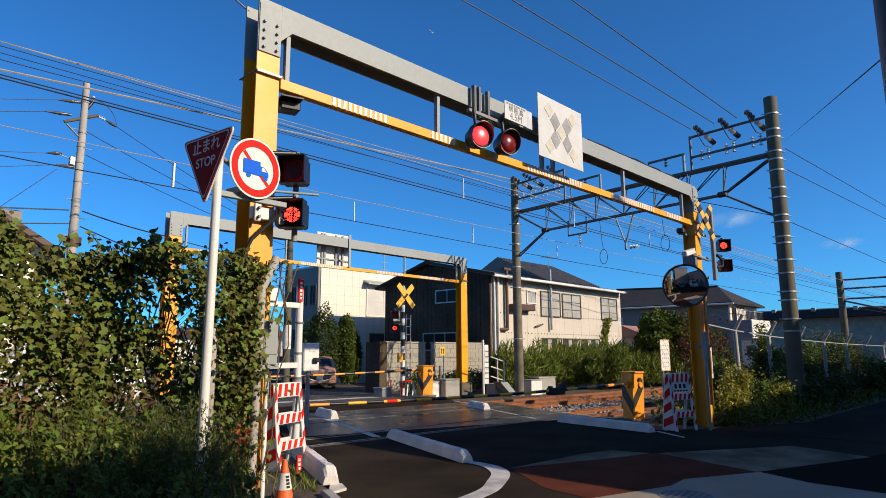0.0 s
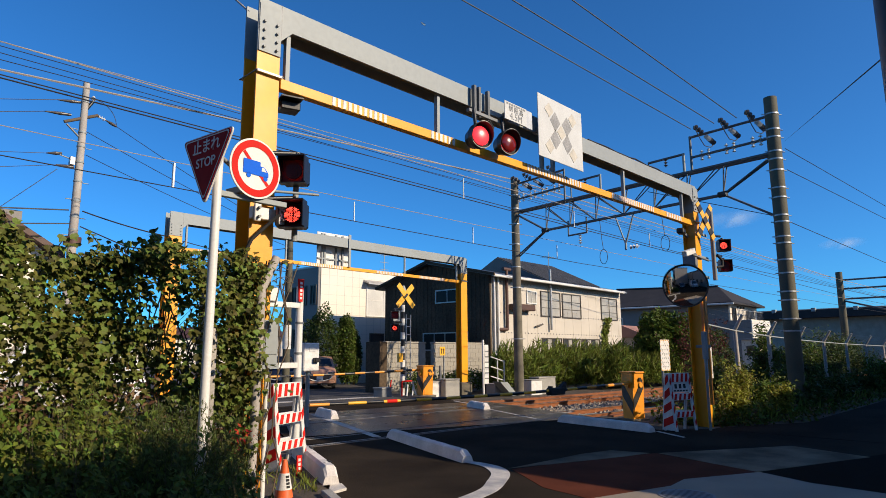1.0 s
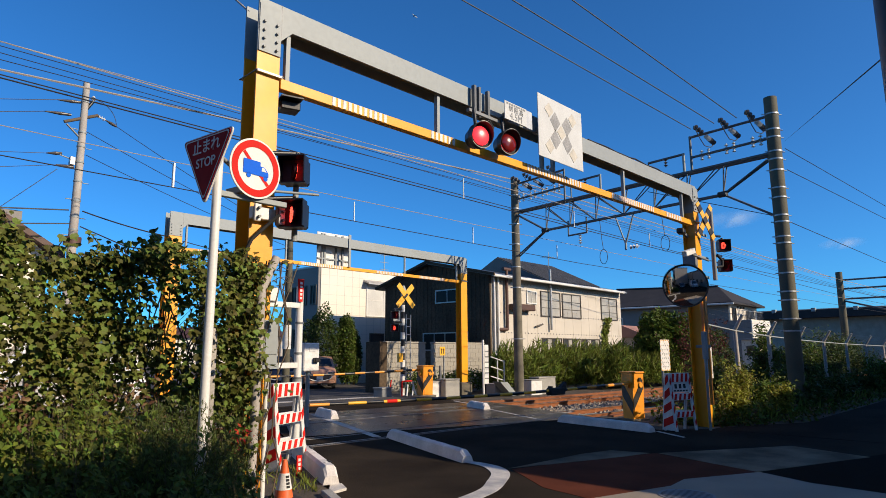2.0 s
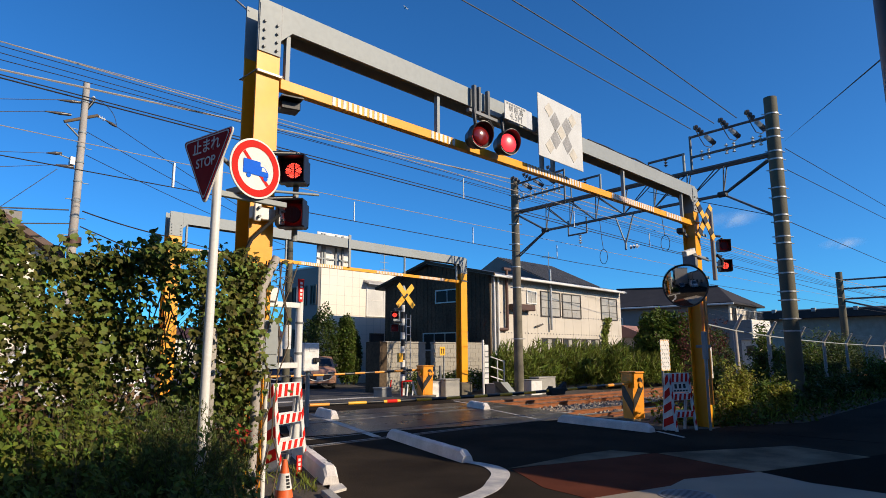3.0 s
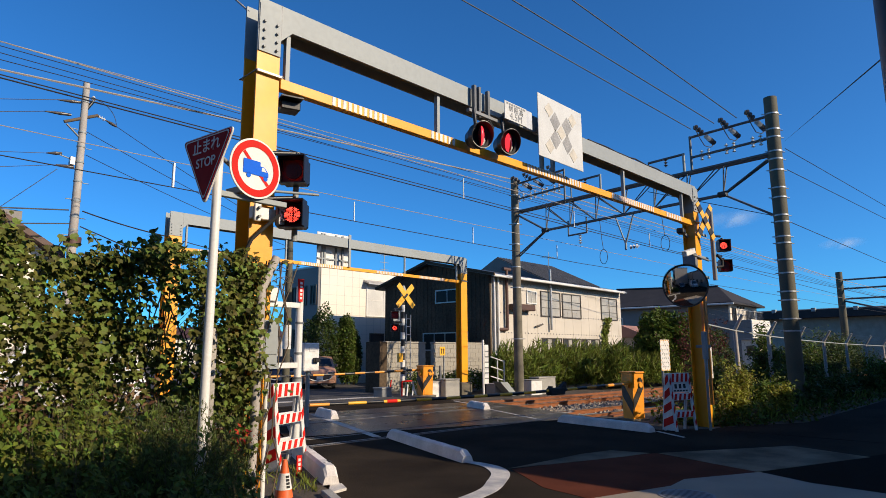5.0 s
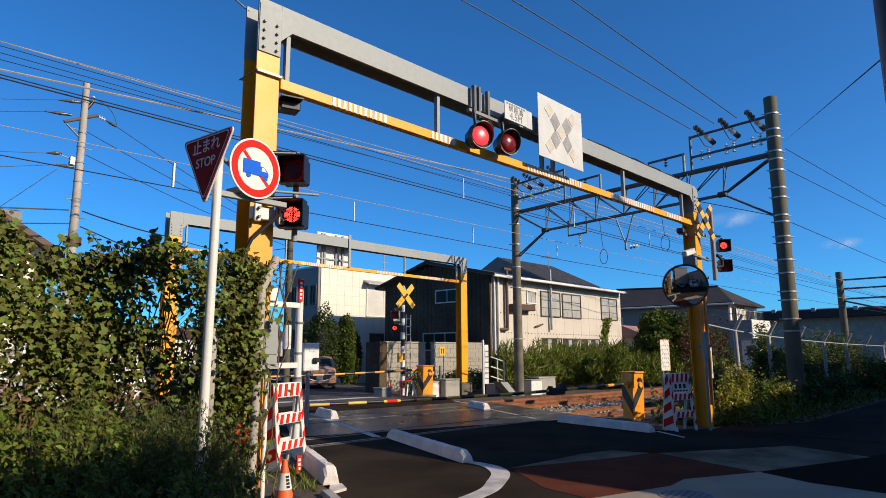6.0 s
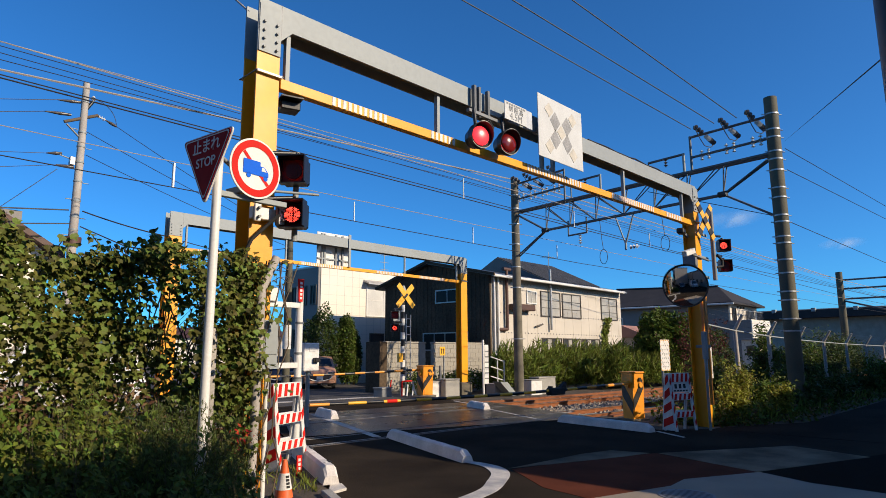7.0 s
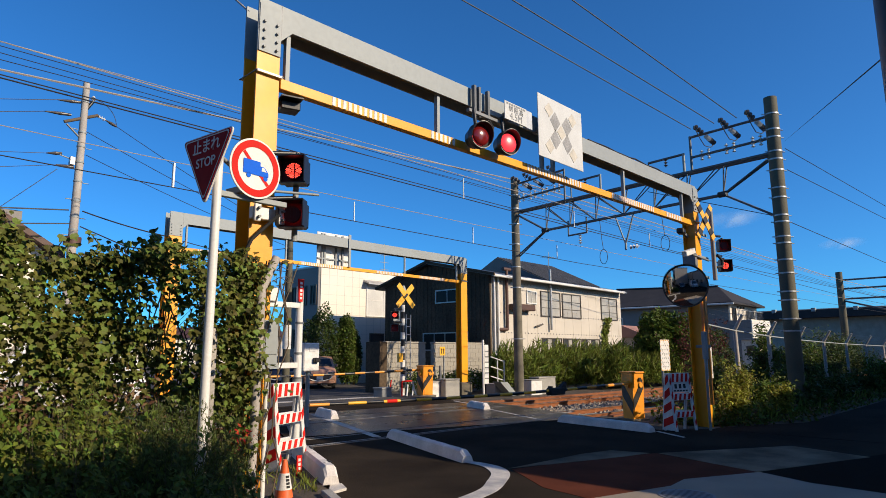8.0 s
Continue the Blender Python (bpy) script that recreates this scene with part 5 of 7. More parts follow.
def wheel_stop(a, b, w, h, label):
    a, b = Vector((*a, 0)), Vector((*b, 0))
    d = b - a
    L = d.length
    th = thing("kerb_block", label, "kerb block", Matrix.Translation(a) @ rot_dir(math.atan2(d.y, d.x)), "white kerb blocks on the crossing road")
    bm = bmesh.new()
    secs = [(0, 0.0, 0.55), (0.12, 0.0, 1.0), (L - 0.12, 0.0, 1.0), (L, 0.0, 0.55)]
    rows = []
    for x, _, k in secs:
        hh = h * k
        rows.append([bm.verts.new((x, y, z)) for y, z in ((0, 0), (0.03, hh * 0.85), (0.06, hh), (w - 0.06, hh), (w - 0.03, hh * 0.85), (w, 0))])
    for p, q in zip(rows[:-1], rows[1:]):
        for i in range(5):
            bm.faces.new((p[i], q[i], q[i + 1], p[i + 1]))
        bm.faces.new((p[5], q[5], q[0], p[0]))
    bm.faces.new(rows[0])
    bm.faces.new(rows[-1][::-1])
    bmesh.ops.recalc_face_normals(bm, faces=bm.faces)
    part("block_body", bm, "kerbwhite", th)
    sr = random.Random(int(L * 1000))
    for k in range(int(L * 4)):
        x = sr.uniform(0.15, L - 0.3)
        part("scuff", box(x, 0.028 + sr.uniform(0, 0.02), h * 0.93, x + sr.uniform(0.03, 0.16), 0.075, h * 1.003), "rubber", th, "dark tyre scuff")
    for x in (0.35, L - 0.35):
        part("bolt_cap", tube((x, w / 2, h - 0.01), (x, w / 2, h + 0.006), 0.03, 0.03, 10), "white", th)
    return th


wheel_stop((7.43, 6.42), (8.58, 9.40), 0.20, 0.17, "long white painted concrete kerb block, scuffed") 
wheel_stop((9.96, 13.01), (10.40, 14.3), 0.22, 0.20, "short white painted concrete kerb block")
wheel_stop((12.61, 5.99), (13.13, 8.52), 0.20, 0.17, "long white painted concrete kerb block")
wheel_stop((14.5, 11.86), (15.0, 12.95), 0.22, 0.18, "short white painted concrete kerb block")
wheel_stop((5.0, 6.48), (6.02, 8.72), 0.22, 0.24, "white painted kerb block with scrapes")

# ---------------------------------------------------------------- barriers
def barrier_machine(m, label):
    th = thing("barrier_machine", label, "barrier machine", m, "crossing barrier machines")
    part("cabinet", prism([(-0.26, 0.0), (0.22, 0.0), (0.26, 1.10), (-0.30, 1.10)], "x", -0.21, 0.21), "orange", th, "bright orange steel cabinet")
    part("front_plate", box(-0.17, -0.285, 0.05, 0.17, -0.262, 1.02, 0.004), "orange", th)
    st = part("hazard_band", prism([(-0.21, 0.22), (-0.21, 0.48), (0.17, 0.98), (0.17, 0.72)], "y", -0.302, -0.286), "black", th, "black hazard band")
    part("hazard_band", prism([(-0.26, 0.10), (-0.26, 0.42), (0.22, 0.90), (0.22, 0.56)], "x", -0.222, -0.211), "black", th, "black hazard band")
    part("lid", box(-0.24, -0.33, 1.10, 0.24, 0.29, 1.14, 0.01), "orange", th)
    part("lock", tube((0.05, -0.30, 0.95), (0.05, -0.34, 0.95), 0.05, 0.05, 14), "black", th)
    part("lock_ring", tube((0.08, -0.30, 0.82), (0.08, -0.33, 0.82), 0.065, 0.065, 14), "orange", th)
    part("hub", tube((-0.30, -0.1, 0.83), (0.30, -0.1, 0.83), 0.085, 0.085, 16), "orange", th)
    part("footing", box(-0.32, -0.36, -0.2, 0.32, 0.36, 0.015), "concrete_dark", th)
    return th


barrier_machine(facing(14.75, 7.55, 0, -0.40, -0.92) @ Matrix.Diagonal((0.78, 0.78, 1, 1)), "orange crossing barrier machine with black hazard band")
barrier_machine(facing(17.80, 17.85, 0, -0.30, -0.95), "orange crossing barrier machine with black hazard band")


def barrier_arm(pts, r0, r1, colours, n, label, red_at=None):
    th = thing("crossing_barrier", label, "barrier", Matrix())
    pts = [Vector(p) for p in pts]
    for i in range(n):
        t0, t1 = i / n, (i + 1) / n
        a, b = pts[0].lerp(pts[1], t0), pts[0].lerp(pts[1], t1)
        a.z -= 0.10 * math.sin(math.pi * t0) * 0.5
        b.z -= 0.10 * math.sin(math.pi * t1) * 0.5
        seg = part("arm_segment", tube(a, b, r0 + (r1 - r0) * t0, r0 + (r1 - r0) * t1, 12), "black" if i % 2 else colours[(i // 2) % len(colours)], th)
        if red_at == i:
            rr = r0 + (r1 - r0) * t0 + 0.004
            part("reflector", tube(a.lerp(b, 0.2), a.lerp(b, 0.8), rr, rr, 12), "red", seg, "red reflector sleeve")
    return th


barrier_arm([(14.55, 7.50, 0.86), (5.85, 8.40, 0.82)], 0.036, 0.024, ("barrier_orange", "barrier_orange", "barrier_orange", "barrier_yellow", "barrier_yellow", "barrier_yellow", "barrier_yellow", "barrier_yellow", "barrier_yellow", "barrier_yellow", "barrier_yellow", "barrier_yellow"), 25, "black and yellow crossing barrier arm, lowered", 20)
jn = thing("arm_joint", "black folding joint sleeve on the barrier arm", "arm joint", Matrix.Translation((11.72, 7.79, 0.78)) @ rot_dir(math.atan2(0.9, -8.7)))
part("sleeve", box(-0.28, -0.07, -0.07, 0.22, 0.07, 0.08, 0.02), "rubber", jn)
part("lever", prism([(-0.30, -0.02), (-0.12, 0.06), (-0.32, 0.20), (-0.36, 0.16)], "y", -0.04, 0.04), "rubber", jn)
part("lever", prism([(0.10, -0.05), (0.26, -0.05), (0.18, 0.12), (0.12, 0.12)], "y", -0.04, 0.04), "rubber", jn)
barrier_arm([(17.65, 17.95, 0.98), (9.2, 19.6, 0.86)], 0.045, 0.03, ("barrier_orange",), 21, "black and orange crossing barrier arm, lowered")

# ---------------------------------------------------------------- far crossing signal
fs = thing("crossing_signal", "far crossing signal mast with yellow crossbuck and ladder", "crossing signal", Matrix.Translation((17.15, 18.43, 0)))
for i in range(15):
    part("mast_segment", tube((0, 0, i * 0.27), (0, 0, (i + 1) * 0.27), 0.085, 0.085, 14), "black" if i % 2 else "white_plastic", fs)
part("bell", tube((0, 0, 4.05), (0, 0, 4.28), 0.15, 0.07, 16), "galv", fs)
for sgn in (-1, 1):
    bd = part("crossbuck_board", moved(box(-0.60, -0.02, -0.115, 0.60, 0.0, 0.115, 0.004), Matrix.Translation((0, -0.12 - 0.022 * (sgn + 1), 3.87)) @ Matrix.Rotation(radians(45 * sgn), 4, "Y")), "barrier_yellow", fs, "yellow crossbuck board")
    part("black_band", moved(box(-0.05, -0.023, -0.112, 0.05, 0.002, 0.112), Matrix.Translation((0, -0.12 - 0.022 * (sgn + 1), 3.87)) @ Matrix.Rotation(radians(45 * sgn), 4, "Y")), "black", bd)
part("target_disc", tube((-0.2, 0.05, 3.02), (-0.2, 0.09, 3.02), 0.30, 0.32, 24), "galv", fs)
for x in (0.28, 0.52):
    part("ladder_rail", tube((x, 0.1, 0.3), (x, 0.1, 3.15), 0.022, 0.022, 8), "alu", fs)
for i in range(9):
    part("rung", tube((0.28, 0.1, 0.5 + i * 0.31), (0.52, 0.1, 0.5 + i * 0.31), 0.014, 0.014, 6), "alu", fs)
part("handbox", box(-0.32, -0.16, 1.28, -0.12, -0.02, 1.62, 0.01), "barrier_yellow", fs, "small yellow telephone box")
for a, b in (((-0.4, -0.4, 0), (-0.3, -0.3, 0.55)), ((0.35, -0.4, 0), (0.25, -0.3, 0.55)), ((-0.3, -0.3, 0.55), (0.25, -0.3, 0.55)), ((-0.6, 0.1, 0), (-0.5, 0.1, 0.6)), ((0.1, -0.45, 0), (0.4, -0.2, 0.4)), ((-0.2, -0.45, 0), (0.0, -0.3, 0.42))):
    part("guard_tube", tube(a, b, 0.03, 0.03, 8), random.Random(str(a)).choice(("white", "red", "white")), fs, "guard tube")
for z, ph in ((3.08, 1), (2.58, 0)):
    box_lamp(facing(16.55, 18.25, z, -0.62, -0.80) @ Matrix.Scale(1.05, 4), ph, 0.045, "black box crossing lamp with red diode lens")
fa = thing("lamp_bracket", "black lamp arm on the far signal", "bracket", Matrix())
for z in (3.33, 2.82):
    part("arm", tube((16.55, 18.32, z), (17.15, 18.43, z + 0.02), 0.03, 0.03, 8), "black", fa)
part("drop", tube((16.55, 18.36, 2.25), (16.55, 18.36, 3.33), 0.025, 0.025, 8), "black", fa)

# ---------------------------------------------------------------- vine covered fence on the verge
def rnd(n, a, b):
    return rng.uniform(a, b, n)


# chain link fence carrying the vines
cf = thing("mesh_fence", "white posted wire mesh fence overgrown with vines", "fence", Matrix())
for x in (-1.2, 0.1, 1.55, 3.05):
    part("post", tube((x, 6.3, -0.1), (x, 6.3, 2.45), 0.05, 0.05, 12), "white", cf, "white fence post")
part("top_rail", tube((-3.0, 6.3, 2.42), (3.2, 6.3, 2.42), 0.02, 0.02, 8), "galv", cf)
part("side_rail", tube((3.2, 6.3, 2.42), (4.2, 8.8, 2.42), 0.02, 0.02, 8), "galv", cf)
bm = bmesh.new()
for i in range(44):
    x = 0.8 + i * 0.055
    for s_ in (-1, 1):
        a, b = Vector((x, 6.31, 0.1)), Vector((x + s_ * 2.3, 6.31, 2.4))
        if b.x > 3.2:
            b = a.lerp(b, (3.2 - a.x) / (b.x - a.x))
        if b.x < 0.6:
            b = a.lerp(b, (a.x - 0.6) / (a.x - b.x))
        add_tube(bm, a, b, 0.003, 0.003, 3, False)
tagged(part("wire_mesh", bm, "galv_dark", cf), kind="stuff")

vh = thing("vine_hedge", "tall wall of green vines with gaps and yellowing leaves", "vines", Matrix())


def vine_top(x):
    return 2.58 + 0.07 * np.sin(2.1 * x + 0.6) + 0.06 * np.sin(5.3 * x + 2.0) + 0.05 * np.sin(11.0 * x)


n = 25000
x = rnd(n, 0.4, 3.25)
t = rng.beta(1.25, 0.95, n)
z = 0.55 + (vine_top(x) - 0.55) * t
dens = 0.5 + 0.5 * np.sin(3.7 * x + 2.4 * z) * np.sin(4.4 * z - 1.9 * x + 1.0) + 0.25 * np.sin(9 * x + 7 * z)
keep = rng.uniform(0, 1, n) < (0.30 + 0.75 * dens) * (1 - 0.35 * np.clip((x - 2.1) / 0.5, 0, 1))
x, z = x[keep], z[keep]
k = len(x)
y = 6.22 + rng.normal(0, 0.10, k) - 0.18 * rng.random(k) + 0.10 * np.sin(4 * x + 3 * z) - 0.55 * np.clip((x - 1.9) / 0.8, 0, 1) ** 2
pos = np.stack([x, y, z], 1)
sel = rng.random(k) < 0.86
leaf_part("leaves", leaves("leaves", pos[sel], rnd(sel.sum(), 0.028, 0.078), LEAF_LOBED, LOBED_F, "vine", (0.1, -1.0, 0.75), 0.55, (0, -0.3, -1)), vh, "green lobed vine leaves")
leaf_part("leaves", leaves("leaves", pos[~sel], rnd((~sel).sum(), 0.03, 0.07), LEAF_LOBED, LOBED_F, "yellowing", (0.1, -1.0, 0.6), 0.6, (0, -0.3, -1)), vh, "yellowing vine leaves")
# loose shoots above the top
bm = bmesh.new()
tips = []
vr = random.Random(11)
for i in range(34):
    xx = vr.uniform(0.6, 3.2)
    p0 = Vector((xx, 6.2, float(vine_top(xx)) - 0.25))
    pts = [p0]
    for j in range(4):
        pts.append(pts[-1] + Vector((vr.uniform(-0.07, 0.07), vr.uniform(-0.06, 0.04), vr.uniform(0.04, 0.12))))
        tips += [tuple(pts[-1])] * 4
    add_path(bm, pts, 0.005, 5)
for i in range(60):
    xx = vr.uniform(0.5, 3.3)
    pts = [Vector((xx, 6.28, 0.0))]
    for j in range(8):
        pts.append(pts[-1] + Vector((vr.uniform(-0.16, 0.16), vr.uniform(-0.04, 0.04), vr.uniform(0.2, 0.33))))
    add_path(bm, pts, 0.007, 5)
tagged(part("stem_tangle", bm, "stem", vh, "brown tangled stems"), kind="stuff")
tips = np.array(tips) + rng.normal(0, 0.03, (len(tips), 3))
leaf_part("shoot_leaves", leaves("shoot_leaves", tips, rnd(len(tips), 0.04, 0.085), LEAF_LOBED, LOBED_F, "vine", (0.1, -0.8, 0.6), 0.7, (0, -0.3, -0.7)), vh)

# vines climbing the gate post and the concrete stub
vg = thing("climbing_vine", "green vine climbing the gate post and concrete stub", "vines", Matrix())
n = 1050
z = 0.2 + 2.35 * rng.beta(1.3, 1.0, n)
x = 3.02 + rng.normal(0, 0.13, n) + 0.08 * np.sin(3 * z)
wide = rng.random(n) < 0.16
x = np.where(wide, 3.30 + rng.normal(0, 0.10, n), x)
y = 5.5 + rng.normal(0, 0.09, n)
keep = (x < 3.62) & ~((x > 3.22) & (z < 1.9) & (rng.random(n) < 0.9)) & (rng.random(n) < 0.75 + 0.3 * np.sin(5 * z + 9 * x))
pos = np.stack([x, y, z], 1)[keep]
leaf_part("leaves", leaves("leaves", pos, rnd(len(pos), 0.03, 0.078), LEAF_LOBED, LOBED_F, "vine", (0.1, -1.0, 0.7), 0.6, (0, -0.3, -1)), vg)
bm = bmesh.new()
for i in range(16):
    pts = [Vector((vr.uniform(2.95, 3.4), 5.55, 0.0))]
    for j in range(9):
        pts.append(pts[-1] + Vector((vr.uniform(-0.1, 0.11), vr.uniform(-0.03, 0.03), 0.28)))
    add_path(bm, pts, 0.007, 5)
for i in range(7):
    pts = [Vector((3.35, 5.5, vr.uniform(1.9, 2.5)))]
    for j in range(4):
        pts.append(pts[-1] + Vector((vr.uniform(0.0, 0.09), 0, vr.uniform(-0.05, 0.09))))
    add_path(bm, pts, 0.004, 5)
tagged(part("stem_tangle", bm, "stem", vg), kind="stuff")

cs = thing("concrete_stub", "leaning weathered concrete post with bent top", "post", Matrix())
bm = bmesh.new()
add_path(bm, [(3.18, 5.47, -0.05), (3.22, 5.47, 2.25)], 0.044, 12)
add_path(bm, [(3.22, 5.47, 2.22), (3.36, 5.45, 2.55)], 0.042, 12)
part("shaft", bm, "pole_light", cs)
gc = thing("relay_box", "pale green steel relay box on the concrete post", "equipment box", Matrix())
part("box_body", box(3.26, 5.46, 1.50, 3.42, 5.60, 1.93, 0.008), "galv", gc, "pale green grey steel box")
part("door_panel", box(3.275, 5.452, 1.60, 3.405, 5.46, 1.92), "galv", gc)
part("base_lip", box(3.25, 5.45, 1.46, 3.43, 5.61, 1.50), "galv", gc)
part("leg", tube((3.36, 5.55, 0.0), (3.36, 5.55, 1.46), 0.025, 0.025, 8), "white", gc)
ws = thing("wooden_stake", "grey weathered wooden stake among the vines", "stake", Matrix())
part("board", prism([(-0.035, 0), (0.035, 0), (0.035, 1.78), (0.0, 1.86), (-0.035, 1.8)], "y", -0.02, 0.02), "pole_light", ws)
ws.matrix_world = Matrix.Translation((2.72, 5.42, 0.0))

n = 900
x, z = rnd(n, 0.8, 3.2), 1.16 + rng.normal(0, 0.14, n)
leaf_part("dry_leaves", leaves("dry_leaves", np.stack([x, 5.98 + rng.normal(0, 0.07, n), z], 1), rnd(n, 0.03, 0.08), LEAF_OVAL, OVAL_F, "dryleaf", (0.1, -1.0, 0.5), 0.8), vh, "dry brown leaves")

# ---------------------------------------------------------------- weeds in front
wd = thing("weeds", "dense tall green weeds on the verge", "weeds", Matrix(), kind="stuff")


def weed_top(x, y):
    return 0.72 + 0.38 * np.clip((y - 3.9) / 1.3, 0, 1) + 0.10 * np.sin(3.1 * x + 1.7 * y) + 0.07 * np.sin(7.0 * x - 3.0 * y)


def in_verge(x, y):
    return (x < 3.42 + (y - 3.42) * 0.43 - 0.15) & (x < 3.25) & (x < 0.57 * y - 0.03)


def stem_leaves(n_stems, per, x0, x1, y0, y1, spread, lean, tall=1.0):
    """Points round many upright stems, densest and narrowest towards the tip."""
    bx, by = rnd(n_stems, x0, x1), rnd(n_stems, y0, y1)
    ok = in_verge(bx, by)
    bx, by = bx[ok], by[ok]
    k = len(bx)
    hh = weed_top(bx, by) * rnd(k, 0.62, 1.12) * tall
    lx, ly = rng.normal(0, lean, k), rng.normal(0, lean, k)
    t = rng.beta(2.0, 1.1, (k, per))
    w = spread * (1.15 - 0.8 * t)
    a = rnd((k, per), 0, 6.283)
    px = bx[:, None] + lx[:, None] * t ** 2 + w * np.cos(a) * rng.random((k, per)) ** 0.5
    py = by[:, None] + ly[:, None] * t ** 2 + w * np.sin(a) * rng.random((k, per)) ** 0.5
    return np.stack([px, py, np.maximum(hh[:, None] * t, 0.02)], 2).reshape(-1, 3)


broad = stem_leaves(700, 52, 0.25, 2.15, 3.5, 6.1, 0.10, 0.12)
sel = rng.random(len(broad)) < 0.72
leaf_part("broad_leaves", leaves("broad_leaves", broad[sel], rnd(sel.sum(), 0.03, 0.08), LEAF_OVAL * np.array((1.05, 1, 1)), OVAL_F, "weed", (0.15, -0.55, 0.8), 0.45, (0.1, -0.5, -0.5)), wd)
leaf_part("bright_leaves", leaves("bright_leaves", broad[~sel], rnd((~sel).sum(), 0.03, 0.08), LEAF_OVAL, OVAL_F, "grassy", (0.15, -0.55, 0.8), 0.5, (0.1, -0.4, 0.2)), wd, "young bright green leaves")
fine = stem_leaves(300, 150, 1.75, 3.3, 3.7, 6.0, 0.085, 0.16, 1.08)
leaf_part("narrow_leaves", leaves("narrow_leaves", fine, rnd(len(fine), 0.028, 0.07), np.array([(0, 0, 0), (-0.075, 0.4, 0.04), (0, 1.0, -0.05), (0.075, 0.4, 0.04), (0, 0.45, 0.0)]), OVAL_F, "featherweed", (0.1, -0.6, 0.5), 0.7, (0, -0.2, 0.8)), wd, "fine feathery dark green leaves")
vs_, fs_ = [], []
for i in range(1500):
    xx, yy = vr.uniform(0.3, 3.2), vr.uniform(3.6, 6.0)
    if xx > 0.57 * yy - 0.08:
        continue
    hh = float(weed_top(xx, yy)) * vr.uniform(0.7, 1.12)
    lx, ly = vr.uniform(-0.12, 0.12), vr.uniform(-0.12, 0.12)
    b0 = len(vs_)
    vs_ += [(xx - 0.004, yy, 0.0), (xx + 0.004, yy, 0.0), (xx, yy + 0.006, 0.0), (xx + lx, yy + ly, hh)]
    fs_ += [(b0, b0 + 1, b0 + 3), (b0 + 1, b0 + 2, b0 + 3), (b0 + 2, b0, b0 + 3)]
leaf_part("stalks", raw_mesh("stalks", vs_, fs_, "stem"), wd)
n = 500
x, y = rnd(n, 2.2, 3.3), rnd(n, 4.0, 5.4)
x = np.minimum(x, 0.55 * y - 0.10 - 0.25 * rng.random(n))
pos = np.stack([x, y, np.zeros(n) + 0.1], 1)
pos[:, 2] = rng.random(n) * 0.75
leaf_part("grass_blades", leaves("grass_blades", pos, rnd(n, 0.12, 0.26), LEAF_BLADE * np.array((0.4, 1, 1)), BLADE_F, "grassy", (0.2, -1.0, 0.2), 0.4, (0, 0, 1)), wd)
n = 45
leaf_part("flowers", leaves("flowers", np.stack([2.80 + rng.normal(0, 0.05, n), 5.0 + rng.normal(0, 0.04, n), 0.92 + rng.normal(0, 0.06, n)], 1), rnd(n, 0.02, 0.05), LEAF_OVAL, OVAL_F, "redpetal", (0.1, -1.0, 0.5), 0.8), wd, "small red flowers")
# thin grass on the kerb island
gi = thing("grass_tufts", "sparse dry grass on the earth by the barricade", "grass", Matrix(), kind="stuff")
n = 420
x, y = rnd(n, 4.2, 5.3), rnd(n, 6.3, 8.3)
x = np.minimum(x, 4.4 + (y - 6.0) * 0.42)
leaf_part("grass", leaves("grass", np.stack([x, y, np.full(n, 0.03)], 1), rnd(n, 0.05, 0.16), LEAF_BLADE, BLADE_F, "grassy", (0, -1, 0.3), 0.7, (0, 0, 1)), gi)

def spray_bush(label, cx, cy, w, h, sprays, leaf, material, seed, per=230):
    th = thing("shrub", label, "shrub", Matrix.Translation((cx, cy, 0)))
    r = random.Random(seed)
    g = np.random.default_rng(seed)
    pts, bm = [], bmesh.new()
    for k in range(sprays):
        tip = Vector((r.gauss(0, 0.5) * w, r.gauss(0, 0.4) * 0.5 * w, h * r.uniform(0.35, 1.0) * (1 - 0.3 * r.random())))
        mid = Vector((tip.x * 0.4, tip.y * 0.4, tip.z * 0.65))
        add_path(bm, [(0.1 * tip.x, 0.1 * tip.y, -0.05), mid, tip], 0.010, 5)
        t = g.uniform(0.25, 1.08, per) ** 0.8
        q = np.outer(t, np.array(mid)) * 2 * (1 - t)[:, None] + np.outer(t ** 2, np.array(tip))
        pts.append(q + g.normal(0, 1, (per, 3)) * np.array((0.16, 0.13, 0.12)) * w)
    p = np.concatenate(pts)
    p = p[p[:, 2] > 0.02]
    leaf_part("foliage", leaves("foliage", p, g.uniform(0.5, 1.3, len(p)) * leaf, LEAF_OVAL, OVAL_F, material, (0, -0.4, 0.7), 0.9), th)
    tagged(part("twigs", bm, "stem", th), kind="stuff")
    return th


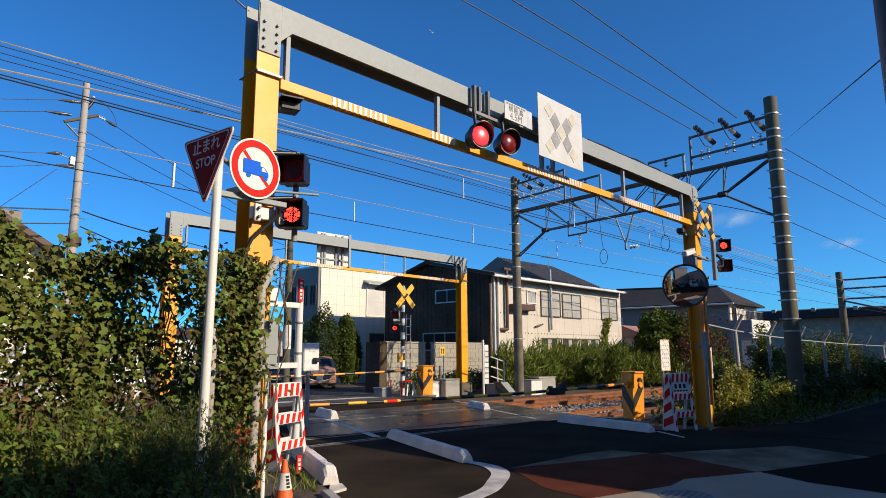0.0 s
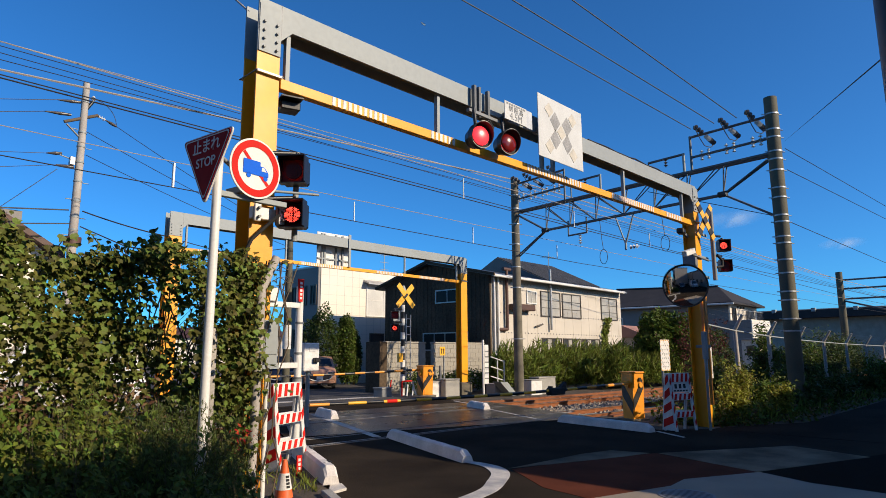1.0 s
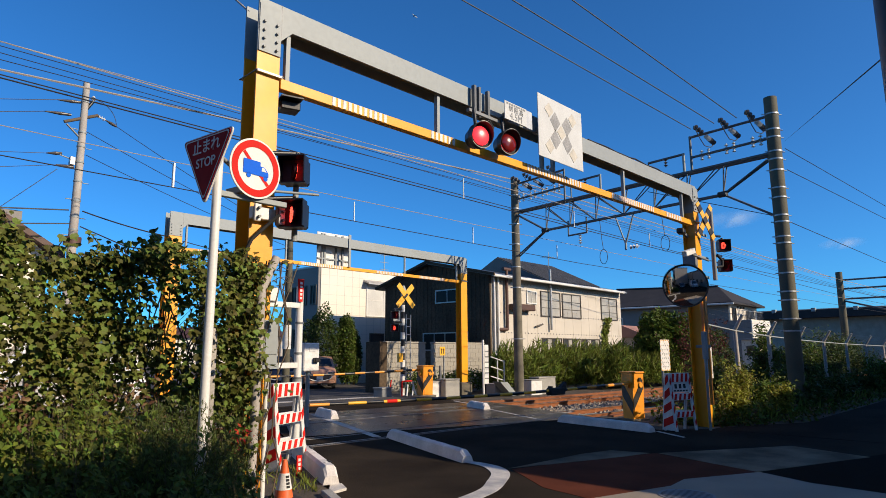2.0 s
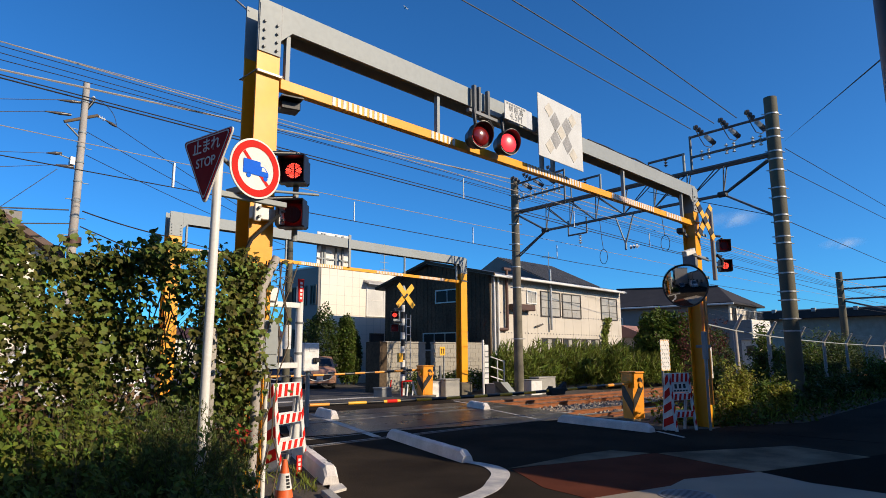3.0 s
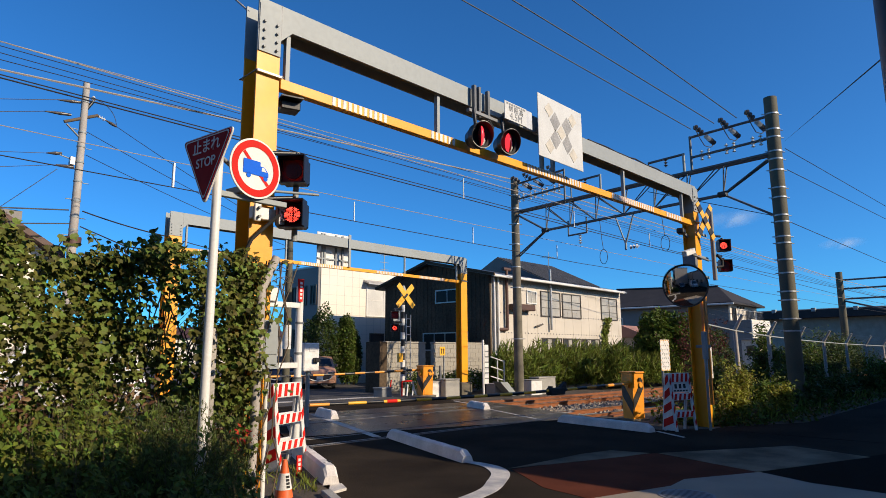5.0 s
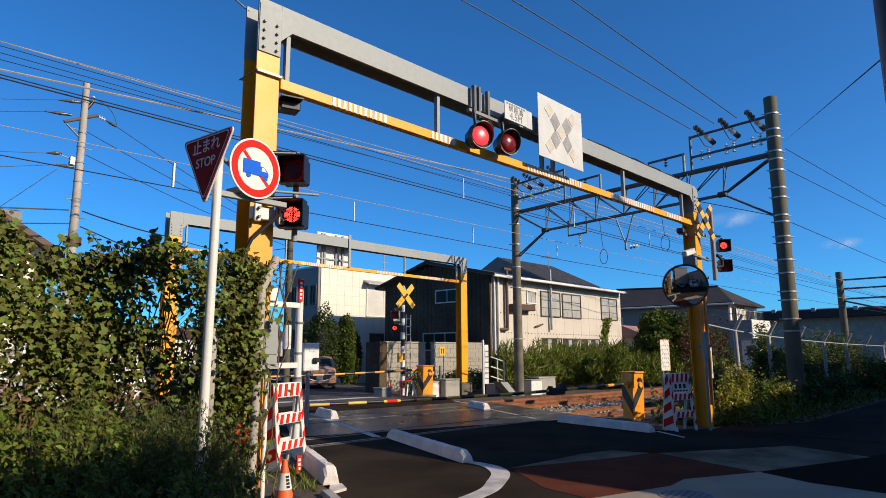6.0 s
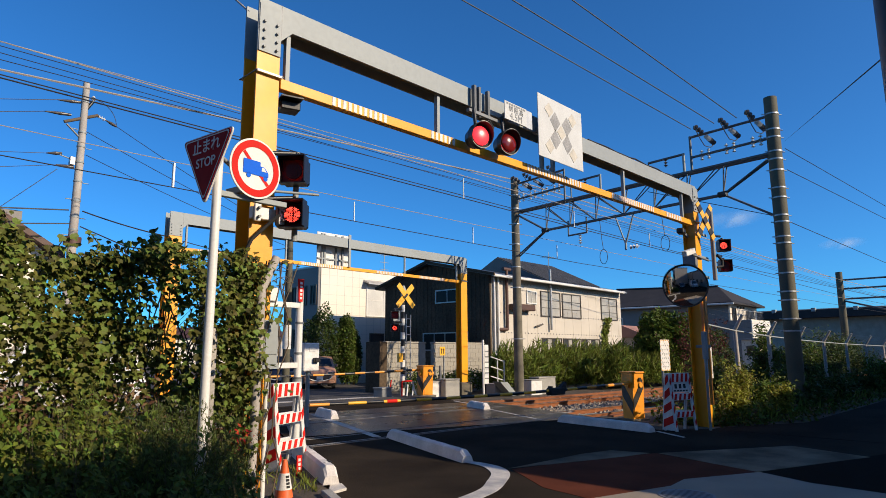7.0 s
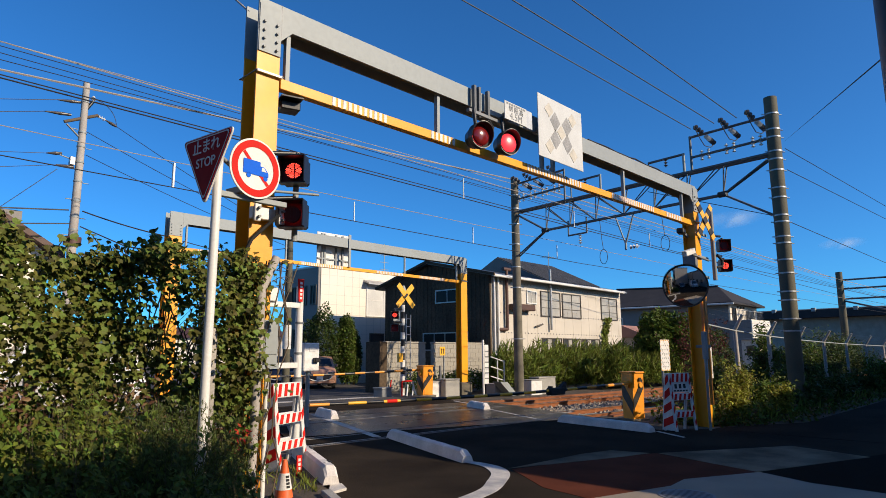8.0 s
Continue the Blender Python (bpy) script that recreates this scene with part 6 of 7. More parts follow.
# ---------------------------------------------------------------- shrubs and grass beyond
for i, (cx, cy, rx_, rz_) in enumerate(((23.6, 18.0, 1.5, 0.95), (25.6, 17.9, 1.6, 1.05), (27.8, 17.8, 1.6, 1.15), (30.0, 17.6, 1.7, 1.2), (32.3, 17.4, 1.7, 1.15), (34.6, 17.2, 1.8, 1.2), (37.0, 17.0, 1.8, 1.2), (39.5, 16.4, 1.9, 1.2), (29.2, 15.9, 1.5, 1.0), (31.6, 15.3, 1.6, 1.0), (34.2, 14.9, 1.7, 1.05), (36.8, 14.4, 1.8, 1.05))):
    th = thing("grass_bank", "clump of tall green grass beside the tracks", "grass", Matrix.Translation((cx, cy, 0)), "tall grass along the line")
    n = 3600
    p = blob_points(n, (0, 0, 0.75), (rx_, 0.9, rz_), 40 + i, 0.25)
    p = p[p[:, 2] > 0.0]
    leaf_part("grass", leaves("grass", p, rnd(len(p), 0.25, 0.6), LEAF_BLADE * np.array((1.1, 0.8, 1.4)), BLADE_F, "bankgrass", (0.1, -0.9, 0.4), 0.7, (0, -0.35, 0.7)), th)
shrub("shrub", "round dense green tree beyond the tracks", (33.0, 14.95, 2.40), (1.5, 1.5, 1.35), 9000, 0.16, "weed", 61, LEAF_LOBED, LOBED_F)
shrub("shrub", "dark green shrub beyond the fence", (36.5, 14.0, 1.3), (2.4, 1.5, 1.5), 5000, 0.24, "bush", 62)
shrub("shrub", "reddish leafed shrub by the fence", (22.0, 8.6, 1.35), (1.3, 0.7, 1.5), 3000, 0.09, "redleaf", 63)
# garden trees before the white building
for i, (cx, cy, rx_, hz, m_) in enumerate(((19.75, 27.5, 0.95, 1.98, "bush"), (21.1, 27.1, 0.50, 1.88, "weed"), (22.05, 27.6, 0.40, 1.40, "bush"))):
    th = thing("garden_tree", "dense dark green clipped garden tree", "tree", Matrix.Translation((cx, cy, 0)))
    part("trunk", tube((0, 0, -0.1), (0, 0, hz), 0.07, 0.03, 8), "stem", th)
    bm = bmesh.new()
    for j in range(8):
        a = j * 0.8
        add_tube(bm, (0, 0, 0.4 + 0.15 * j), (0.6 * rx_ * math.cos(a), 0.6 * rx_ * math.sin(a), 0.8 + 0.22 * j), 0.025, 0.008, 6)
    part("limbs", bm, "stem", th)
    p = blob_points(6500, (0, 0, hz), (rx_, rx_, hz * 0.98), 70 + i, 0.18)
    leaf_part("crown", leaves("crown", p[p[:, 2] > 0.1], rnd((p[:, 2] > 0.1).sum(), 0.11, 0.19), LEAF_OVAL, OVAL_F, m_, (0.1, -0.6, 0.5), 0.9), th)
# bushes under the right-hand fence, each a handful of uneven sprays
# low undergrowth on the verge, from the shrubs to the street
ug = thing("undergrowth", "low tangled weeds and leaf litter on the verge", "weeds", Matrix(), kind="stuff")
n = 9000
x = 14.3 + 30 * rng.random(n) ** 1.6
front = 5.45 - 1.15 * np.clip((x - 14.0) / 2.8, 0, 1) - 0.015 * (x - 16.7).clip(0) + 0.12 * np.sin(4 * x) + 0.08 * np.sin(9 * x + 1)
y = front + (6.9 - front) * rng.random(n) ** 1.2
z = 0.02 + rng.random(n) ** 2 * (0.16 + 0.30 * np.clip((y - front) / 0.9, 0, 1)) * (1 + 0.6 * np.sin(2.3 * x) * np.sin(3 * y))
pos = np.stack([x, y, z], 1)
dry = rng.random(n) < 0.22
leaf_part("low_leaves", leaves("low_leaves", pos[~dry], rnd((~dry).sum(), 0.06, 0.17), LEAF_OVAL, OVAL_F, "weed", (0, -0.4, 0.8), 0.9), ug)
leaf_part("dry_leaves", leaves("dry_leaves", pos[dry], rnd(dry.sum(), 0.05, 0.13), LEAF_OVAL, OVAL_F, "dryleaf", (0, -0.3, 0.9), 0.7), ug)
m_ = 1400
xb = 14.4 + 28 * rng.random(m_) ** 1.4
yb = 5.6 - 1.1 * np.clip((xb - 14.0) / 2.8, 0, 1) + 1.3 * rng.random(m_)
leaf_part("grass_blades", leaves("grass_blades", np.stack([xb, yb, np.zeros(m_)], 1), rnd(m_, 0.18, 0.5), LEAF_BLADE, BLADE_F, "grassy", (0.1, -0.8, 0.2), 0.6, (0, 0, 1)), ug)
spray_bush("bright leafy green shrub beside the gate post", 15.65, 5.45, 0.75, 1.35, 18, 0.10, "sunnyshrub", 90)
spray_bush("low green shrub spilling over the kerb", 17.4, 4.90, 0.50, 0.85, 9, 0.10, "sunnyshrub", 91)
spray_bush("leafy green shrub at the foot of the fence", 18.6, 5.7, 0.9, 1.15, 12, 0.11, "weed", 92)
for i, (cx, cy, w_, h_, m_) in enumerate(((21.4, 5.9, 0.9, 1.3, "bush"), (20.6, 5.0, 0.9, 0.7, "bush"), (24.2, 5.2, 1.1, 0.8, "bush"), (27.0, 5.0, 1.2, 0.85, "bush"), (30.0, 4.9, 1.2, 1.5, "weed"), (34.0, 5.0, 1.6, 1.0, "bush"), (39.0, 5.2, 1.8, 1.4, "bush"))):
    spray_bush("leafy green shrub at the foot of the fence", cx, cy, w_, h_, 12, 0.14, m_, 93 + i, 260)
spray_bush("overgrown green climber on the fence", 23.6, 7.0, 0.9, 2.7, 16, 0.13, "weed", 120, 260)
for i, (cx, cy, w_, h_, m_) in enumerate(((20.6, 7.9, 1.1, 1.5, "grassy"), (26.8, 8.2, 1.4, 1.7, "bush"), (30.5, 8.3, 1.5, 2.1, "bush"), (34.0, 8.4, 1.6, 2.2, "weed"), (38.0, 8.6, 1.7, 2.3, "bush"), (43.0, 9.0, 2.0, 2.9, "bush"), (48.0, 9.2, 2.2, 2.9, "bush"))):
    spray_bush("tall leafy thicket behind the fence", cx, cy, w_, h_, 14, 0.17, m_, 130 + i, 300)
for i, (cx, cy, cz, rx_, rz_) in enumerate(((19.4, 19.7, 0.35, 0.9, 0.5), (22.2, 19.2, 0.35, 1.0, 0.5), (23.6, 18.8, 0.45, 0.9, 0.6), (21.0, 19.6, 0.3, 0.8, 0.45))):
    shrub("shrub", "low weedy shrub at the foot of the block wall", (cx, cy, cz), (rx_, 0.4, rz_), 1300, 0.12, "weed", 140 + i)
# creeper up the cream wall
cr = thing("creeper", "narrow green creeper up the cream wall", "creeper", Matrix())
n = 900
z = rnd(n, 0.2, 3.75)
leaf_part("leaves", leaves("leaves", np.stack([35.9 + rng.normal(0, 0.16, n) + 0.25 * np.sin(2 * z), np.full(n, 19.86), z], 1), rnd(n, 0.10, 0.2), LEAF_LOBED, LOBED_F, "grassy", (0, -1, 0.4), 0.5), cr)
bm = bmesh.new()
add_path(bm, [(35.9 + 0.25 * math.sin(2 * q), 19.93, q) for q in (0.0, 0.8, 1.6, 2.4, 3.2, 3.6)], 0.02, 6)
part("stem_tangle", bm, "stem", cr)

# ---------------------------------------------------------------- fence along the line
rf = thing("line_fence", "concrete posted mesh fence with angled tops", "fence", Matrix())
def fence_spot(i):
    """Foot and bend height of post i; the line drops gently along the track."""
    return 19.27 + 2.9 * i + 0.15 * i * i, 6.55, 1.90 + 0.37 * math.exp(-0.35 * i)


lean = random.Random(23)
for i in range(-1, 9):
    x, y, zb = fence_spot(i)
    dx, dy = lean.uniform(-0.05, 0.05), lean.uniform(-0.04, 0.04)
    ps = part("post", tube((x + dx, y + dy, -0.2), (x, y, zb), 0.068, 0.058, 10), "pole_light", rf, "pale concrete fence post")
    bm = bmesh.new()
    add_tube(bm, (x, y, zb - 0.03), (x - 0.02, y - 0.26, zb + 0.40), 0.058, 0.046, 10)
    part("angled_top", bm, "pole_light", ps)
    if i < 8:
        x2, y2, zc = fence_spot(i + 1)
        part("rail", tube((x, y - 0.03, zb - 0.06), (x2, y2 - 0.03, zc - 0.06), 0.022, 0.022, 8), "galv", rf, "pale top rail")
        for j in range(3):
            part("barbed_wire", tube((x, y - 0.06 - 0.08 * j, zb + 0.1 + 0.12 * j), (x2, y2 - 0.06 - 0.08 * j, zc + 0.1 + 0.12 * j), 0.004, 0.004, 4), "wire", rf)
bm = bmesh.new()
for i in range(100):
    x = 15.6 + i * 0.29
    for s_ in (-1, 1):
        add_tube(bm, (x, 6.53, 0.05), (x + s_ * 1.8, 6.53, 1.9), 0.002, 0.002, 3, False)
tagged(part("wire_mesh", bm, "wire", rf), kind="stuff")
# poles
dp = thing("utility_pole", "dark utility pole close to the street corner", "utility pole", Matrix.Translation((2.01, 0.1655, 0)))
part("shaft", tube((0, 0, -0.2), (0, 0, 4.5), 0.0775, 0.0755, 24), "black", dp)
for z in (1.0, 1.3):
    part("band", tube((0, 0, z), (0, 0, z + 0.04), 0.082, 0.082, 24), "galv_dark", dp)

up = thing("utility_pole", "weathered concrete utility pole with wires and arms", "utility pole", Matrix.Translation((5.88, 20.87, 0)))
part("shaft", tube((0, 0, -0.2), (0, 0, 10.0), 0.155, 0.095, 20), "pole_light", up)
for z in (9.35, 8.35, 7.9, 7.4, 6.8, 6.2, 5.7, 5.3):
    part("band", tube((0, 0, z), (0, 0, z + 0.05), 0.155 - 0.004 * z, 0.155 - 0.004 * z, 16), "galv", up)
part("cross_arm", tube((-0.52, 0.0, 8.60), (0.40, 0.0, 9.05), 0.05, 0.05, 8), "stem", up, "brown timber cross arm")
part("brace", tube((-0.45, 0.0, 8.55), (0.0, 0.0, 8.15), 0.03, 0.03, 6), "galv_dark", up)
part("brace", tube((0.22, 0, 9.45), (-0.02, 0.0, 9.02), 0.05, 0.05, 6), "black", up, "dark pin bracket")
for a, b, dark in (((-1.05, 0.0, 8.78), (-0.35, 0.0, 8.86), True), ((-0.75, 0.0, 9.23), (-0.12, 0.0, 9.33), True), ((0.40, 0.0, 9.03), (0.62, 0.0, 8.96), False), ((0.62, 0.0, 8.96), (0.95, 0.0, 8.84), True), ((0.22, 0.0, 9.42), (0.23, 0.0, 9.64), False), ((-0.90, 0.0, 7.52), (-0.50, 0.0, 7.60), True), ((-0.62, 0.0, 7.22), (-0.15, 0.0, 7.24), True)):
    bm = bmesh.new()
    if dark:
        m0 = Vector(a).lerp(Vector(b), 0.6)
        add_tube(bm, a, m0, 0.018, 0.055, 8)
        add_tube(bm, m0, b, 0.055, 0.04, 8)
        part("sleeve", bm, "porcelain_dark", up, "black insulating sleeve")
    else:
        insulator(bm, a, b, 3, 0.065)
        part("insulator", bm, "porcelain", up)
part("stand_off", tube((-0.55, 0, 7.55), (-0.1, 0, 7.45), 0.02, 0.02, 6), "galv", up)
part("meter_box", box(-0.28, -0.08, 7.30, -0.14, 0.08, 7.55, 0.01), "galv_light", up)
for i in range(8):
    z = 4.6 + i * 0.55
    part("step_bolt", tube((-0.3 if i % 2 else 0.14, 0, z), (-0.14 if i % 2 else 0.3, 0, z), 0.015, 0.015, 6), "galv", up)
part("transformer_collar", tube((0, 0, 4.85), (0, 0, 5.1), 0.24, 0.24, 14), "brownpipe", up, "rusty collar")

p5 = thing("utility_pole", "grey utility pole with a white wrapped band", "utility pole", Matrix.Translation((14.2, 22.05, 0)))
part("shaft", tube((0, 0, -0.2), (0, 0, 6.4), 0.16, 0.12, 18), "pole_concrete", p5)
part("wrap", tube((0, 0, 1.8), (0, 0, 2.75), 0.17, 0.165, 18), "white_plastic", p5, "white wrapped notice")

# silver mast with crossbars and banner
sm = thing("equipment_mast", "galvanised equipment mast with crossbars and red banner", "mast", Matrix.Translation((6.02, 9.0, 0)))
part("mast", tube((0, 0, -0.1), (0, 0, 2.72), 0.065, 0.06, 16), "white", sm)
for z in (2.40, 1.42):
    part("crossbar", box(-0.85, -0.05, z - 0.045, 0.04, 0.03, z + 0.045, 0.006), "white", sm)
part("head_unit", box(-0.70, -0.10, 2.44, -0.48, 0.06, 2.66, 0.01), "white", sm, "white sensor head")
bn = part("banner", prism([(-0.075, 2.46), (0.0, 2.46), (0.02, 2.84), (-0.10, 2.84)], "y", -0.085, -0.07), "red", sm, "red banner plate")
for i in range(5):
    part("writing_bar", box(-0.06, -0.09, 2.50 + i * 0.062, -0.015, -0.086, 2.54 + i * 0.062), "white", bn)
for z in (1.2, 1.6, 2.1):
    part("band", tube((0, 0, z), (0, 0, z + 0.03), 0.075, 0.075, 14), "galv_dark", sm)
part("collar", tube((0, 0, 1.08), (0, 0, 1.22), 0.075, 0.075, 14), "galv", sm)
bx = thing("equipment_box", "beige equipment box on a post beside the crossing", "equipment box", Matrix())
part("box_body", box(8.18, 12.0, 1.22, 8.60, 12.3, 1.85, 0.02), "white_plastic", bx)
part("label_plate", box(8.32, 11.993, 1.66, 8.50, 12.0, 1.76), "white", bx)
part("leg", tube((8.4, 12.15, -0.1), (8.4, 12.15, 1.22), 0.05, 0.05, 10), "galv", bx)
part("handwheel", box(8.42, 11.9, 1.42, 8.56, 12.0, 1.52, 0.01), "black", bx)

# notice with yellow rim on a pole
ns = thing("notice_sign", "white notice with yellow and black rim on a pole", "notice", Matrix.Translation((14.66, 6.62, 0)) @ rot_dir(radians(-14)) @ Matrix.Diagonal((0.74, 1, 1, 1)))
part("pole", tube((-0.1, 0.03, -0.05), (-0.1, 0.03, 1.5), 0.03, 0.03, 10), "galv", ns)
part("plate", box(-0.22, -0.012, 1.17, 0.22, 0.0, 1.90, 0.003), "carwhite", ns)
for i in range(7):
    z = 1.19 + i * 0.105
    for sx in (-0.225, 0.195):
        part("rim_mark", box(sx, -0.016, z, sx + 0.018, -0.012, z + 0.05), "barrier_yellow", ns)
for i in range(4):
    part("rim_mark", box(-0.19 + i * 0.11, -0.016, 1.872, -0.14 + i * 0.11, -0.012, 1.898), "barrier_yellow", ns)
    part("rim_mark", box(-0.19 + i * 0.11, -0.016, 1.172, -0.14 + i * 0.11, -0.012, 1.198), "barrier_yellow", ns)
for i in range(4):
    for j in range(6):
        part("writing_bar", box(-0.15 + i * 0.09, -0.015, 1.25 + j * 0.10, -0.12 + i * 0.09, -0.012, 1.28 + j * 0.10), "galv", ns)

# small furniture beyond the tracks
ys = thing("yellow_sign", "small yellow sign on a grey stake", "sign", Matrix.Translation((19.6, 18.6, 0)))
part("plate", box(-0.16, -0.01, 1.52, 0.16, 0.01, 1.88), "barrier_yellow", ys)
for x in (-0.06, 0.06):
    part("writing_bar", box(x - 0.02, -0.014, 1.59, x + 0.02, -0.01, 1.81), "black", ys)
part("stake", tube((0.12, 0.03, -0.1), (0.12, 0.03, 1.7), 0.03, 0.03, 8), "galv", ys)
part("stake", tube((-0.10, 0.03, -0.1), (-0.10, 0.03, 1.1), 0.05, 0.05, 8), "galv_dark", ys)
for x0, x1, y0, h, m_ in ((18.25, 19.0, 18.15, 0.45, "white_plastic"), (19.0, 19.85, 17.85, 0.52, "concrete"), (22.6, 23.4, 16.2, 0.42, "white_plastic"), (23.3, 24.6, 16.3, 0.5, "concrete"), (15.9, 16.4, 18.2, 0.3, "galv_dark"), (21.0, 21.5, 16.9, 0.3, "concrete")):
    tb = thing("cable_box", "concrete cable box beside the track", "cable box", Matrix())
    part("box_body", box(x0, y0, -0.2, x1, y0 + 0.5, h, 0.02), m_, tb)
    part("lid", box(x0 - 0.02, y0 - 0.02, h, x1 + 0.02, y0 + 0.52, h + 0.05, 0.01), "concrete", tb)
st = thing("steel_stand", "white tall marker board with steel handrail", "stand", Matrix())
part("board", box(20.45, 17.0, 0.35, 20.72, 17.06, 1.95, 0.01), "white_plastic", st)
for i in range(6):
    part("marking", box(20.47, 16.99, 0.55 + i * 0.22, 20.70, 17.0, 0.60 + i * 0.22), "galv_dark", st)
part("post", tube((20.42, 17.05, -0.1), (20.42, 17.05, 2.15), 0.045, 0.045, 8), "white", st)
for z in (1.25, 0.85, 0.45):
    part("handrail", tube((20.85, 17.0, z + 0.2), (21.75, 17.0, z), 0.025, 0.025, 8), "white", st)
for x in (21.3, 21.75):
    part("leg", tube((x, 17.0, -0.1), (x, 17.0, 1.3), 0.025, 0.025, 8), "white", st)
part("stair_stringer", prism([(20.7, 0.45), (21.2, 0.42), (21.9, -0.15), (21.5, -0.15)], "y", 16.4, 16.8), "galv", st, "grey steel steps")

# antenna, far rail pole with arms
an = thing("roof_antenna", "thin roof antenna on a mast", "antenna", Matrix())
part("mast", tube((33.6, 22.5, 6.0), (33.6, 22.5, 8.0), 0.02, 0.02, 6), "galv", an)
part("boom", tube((33.0, 22.5, 7.6), (34.2, 22.5, 7.7), 0.015, 0.015, 6), "galv", an)
for i in range(5):
    part("element", tube((33.1 + i * 0.25, 22.2, 7.62), (33.1 + i * 0.25, 22.8, 7.62), 0.01, 0.01, 5), "galv", an)
a2 = thing("roof_antenna", "thin roof antenna on a mast", "antenna", Matrix())
part("mast", tube((28.9, 33.0, 6.4), (28.9, 33.0, 9.2), 0.03, 0.03, 6), "galv", a2)
for i in range(4):
    part("element", tube((28.5, 33.0, 7.4 + i * 0.5), (29.3, 33.0, 7.4 + i * 0.5), 0.02, 0.02, 5), "galv", a2)
fp = thing("catenary_pole", "distant catenary pole with steel gantry arms", "railway pole", Matrix.Translation((58.0, 11.4, 0)))
part("shaft", tube((0, 0, -0.2), (0, 0, 7.85), 0.30, 0.24, 16), "pole_concrete", fp)
for a, b in (((0, 0, 7.2), (0, -4.2, 7.2)), ((0, 0, 6.5), (0, -4.2, 6.5)), ((0, -4.2, 7.2), (0, -4.2, 5.6)), ((0, 0, 5.7), (0, -9, 5.7)), ((0, 0, 5.6), (0, -3.0, 4.7)), ((0, -5.2, 7.0), (0, -9, 7.0)), ((0, -5.2, 7.0), (0, -5.2, 5.7))):
    part("arm", tube(a, b, 0.07, 0.07, 6), "truss", fp)

# back of the lit board on the far gate
fb = thing("square_sign", "back of a pale square board on the far gate", "road sign", Matrix.Translation((13.9, 18.75, 0)))
part("plate", box(-0.70, 0.0, 4.72, 0.72, 0.02, 6.0), "white_plastic", fb)
for x in (-0.5, -0.38, 0.12, 0.42):
    part("strap", box(x - 0.035, -0.06, 4.75, x + 0.035, 0.0, 5.95), "galv_dark" if x > 0 else "galv", fb)
part("strap", box(0.36, -0.50, 4.75, 0.46, -0.455, 5.95), "galv", fb)
for z in (5.0, 5.85):
    part("rail", box(-0.7, -0.05, z, 0.72, 0.0, z + 0.05), "galv", fb)

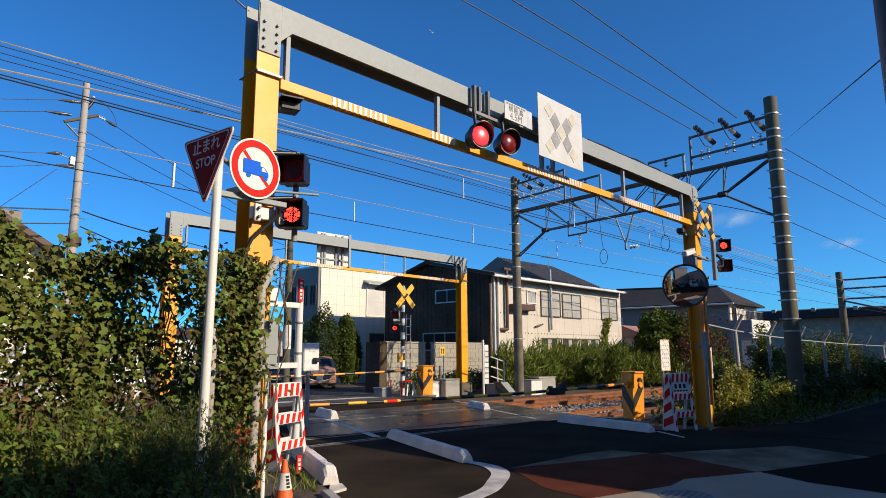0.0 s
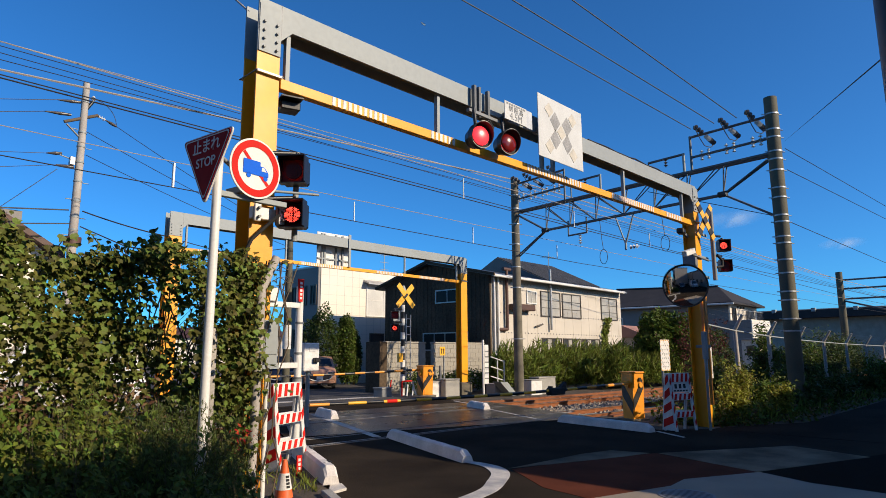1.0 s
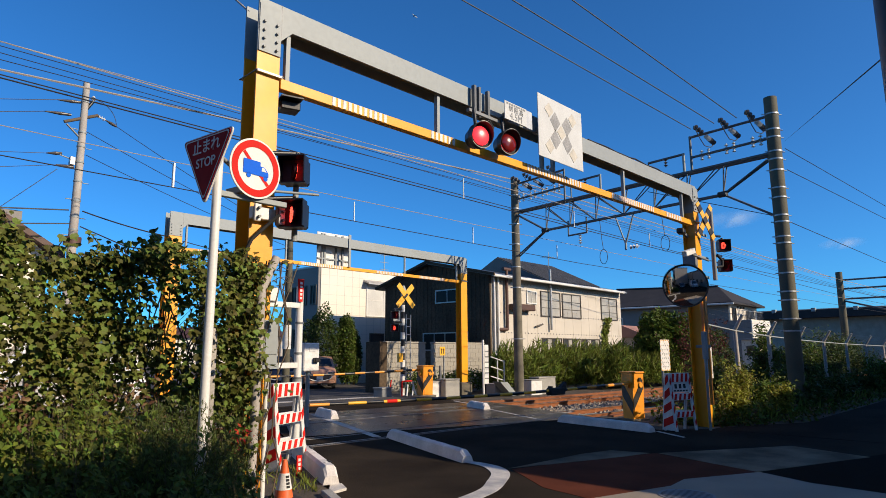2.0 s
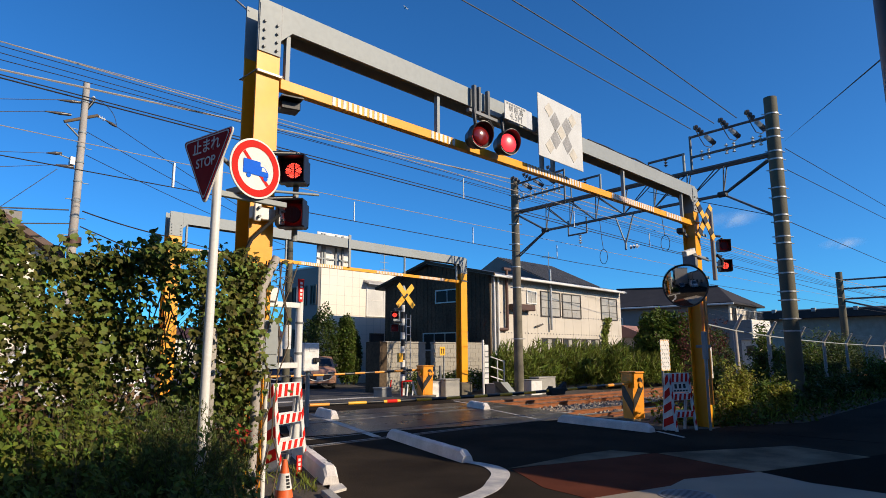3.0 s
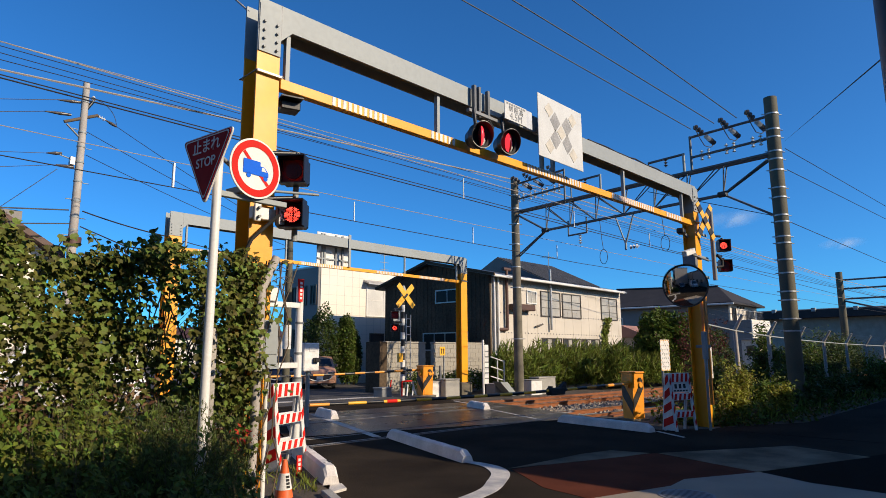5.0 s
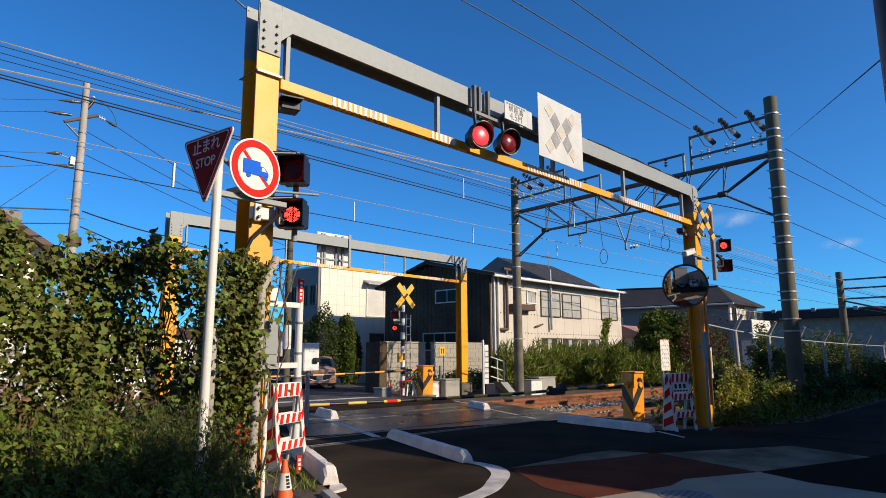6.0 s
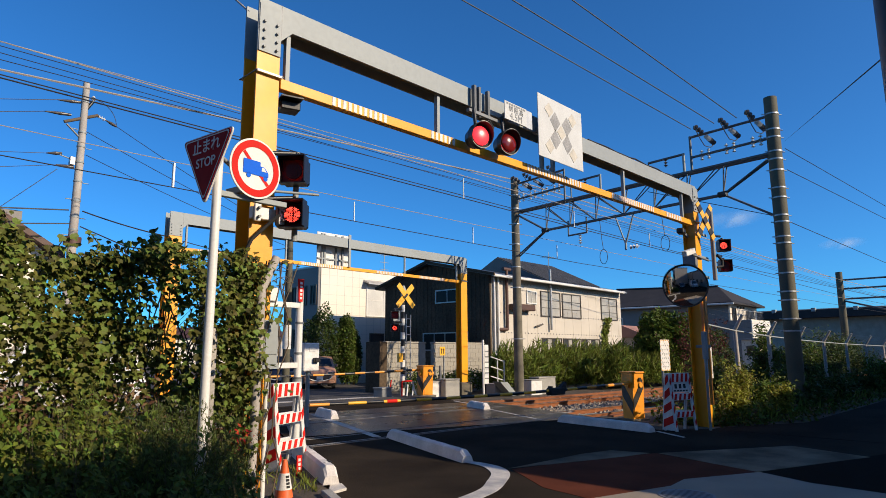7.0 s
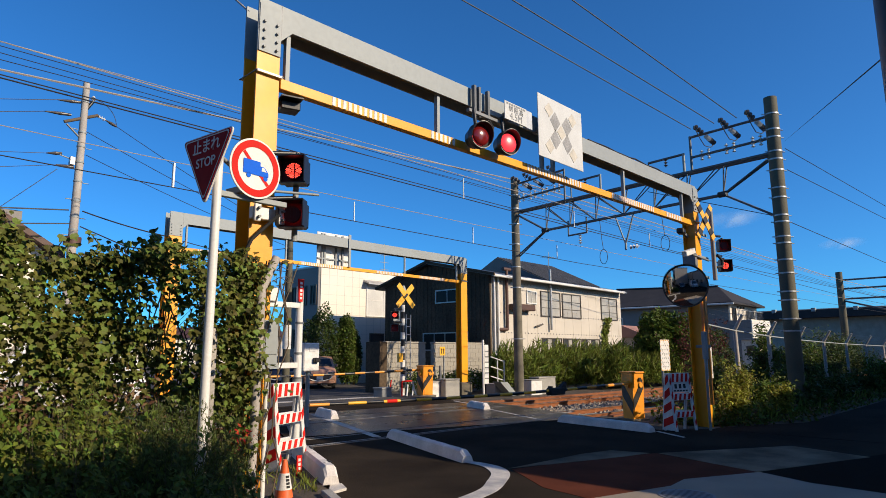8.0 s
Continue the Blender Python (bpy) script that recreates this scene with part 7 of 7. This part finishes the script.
# ---------------------------------------------------------------- vehicles
def car(m, label, paint, h=1.5, kind_="car"):
    th = thing(kind_, label, "car", m)
    L, Wd = 3.7, 1.66
    prof = [(-L / 2, 0.28), (-L / 2, 0.72), (-L / 2 + 0.12, 0.86), (-L / 2 + 0.75, 0.98), (-L / 2 + 1.35, h - 0.1), (-L / 2 + 1.75, h), (L / 2 - 0.55, h - 0.03), (L / 2 - 0.08, 0.95), (L / 2, 0.75), (L / 2, 0.28)]
    bm = bmesh.new()
    rows = []
    for wy, k in ((-Wd / 2, 0.0), (-Wd / 2 + 0.10, 1.0), (Wd / 2 - 0.10, 1.0), (Wd / 2, 0.0)):
        rows.append([bm.verts.new((x * (0.985 if k == 0 else 1.0), wy + (0.10 * (1 if wy < 0 else -1) if z > 0.98 and k == 0 else 0), z - (0.03 if k == 0 else 0))) for x, z in prof])
    for p, q in zip(rows[:-1], rows[1:]):
        for i in range(len(prof)):
            j = (i + 1) % len(prof)
            bm.faces.new((p[i], q[i], q[j], p[j]))
    bm.faces.new(rows[0][::-1])
    bm.faces.new(rows[-1])
    bmesh.ops.recalc_face_normals(bm, faces=bm.faces)
    bmesh.ops.bevel(bm, geom=bm.edges[:], offset=0.035, segments=2, affect="EDGES", clamp_overlap=True)
    for f in bm.faces:
        f.smooth = True
    bd = part("body", bm, paint, th)
    x0, x1, z0, z1 = -L / 2 + 0.80, -L / 2 + 1.33, 1.03, h - 0.13
    nx, nz = -(z1 - z0), (x1 - x0)
    nl = math.hypot(nx, nz)
    o = Vector((nx / nl * 0.012, 0, nz / nl * 0.012))
    bm = bmesh.new()
    q = [bm.verts.new(Vector(c) + o) for c in ((x0, -0.68, z0), (x0, 0.68, z0), (x1, 0.60, z1), (x1, -0.60, z1))]
    bm.faces.new(q)
    bmesh.ops.solidify(bm, geom=bm.faces[:], thickness=0.008)
    part("windscreen", bm, "glass", th, "dark windscreen")
    for sy in (-1, 1):
        part("side_window", prism([(-L / 2 + 1.15, 1.02), (L / 2 - 0.35, 1.02), (L / 2 - 0.65, h - 0.15), (-L / 2 + 1.55, h - 0.15)], "y", sy * (Wd / 2 - 0.07) - 0.01, sy * (Wd / 2 - 0.07) + 0.01), "glass", th)
        part("headlight", box(-L / 2 - 0.012, sy * 0.58 - 0.17, 0.66, -L / 2 + 0.10, sy * 0.58 + 0.17, 0.80, 0.02), "chrome", th, "clear headlight")
        part("mirror", box(-L / 2 + 1.05, sy * 0.92 - 0.08, 1.0, -L / 2 + 1.17, sy * 0.92 + 0.08, 1.12, 0.02), paint, th)
        for wx in (-L / 2 + 0.65, L / 2 - 0.62):
            w = part("wheel", tube((wx, sy * (Wd / 2 - 0.16), 0.29), (wx, sy * (Wd / 2 + 0.01), 0.29), 0.29, 0.29, 20), "rubber", th)
            part("rim", tube((wx, sy * (Wd / 2 + 0.01), 0.29), (wx, sy * (Wd / 2 + 0.02), 0.29), 0.18, 0.17, 16), "alu", w)
    part("grille", prism(rounded([(-0.5, 0.42), (0.5, 0.42), (0.56, 0.62), (-0.56, 0.62)], 0.06), "x", -L / 2 - 0.018, -L / 2 - 0.006), "black", th)
    part("grille_bar", box(-L / 2 - 0.03, -0.55, 0.60, -L / 2 - 0.01, 0.55, 0.635, 0.005), "chrome", th, "chrome grille bar")
    bm = bmesh.new()
    add_path(bm, [(-L / 2 - 0.025, 0.62 * math.cos(a), 0.60 + 0.22 * math.sin(a)) for a in [math.pi * (1 + k / 10) for k in range(11)]], 0.026, 6)
    part("grille_trim", bm, "white_plastic", th, "pale curved grille trim")
    part("number_plate", box(-L / 2 - 0.04, -0.165, 0.44, -L / 2 - 0.02, 0.165, 0.59), "white", th, "blank white number plate")
    part("bumper", box(-L / 2 - 0.03, -0.76, 0.26, -L / 2 + 0.1, 0.76, 0.40, 0.03), paint, th)
    return th


car(Matrix.Translation((18.5, 25.95, 0.0)) @ rot_dir(radians(58)) @ Matrix.Diagonal((1.0, 0.90, 1.0, 1)), "metallic brown hatchback waiting at the crossing", "carpaint")
car(Matrix.Translation((17.9, 28.6, 0.0)) @ rot_dir(radians(62)), "dark blue car waiting beyond the crossing", "carblue")
car(Matrix.Translation((-2.6, -2.0, 0.0)) @ rot_dir(radians(188)) @ Matrix.Scale(1.12, 4), "white van waiting on the street", "carwhite", 1.85, "van")
car(Matrix.Translation((-4.2, 1.4, 0.0)) @ rot_dir(radians(186)), "dark blue car waiting on the street", "carblue")

car(Matrix.Translation((5.0, 18.6, 0.0)) @ rot_dir(radians(-6)) @ Matrix.Scale(1.15, 4), "white van parked behind the vine hedge", "carwhite", 1.9, "van")

# ---------------------------------------------------------------- wires
def wire(name, label, pts, r, material, sag=0.0, n=10, k=5):
    """One continuous strand through pts, with some sag in each span."""
    pts = [Vector(p) for p in pts]
    path = [pts[0]]
    for a, b in zip(pts[:-1], pts[1:]):
        for i in range(1, n + 1):
            t = i / n
            p = a.lerp(b, t)
            p.z -= sag * 4 * t * (1 - t)
            path.append(p)
    d = (path[-1] - path[0]).normalized()
    u = d.cross(Vector((0, 0, 1)) if abs(d.z) < 0.9 else Vector((1, 0, 0))).normalized()
    v = d.cross(u)
    verts = [p + u * (r * math.cos(2 * math.pi * j / k)) + v * (r * math.sin(2 * math.pi * j / k)) for p in path for j in range(k)]
    faces = [(i * k + j, i * k + (j + 1) % k, (i + 1) * k + (j + 1) % k, (i + 1) * k + j) for i in range(len(path) - 1) for j in range(k)]
    ob = new(name, raw_mesh(name, verts, faces, material))
    return tagged(ob, label, "wire")


# feeders and the pale cables along the far side of the line
for zl, zr, y, r, m_ in ((8.53, 8.93, 16.2, 0.012, "wire_light"), (8.45, 8.62, 16.25, 0.010, "wire"), (8.31, 8.42, 16.3, 0.010, "wire"), (8.07, 8.44, 16.1, 0.010, "wire"), (7.86, 9.10, 16.15, 0.026, "wire_light"), (7.69, 7.74, 16.0, 0.016, "wire")):
    zz = zl - (zr - zl) * 22.8 / 18.7
    wire("feeder_wire", "feeder cable strung along the railway poles", [(-20, y, zz), (21.5, y, zr)], r, m_)
    wire("feeder_wire", "feeder cable strung along the railway poles", [(21.5, y, zr), (58, y - 4.2, zr - 1.6), (130, y - 9, zr - 2)], r, m_)
# overhead line of each track: messenger, droppers and contact wire
for y, top, low in ((12.5, 5.43, 4.95), (9.2, 5.50, 5.06)):
    wire("messenger_wire", "pale messenger wire above the track", [(-20, y, top), (20.8, y, top + 0.18), (58, y - 2.5, top), (130, y - 6, top)], 0.009, "wire_light", 0.06)
    wire("contact_wire", "dark contact wire above the track", [(-20, y, low), (20.8, y, low), (58, y - 2.5, low - 0.1), (130, y - 6, low - 0.2)], 0.011, "wire")
    for i in range(9):
        x = 5.25 + (i - 2) * 4.66 + (0.5 if y < 10 else 0)
        if x < 21 and (y > 10 or x > 8):
            wire("dropper_wire", "white insulated dropper between overhead wires", [(x, y, low), (x, y, top + 0.03)], 0.016 if i != 2 else 0.03, "white_plastic", 0, 1)
# feeder wires running overhead beside the crossing, and on beyond the pole
for a, b in (((20.5, 7.87, 9.02), (10.2, 9.0, 9.76)), ((20.5, 7.10, 9.02), (10.83, 8.0, 9.61)), ((20.5, 6.39, 9.02), (12.08, 7.2, 9.83))):
    a, b = Vector(a), Vector(b)
    wire("span_wire", "dark span wire running overhead", [a, b, b + (b - a) * 2.2], 0.015, "wire")
for a, b in (((20.6, 5.1, 7.72), (32.0, 4.3, 7.70)), ((20.6, 5.1, 7.05), (31.4, 4.26, 7.04)), ((20.6, 5.1, 5.40), (33.0, 4.6, 5.35))):
    a, b = Vector(a), Vector(b)
    wire("span_wire", "dark span wire beyond the pole", [a, b, b + (b - a) * 5], 0.011, "wire")
wire("span_wire", "dark wire from the pole to the street", [(20.55, 5.1, 7.92), (1.99, 0.236, 2.385)], 0.0022, "wire")
wire("span_wire", "dark guy wire from the truss", [(20.7, 9.6, 7.2), (20.7, 5.3, 5.6)], 0.012, "wire")
wire("service_wire", "pale conduit wire from the gate to the pole line", [(3.16, 5.88, 5.28), (3.0, 9.0, 8.05)], 0.012, "wire_light")
# local wires of the left utility pole
for a, b, r, s in (((5.13, 20.87, 9.23), (-6, 20.87, 6.1), 0.011, 0.0), ((4.83, 20.87, 8.78), (-6, 20.87, 5.6), 0.011, 0.0), ((6.83, 20.87, 8.84), (14.2, 22.0, 6.35), 0.011, 0.1), ((6.0, 20.87, 8.44), (14.2, 22.0, 6.25), 0.011, 0.1), ((6.03, 20.87, 7.70), (14.2, 22.0, 5.9), 0.011, 0.1),
                   ((4.98, 20.87, 7.52), (-6, 20.87, 5.4), 0.009, 0.0), ((5.26, 20.87, 7.22), (-6, 20.87, 4.3), 0.009, 0.0), ((5.30, 20.87, 7.10), (3.0, 20.87, 4.67), 0.010, 0.0), ((5.71, 20.87, 5.91), (-6, 20.87, 4.5), 0.022, 0.0), ((6.08, 20.87, 5.93), (8.7, 20.87, 5.49), 0.022, 0.05), ((8.7, 20.87, 5.49), (14.2, 22.0, 5.2), 0.016, 0.1),
                   ((5.75, 20.87, 5.50), (4.2, 20.87, 5.28), 0.020, 0.0), ((6.05, 20.87, 5.45), (7.4, 20.87, 5.0), 0.020, 0.0), ((7.4, 20.87, 5.0), (14.2, 22.0, 4.9), 0.016, 0.05), ((7.4, 20.87, 5.0), (7.7, 18.6, 4.6), 0.014, 0.0), ((14.2, 22.0, 5.9), (7.7, 18.6, 4.6), 0.015, 0.12)):
    wire("service_wire", "thin dark service wire", [a, b], r, "wire", s)
jw = thing("jumper_wire", "looped jumper wire beside the pole top", "wire", Matrix())
bm = bmesh.new()
add_path(bm, [(6.12 + 0.72 * math.sin(k * 0.157), 20.87, 9.55 - 0.75 * (1 - math.cos(k * 0.157))) for k in range(11)], 0.010, 5)
part("loop", bm, "wire", jw)
bm_r = random.Random(4)
wire("beam_cable", "tangled dark cable lying on the gate beam", [(9.6 + i * 0.25, 5.62 - 0.0175 * (6.4 + i * 0.25) + bm_r.uniform(0.0, 0.02), 5.345 + bm_r.uniform(0, 0.03)) for i in range(15)], 0.016, "wire", 0, 3)
# loops and pigtails under the truss
for t, zt in ((0.405, 6.6), (0.64, 6.75)):
    p = across(t, zt)
    th = thing("drop_wire", "looped jumper wire hanging from the truss", "wire", Matrix())
    bm = bmesh.new()
    add_path(bm, [p, p + Vector((0, -0.05, -0.7)), p + Vector((0, -0.1, -1.1))], 0.012, 5)
    part("lead", bm, "wire", th)
    bm = bmesh.new()
    c = p + Vector((0, -0.1, -1.4))
    add_path(bm, [c + Vector((0, 0.16 * math.sin(i * math.pi / 8), 0.28 * math.cos(i * math.pi / 8))) for i in range(17)], 0.012, 5)
    part("loop", bm, "wire", th)

# ---------------------------------------------------------------- small clouds low in the sky
cloud_mat = bpy.data.materials.new("thin cloud")
cloud_mat.use_nodes = True
cn_, cl_ = cloud_mat.node_tree.nodes, cloud_mat.node_tree.links
bs = cn_["Principled BSDF"]
bs.inputs["Base Color"].default_value = (0.85, 0.85, 0.87, 1)
bs.inputs["Roughness"].default_value = 1.0
# faint glow stands in for sunlight on the cloud
bs.inputs["Emission Color"].default_value = (0.62, 0.72, 0.90, 1)
bs.inputs["Emission Strength"].default_value = 0.30
tc = cn_.new("ShaderNodeTexCoord")
nz_ = cn_.new("ShaderNodeTexNoise")
nz_.inputs["Scale"].default_value, nz_.inputs["Detail"].default_value = 0.016, 6
cl_.new(tc.outputs["Object"], nz_.inputs["Vector"])
gr = cn_.new("ShaderNodeTexGradient")
gr.gradient_type = "SPHERICAL"
mp_ = cn_.new("ShaderNodeMapping")
mp_.inputs["Scale"].default_value = (1 / 60, 1 / 95, 1 / 26)
cl_.new(tc.outputs["Object"], mp_.inputs["Vector"])
cl_.new(mp_.outputs["Vector"], gr.inputs["Vector"])
mu = cn_.new("ShaderNodeMath")
mu.operation = "MULTIPLY"
cl_.new(gr.outputs["Fac"], mu.inputs[0])
rp = cn_.new("ShaderNodeMapRange")
rp.inputs["From Min"].default_value, rp.inputs["From Max"].default_value, rp.inputs["To Max"].default_value = 0.35, 0.80, 0.75
cl_.new(nz_.outputs["Fac"], rp.inputs["Value"])
cl_.new(rp.outputs["Result"], mu.inputs[1])
cl_.new(mu.outputs[0], bs.inputs["Alpha"])
for yy, zz, k in ((596.0, 366.0, 1.0), (338.0, 266.0, 0.6)):
    bm = bmesh.new()
    bmesh.ops.create_uvsphere(bm, u_segments=24, v_segments=12, radius=1.0)
    for v in bm.verts:
        v.co = Vector((v.co.x * 2.0, v.co.y * 92, v.co.z * 25))
    cl = solid("cloud", bm, cloud_mat, "thin white cloud low in the sky", "cloud", "structure")
    cl.matrix_world = Matrix.Translation((1800.0, yy, zz)) @ Matrix.Scale(k, 4)

# ---------------------------------------------------------------- airliner
airliner = thing("airliner", "small white airliner climbing in clear blue sky", "aeroplane", Matrix.Translation((2446.0, 2400.0, 1858.1)))
bm = bmesh.new()
add_tube(bm, (-13, 0, 0), (13, 0, 0), 2.0, 2.0, 16)
add_tube(bm, (13, 0, 0), (16, 0, 0), 2.0, 0.5, 16)
add_tube(bm, (-13, 0, 0), (-18, 0, 0.6), 2.0, 0.4, 16)
part("fuselage", bm, "white", airliner)
for s_ in (-1, 1):
    part("wing", prism([(4, s_ * 1.5), (-1, s_ * 1.5), (-5, s_ * 15), (-3, s_ * 15)], "z", -0.6, -0.2), "white", airliner)
    part("tailplane", prism([(-14, s_ * 0.5), (-17, s_ * 0.5), (-18.5, s_ * 6), (-17, s_ * 6)], "z", 0.3, 0.6), "white", airliner)
part("fin", prism([(-13, 1.5), (-17.5, 1.5), (-19, 7), (-17, 7)], "y", -0.25, 0.25), "white", airliner)


def motions():
    # warning lamps: every lens disc swings round by half a turn at each beat
    start, beat = 0.055, 0.6195
    for disc, phase, delay in FLASHERS:
        place = disc.location.copy()
        angle = 0.0 if phase == 0 else 180.0
        rows = [(0.0, pose(*place, 0, 0, angle))]
        k = 0
        while start + k * beat + delay < 7.9:
            f0 = round((start + k * beat + delay) * 30)
            for j, turn in ((-1, 0), (0, 60), (1, 120), (2, 180)):
                if f0 + j > 0:
                    rows.append(((f0 + j) / 30, pose(*place, 0, 0, angle + turn)))
            angle += 180.0
            k += 1
        rows.append((8.0, pose(*place, 0, 0, angle)))
        walk(disc, rows)
    # the airliner crosses the sky in a straight line
    v = Vector((-68.2, 0.0, 21.9))
    p0 = Vector((2446.0, 2400.0, 1858.1))
    walk(airliner, [(t, pose(*(p0 + v * t), 0, -17.8, 180)) for t in (0.0, 4.0, 8.0)])


motions()
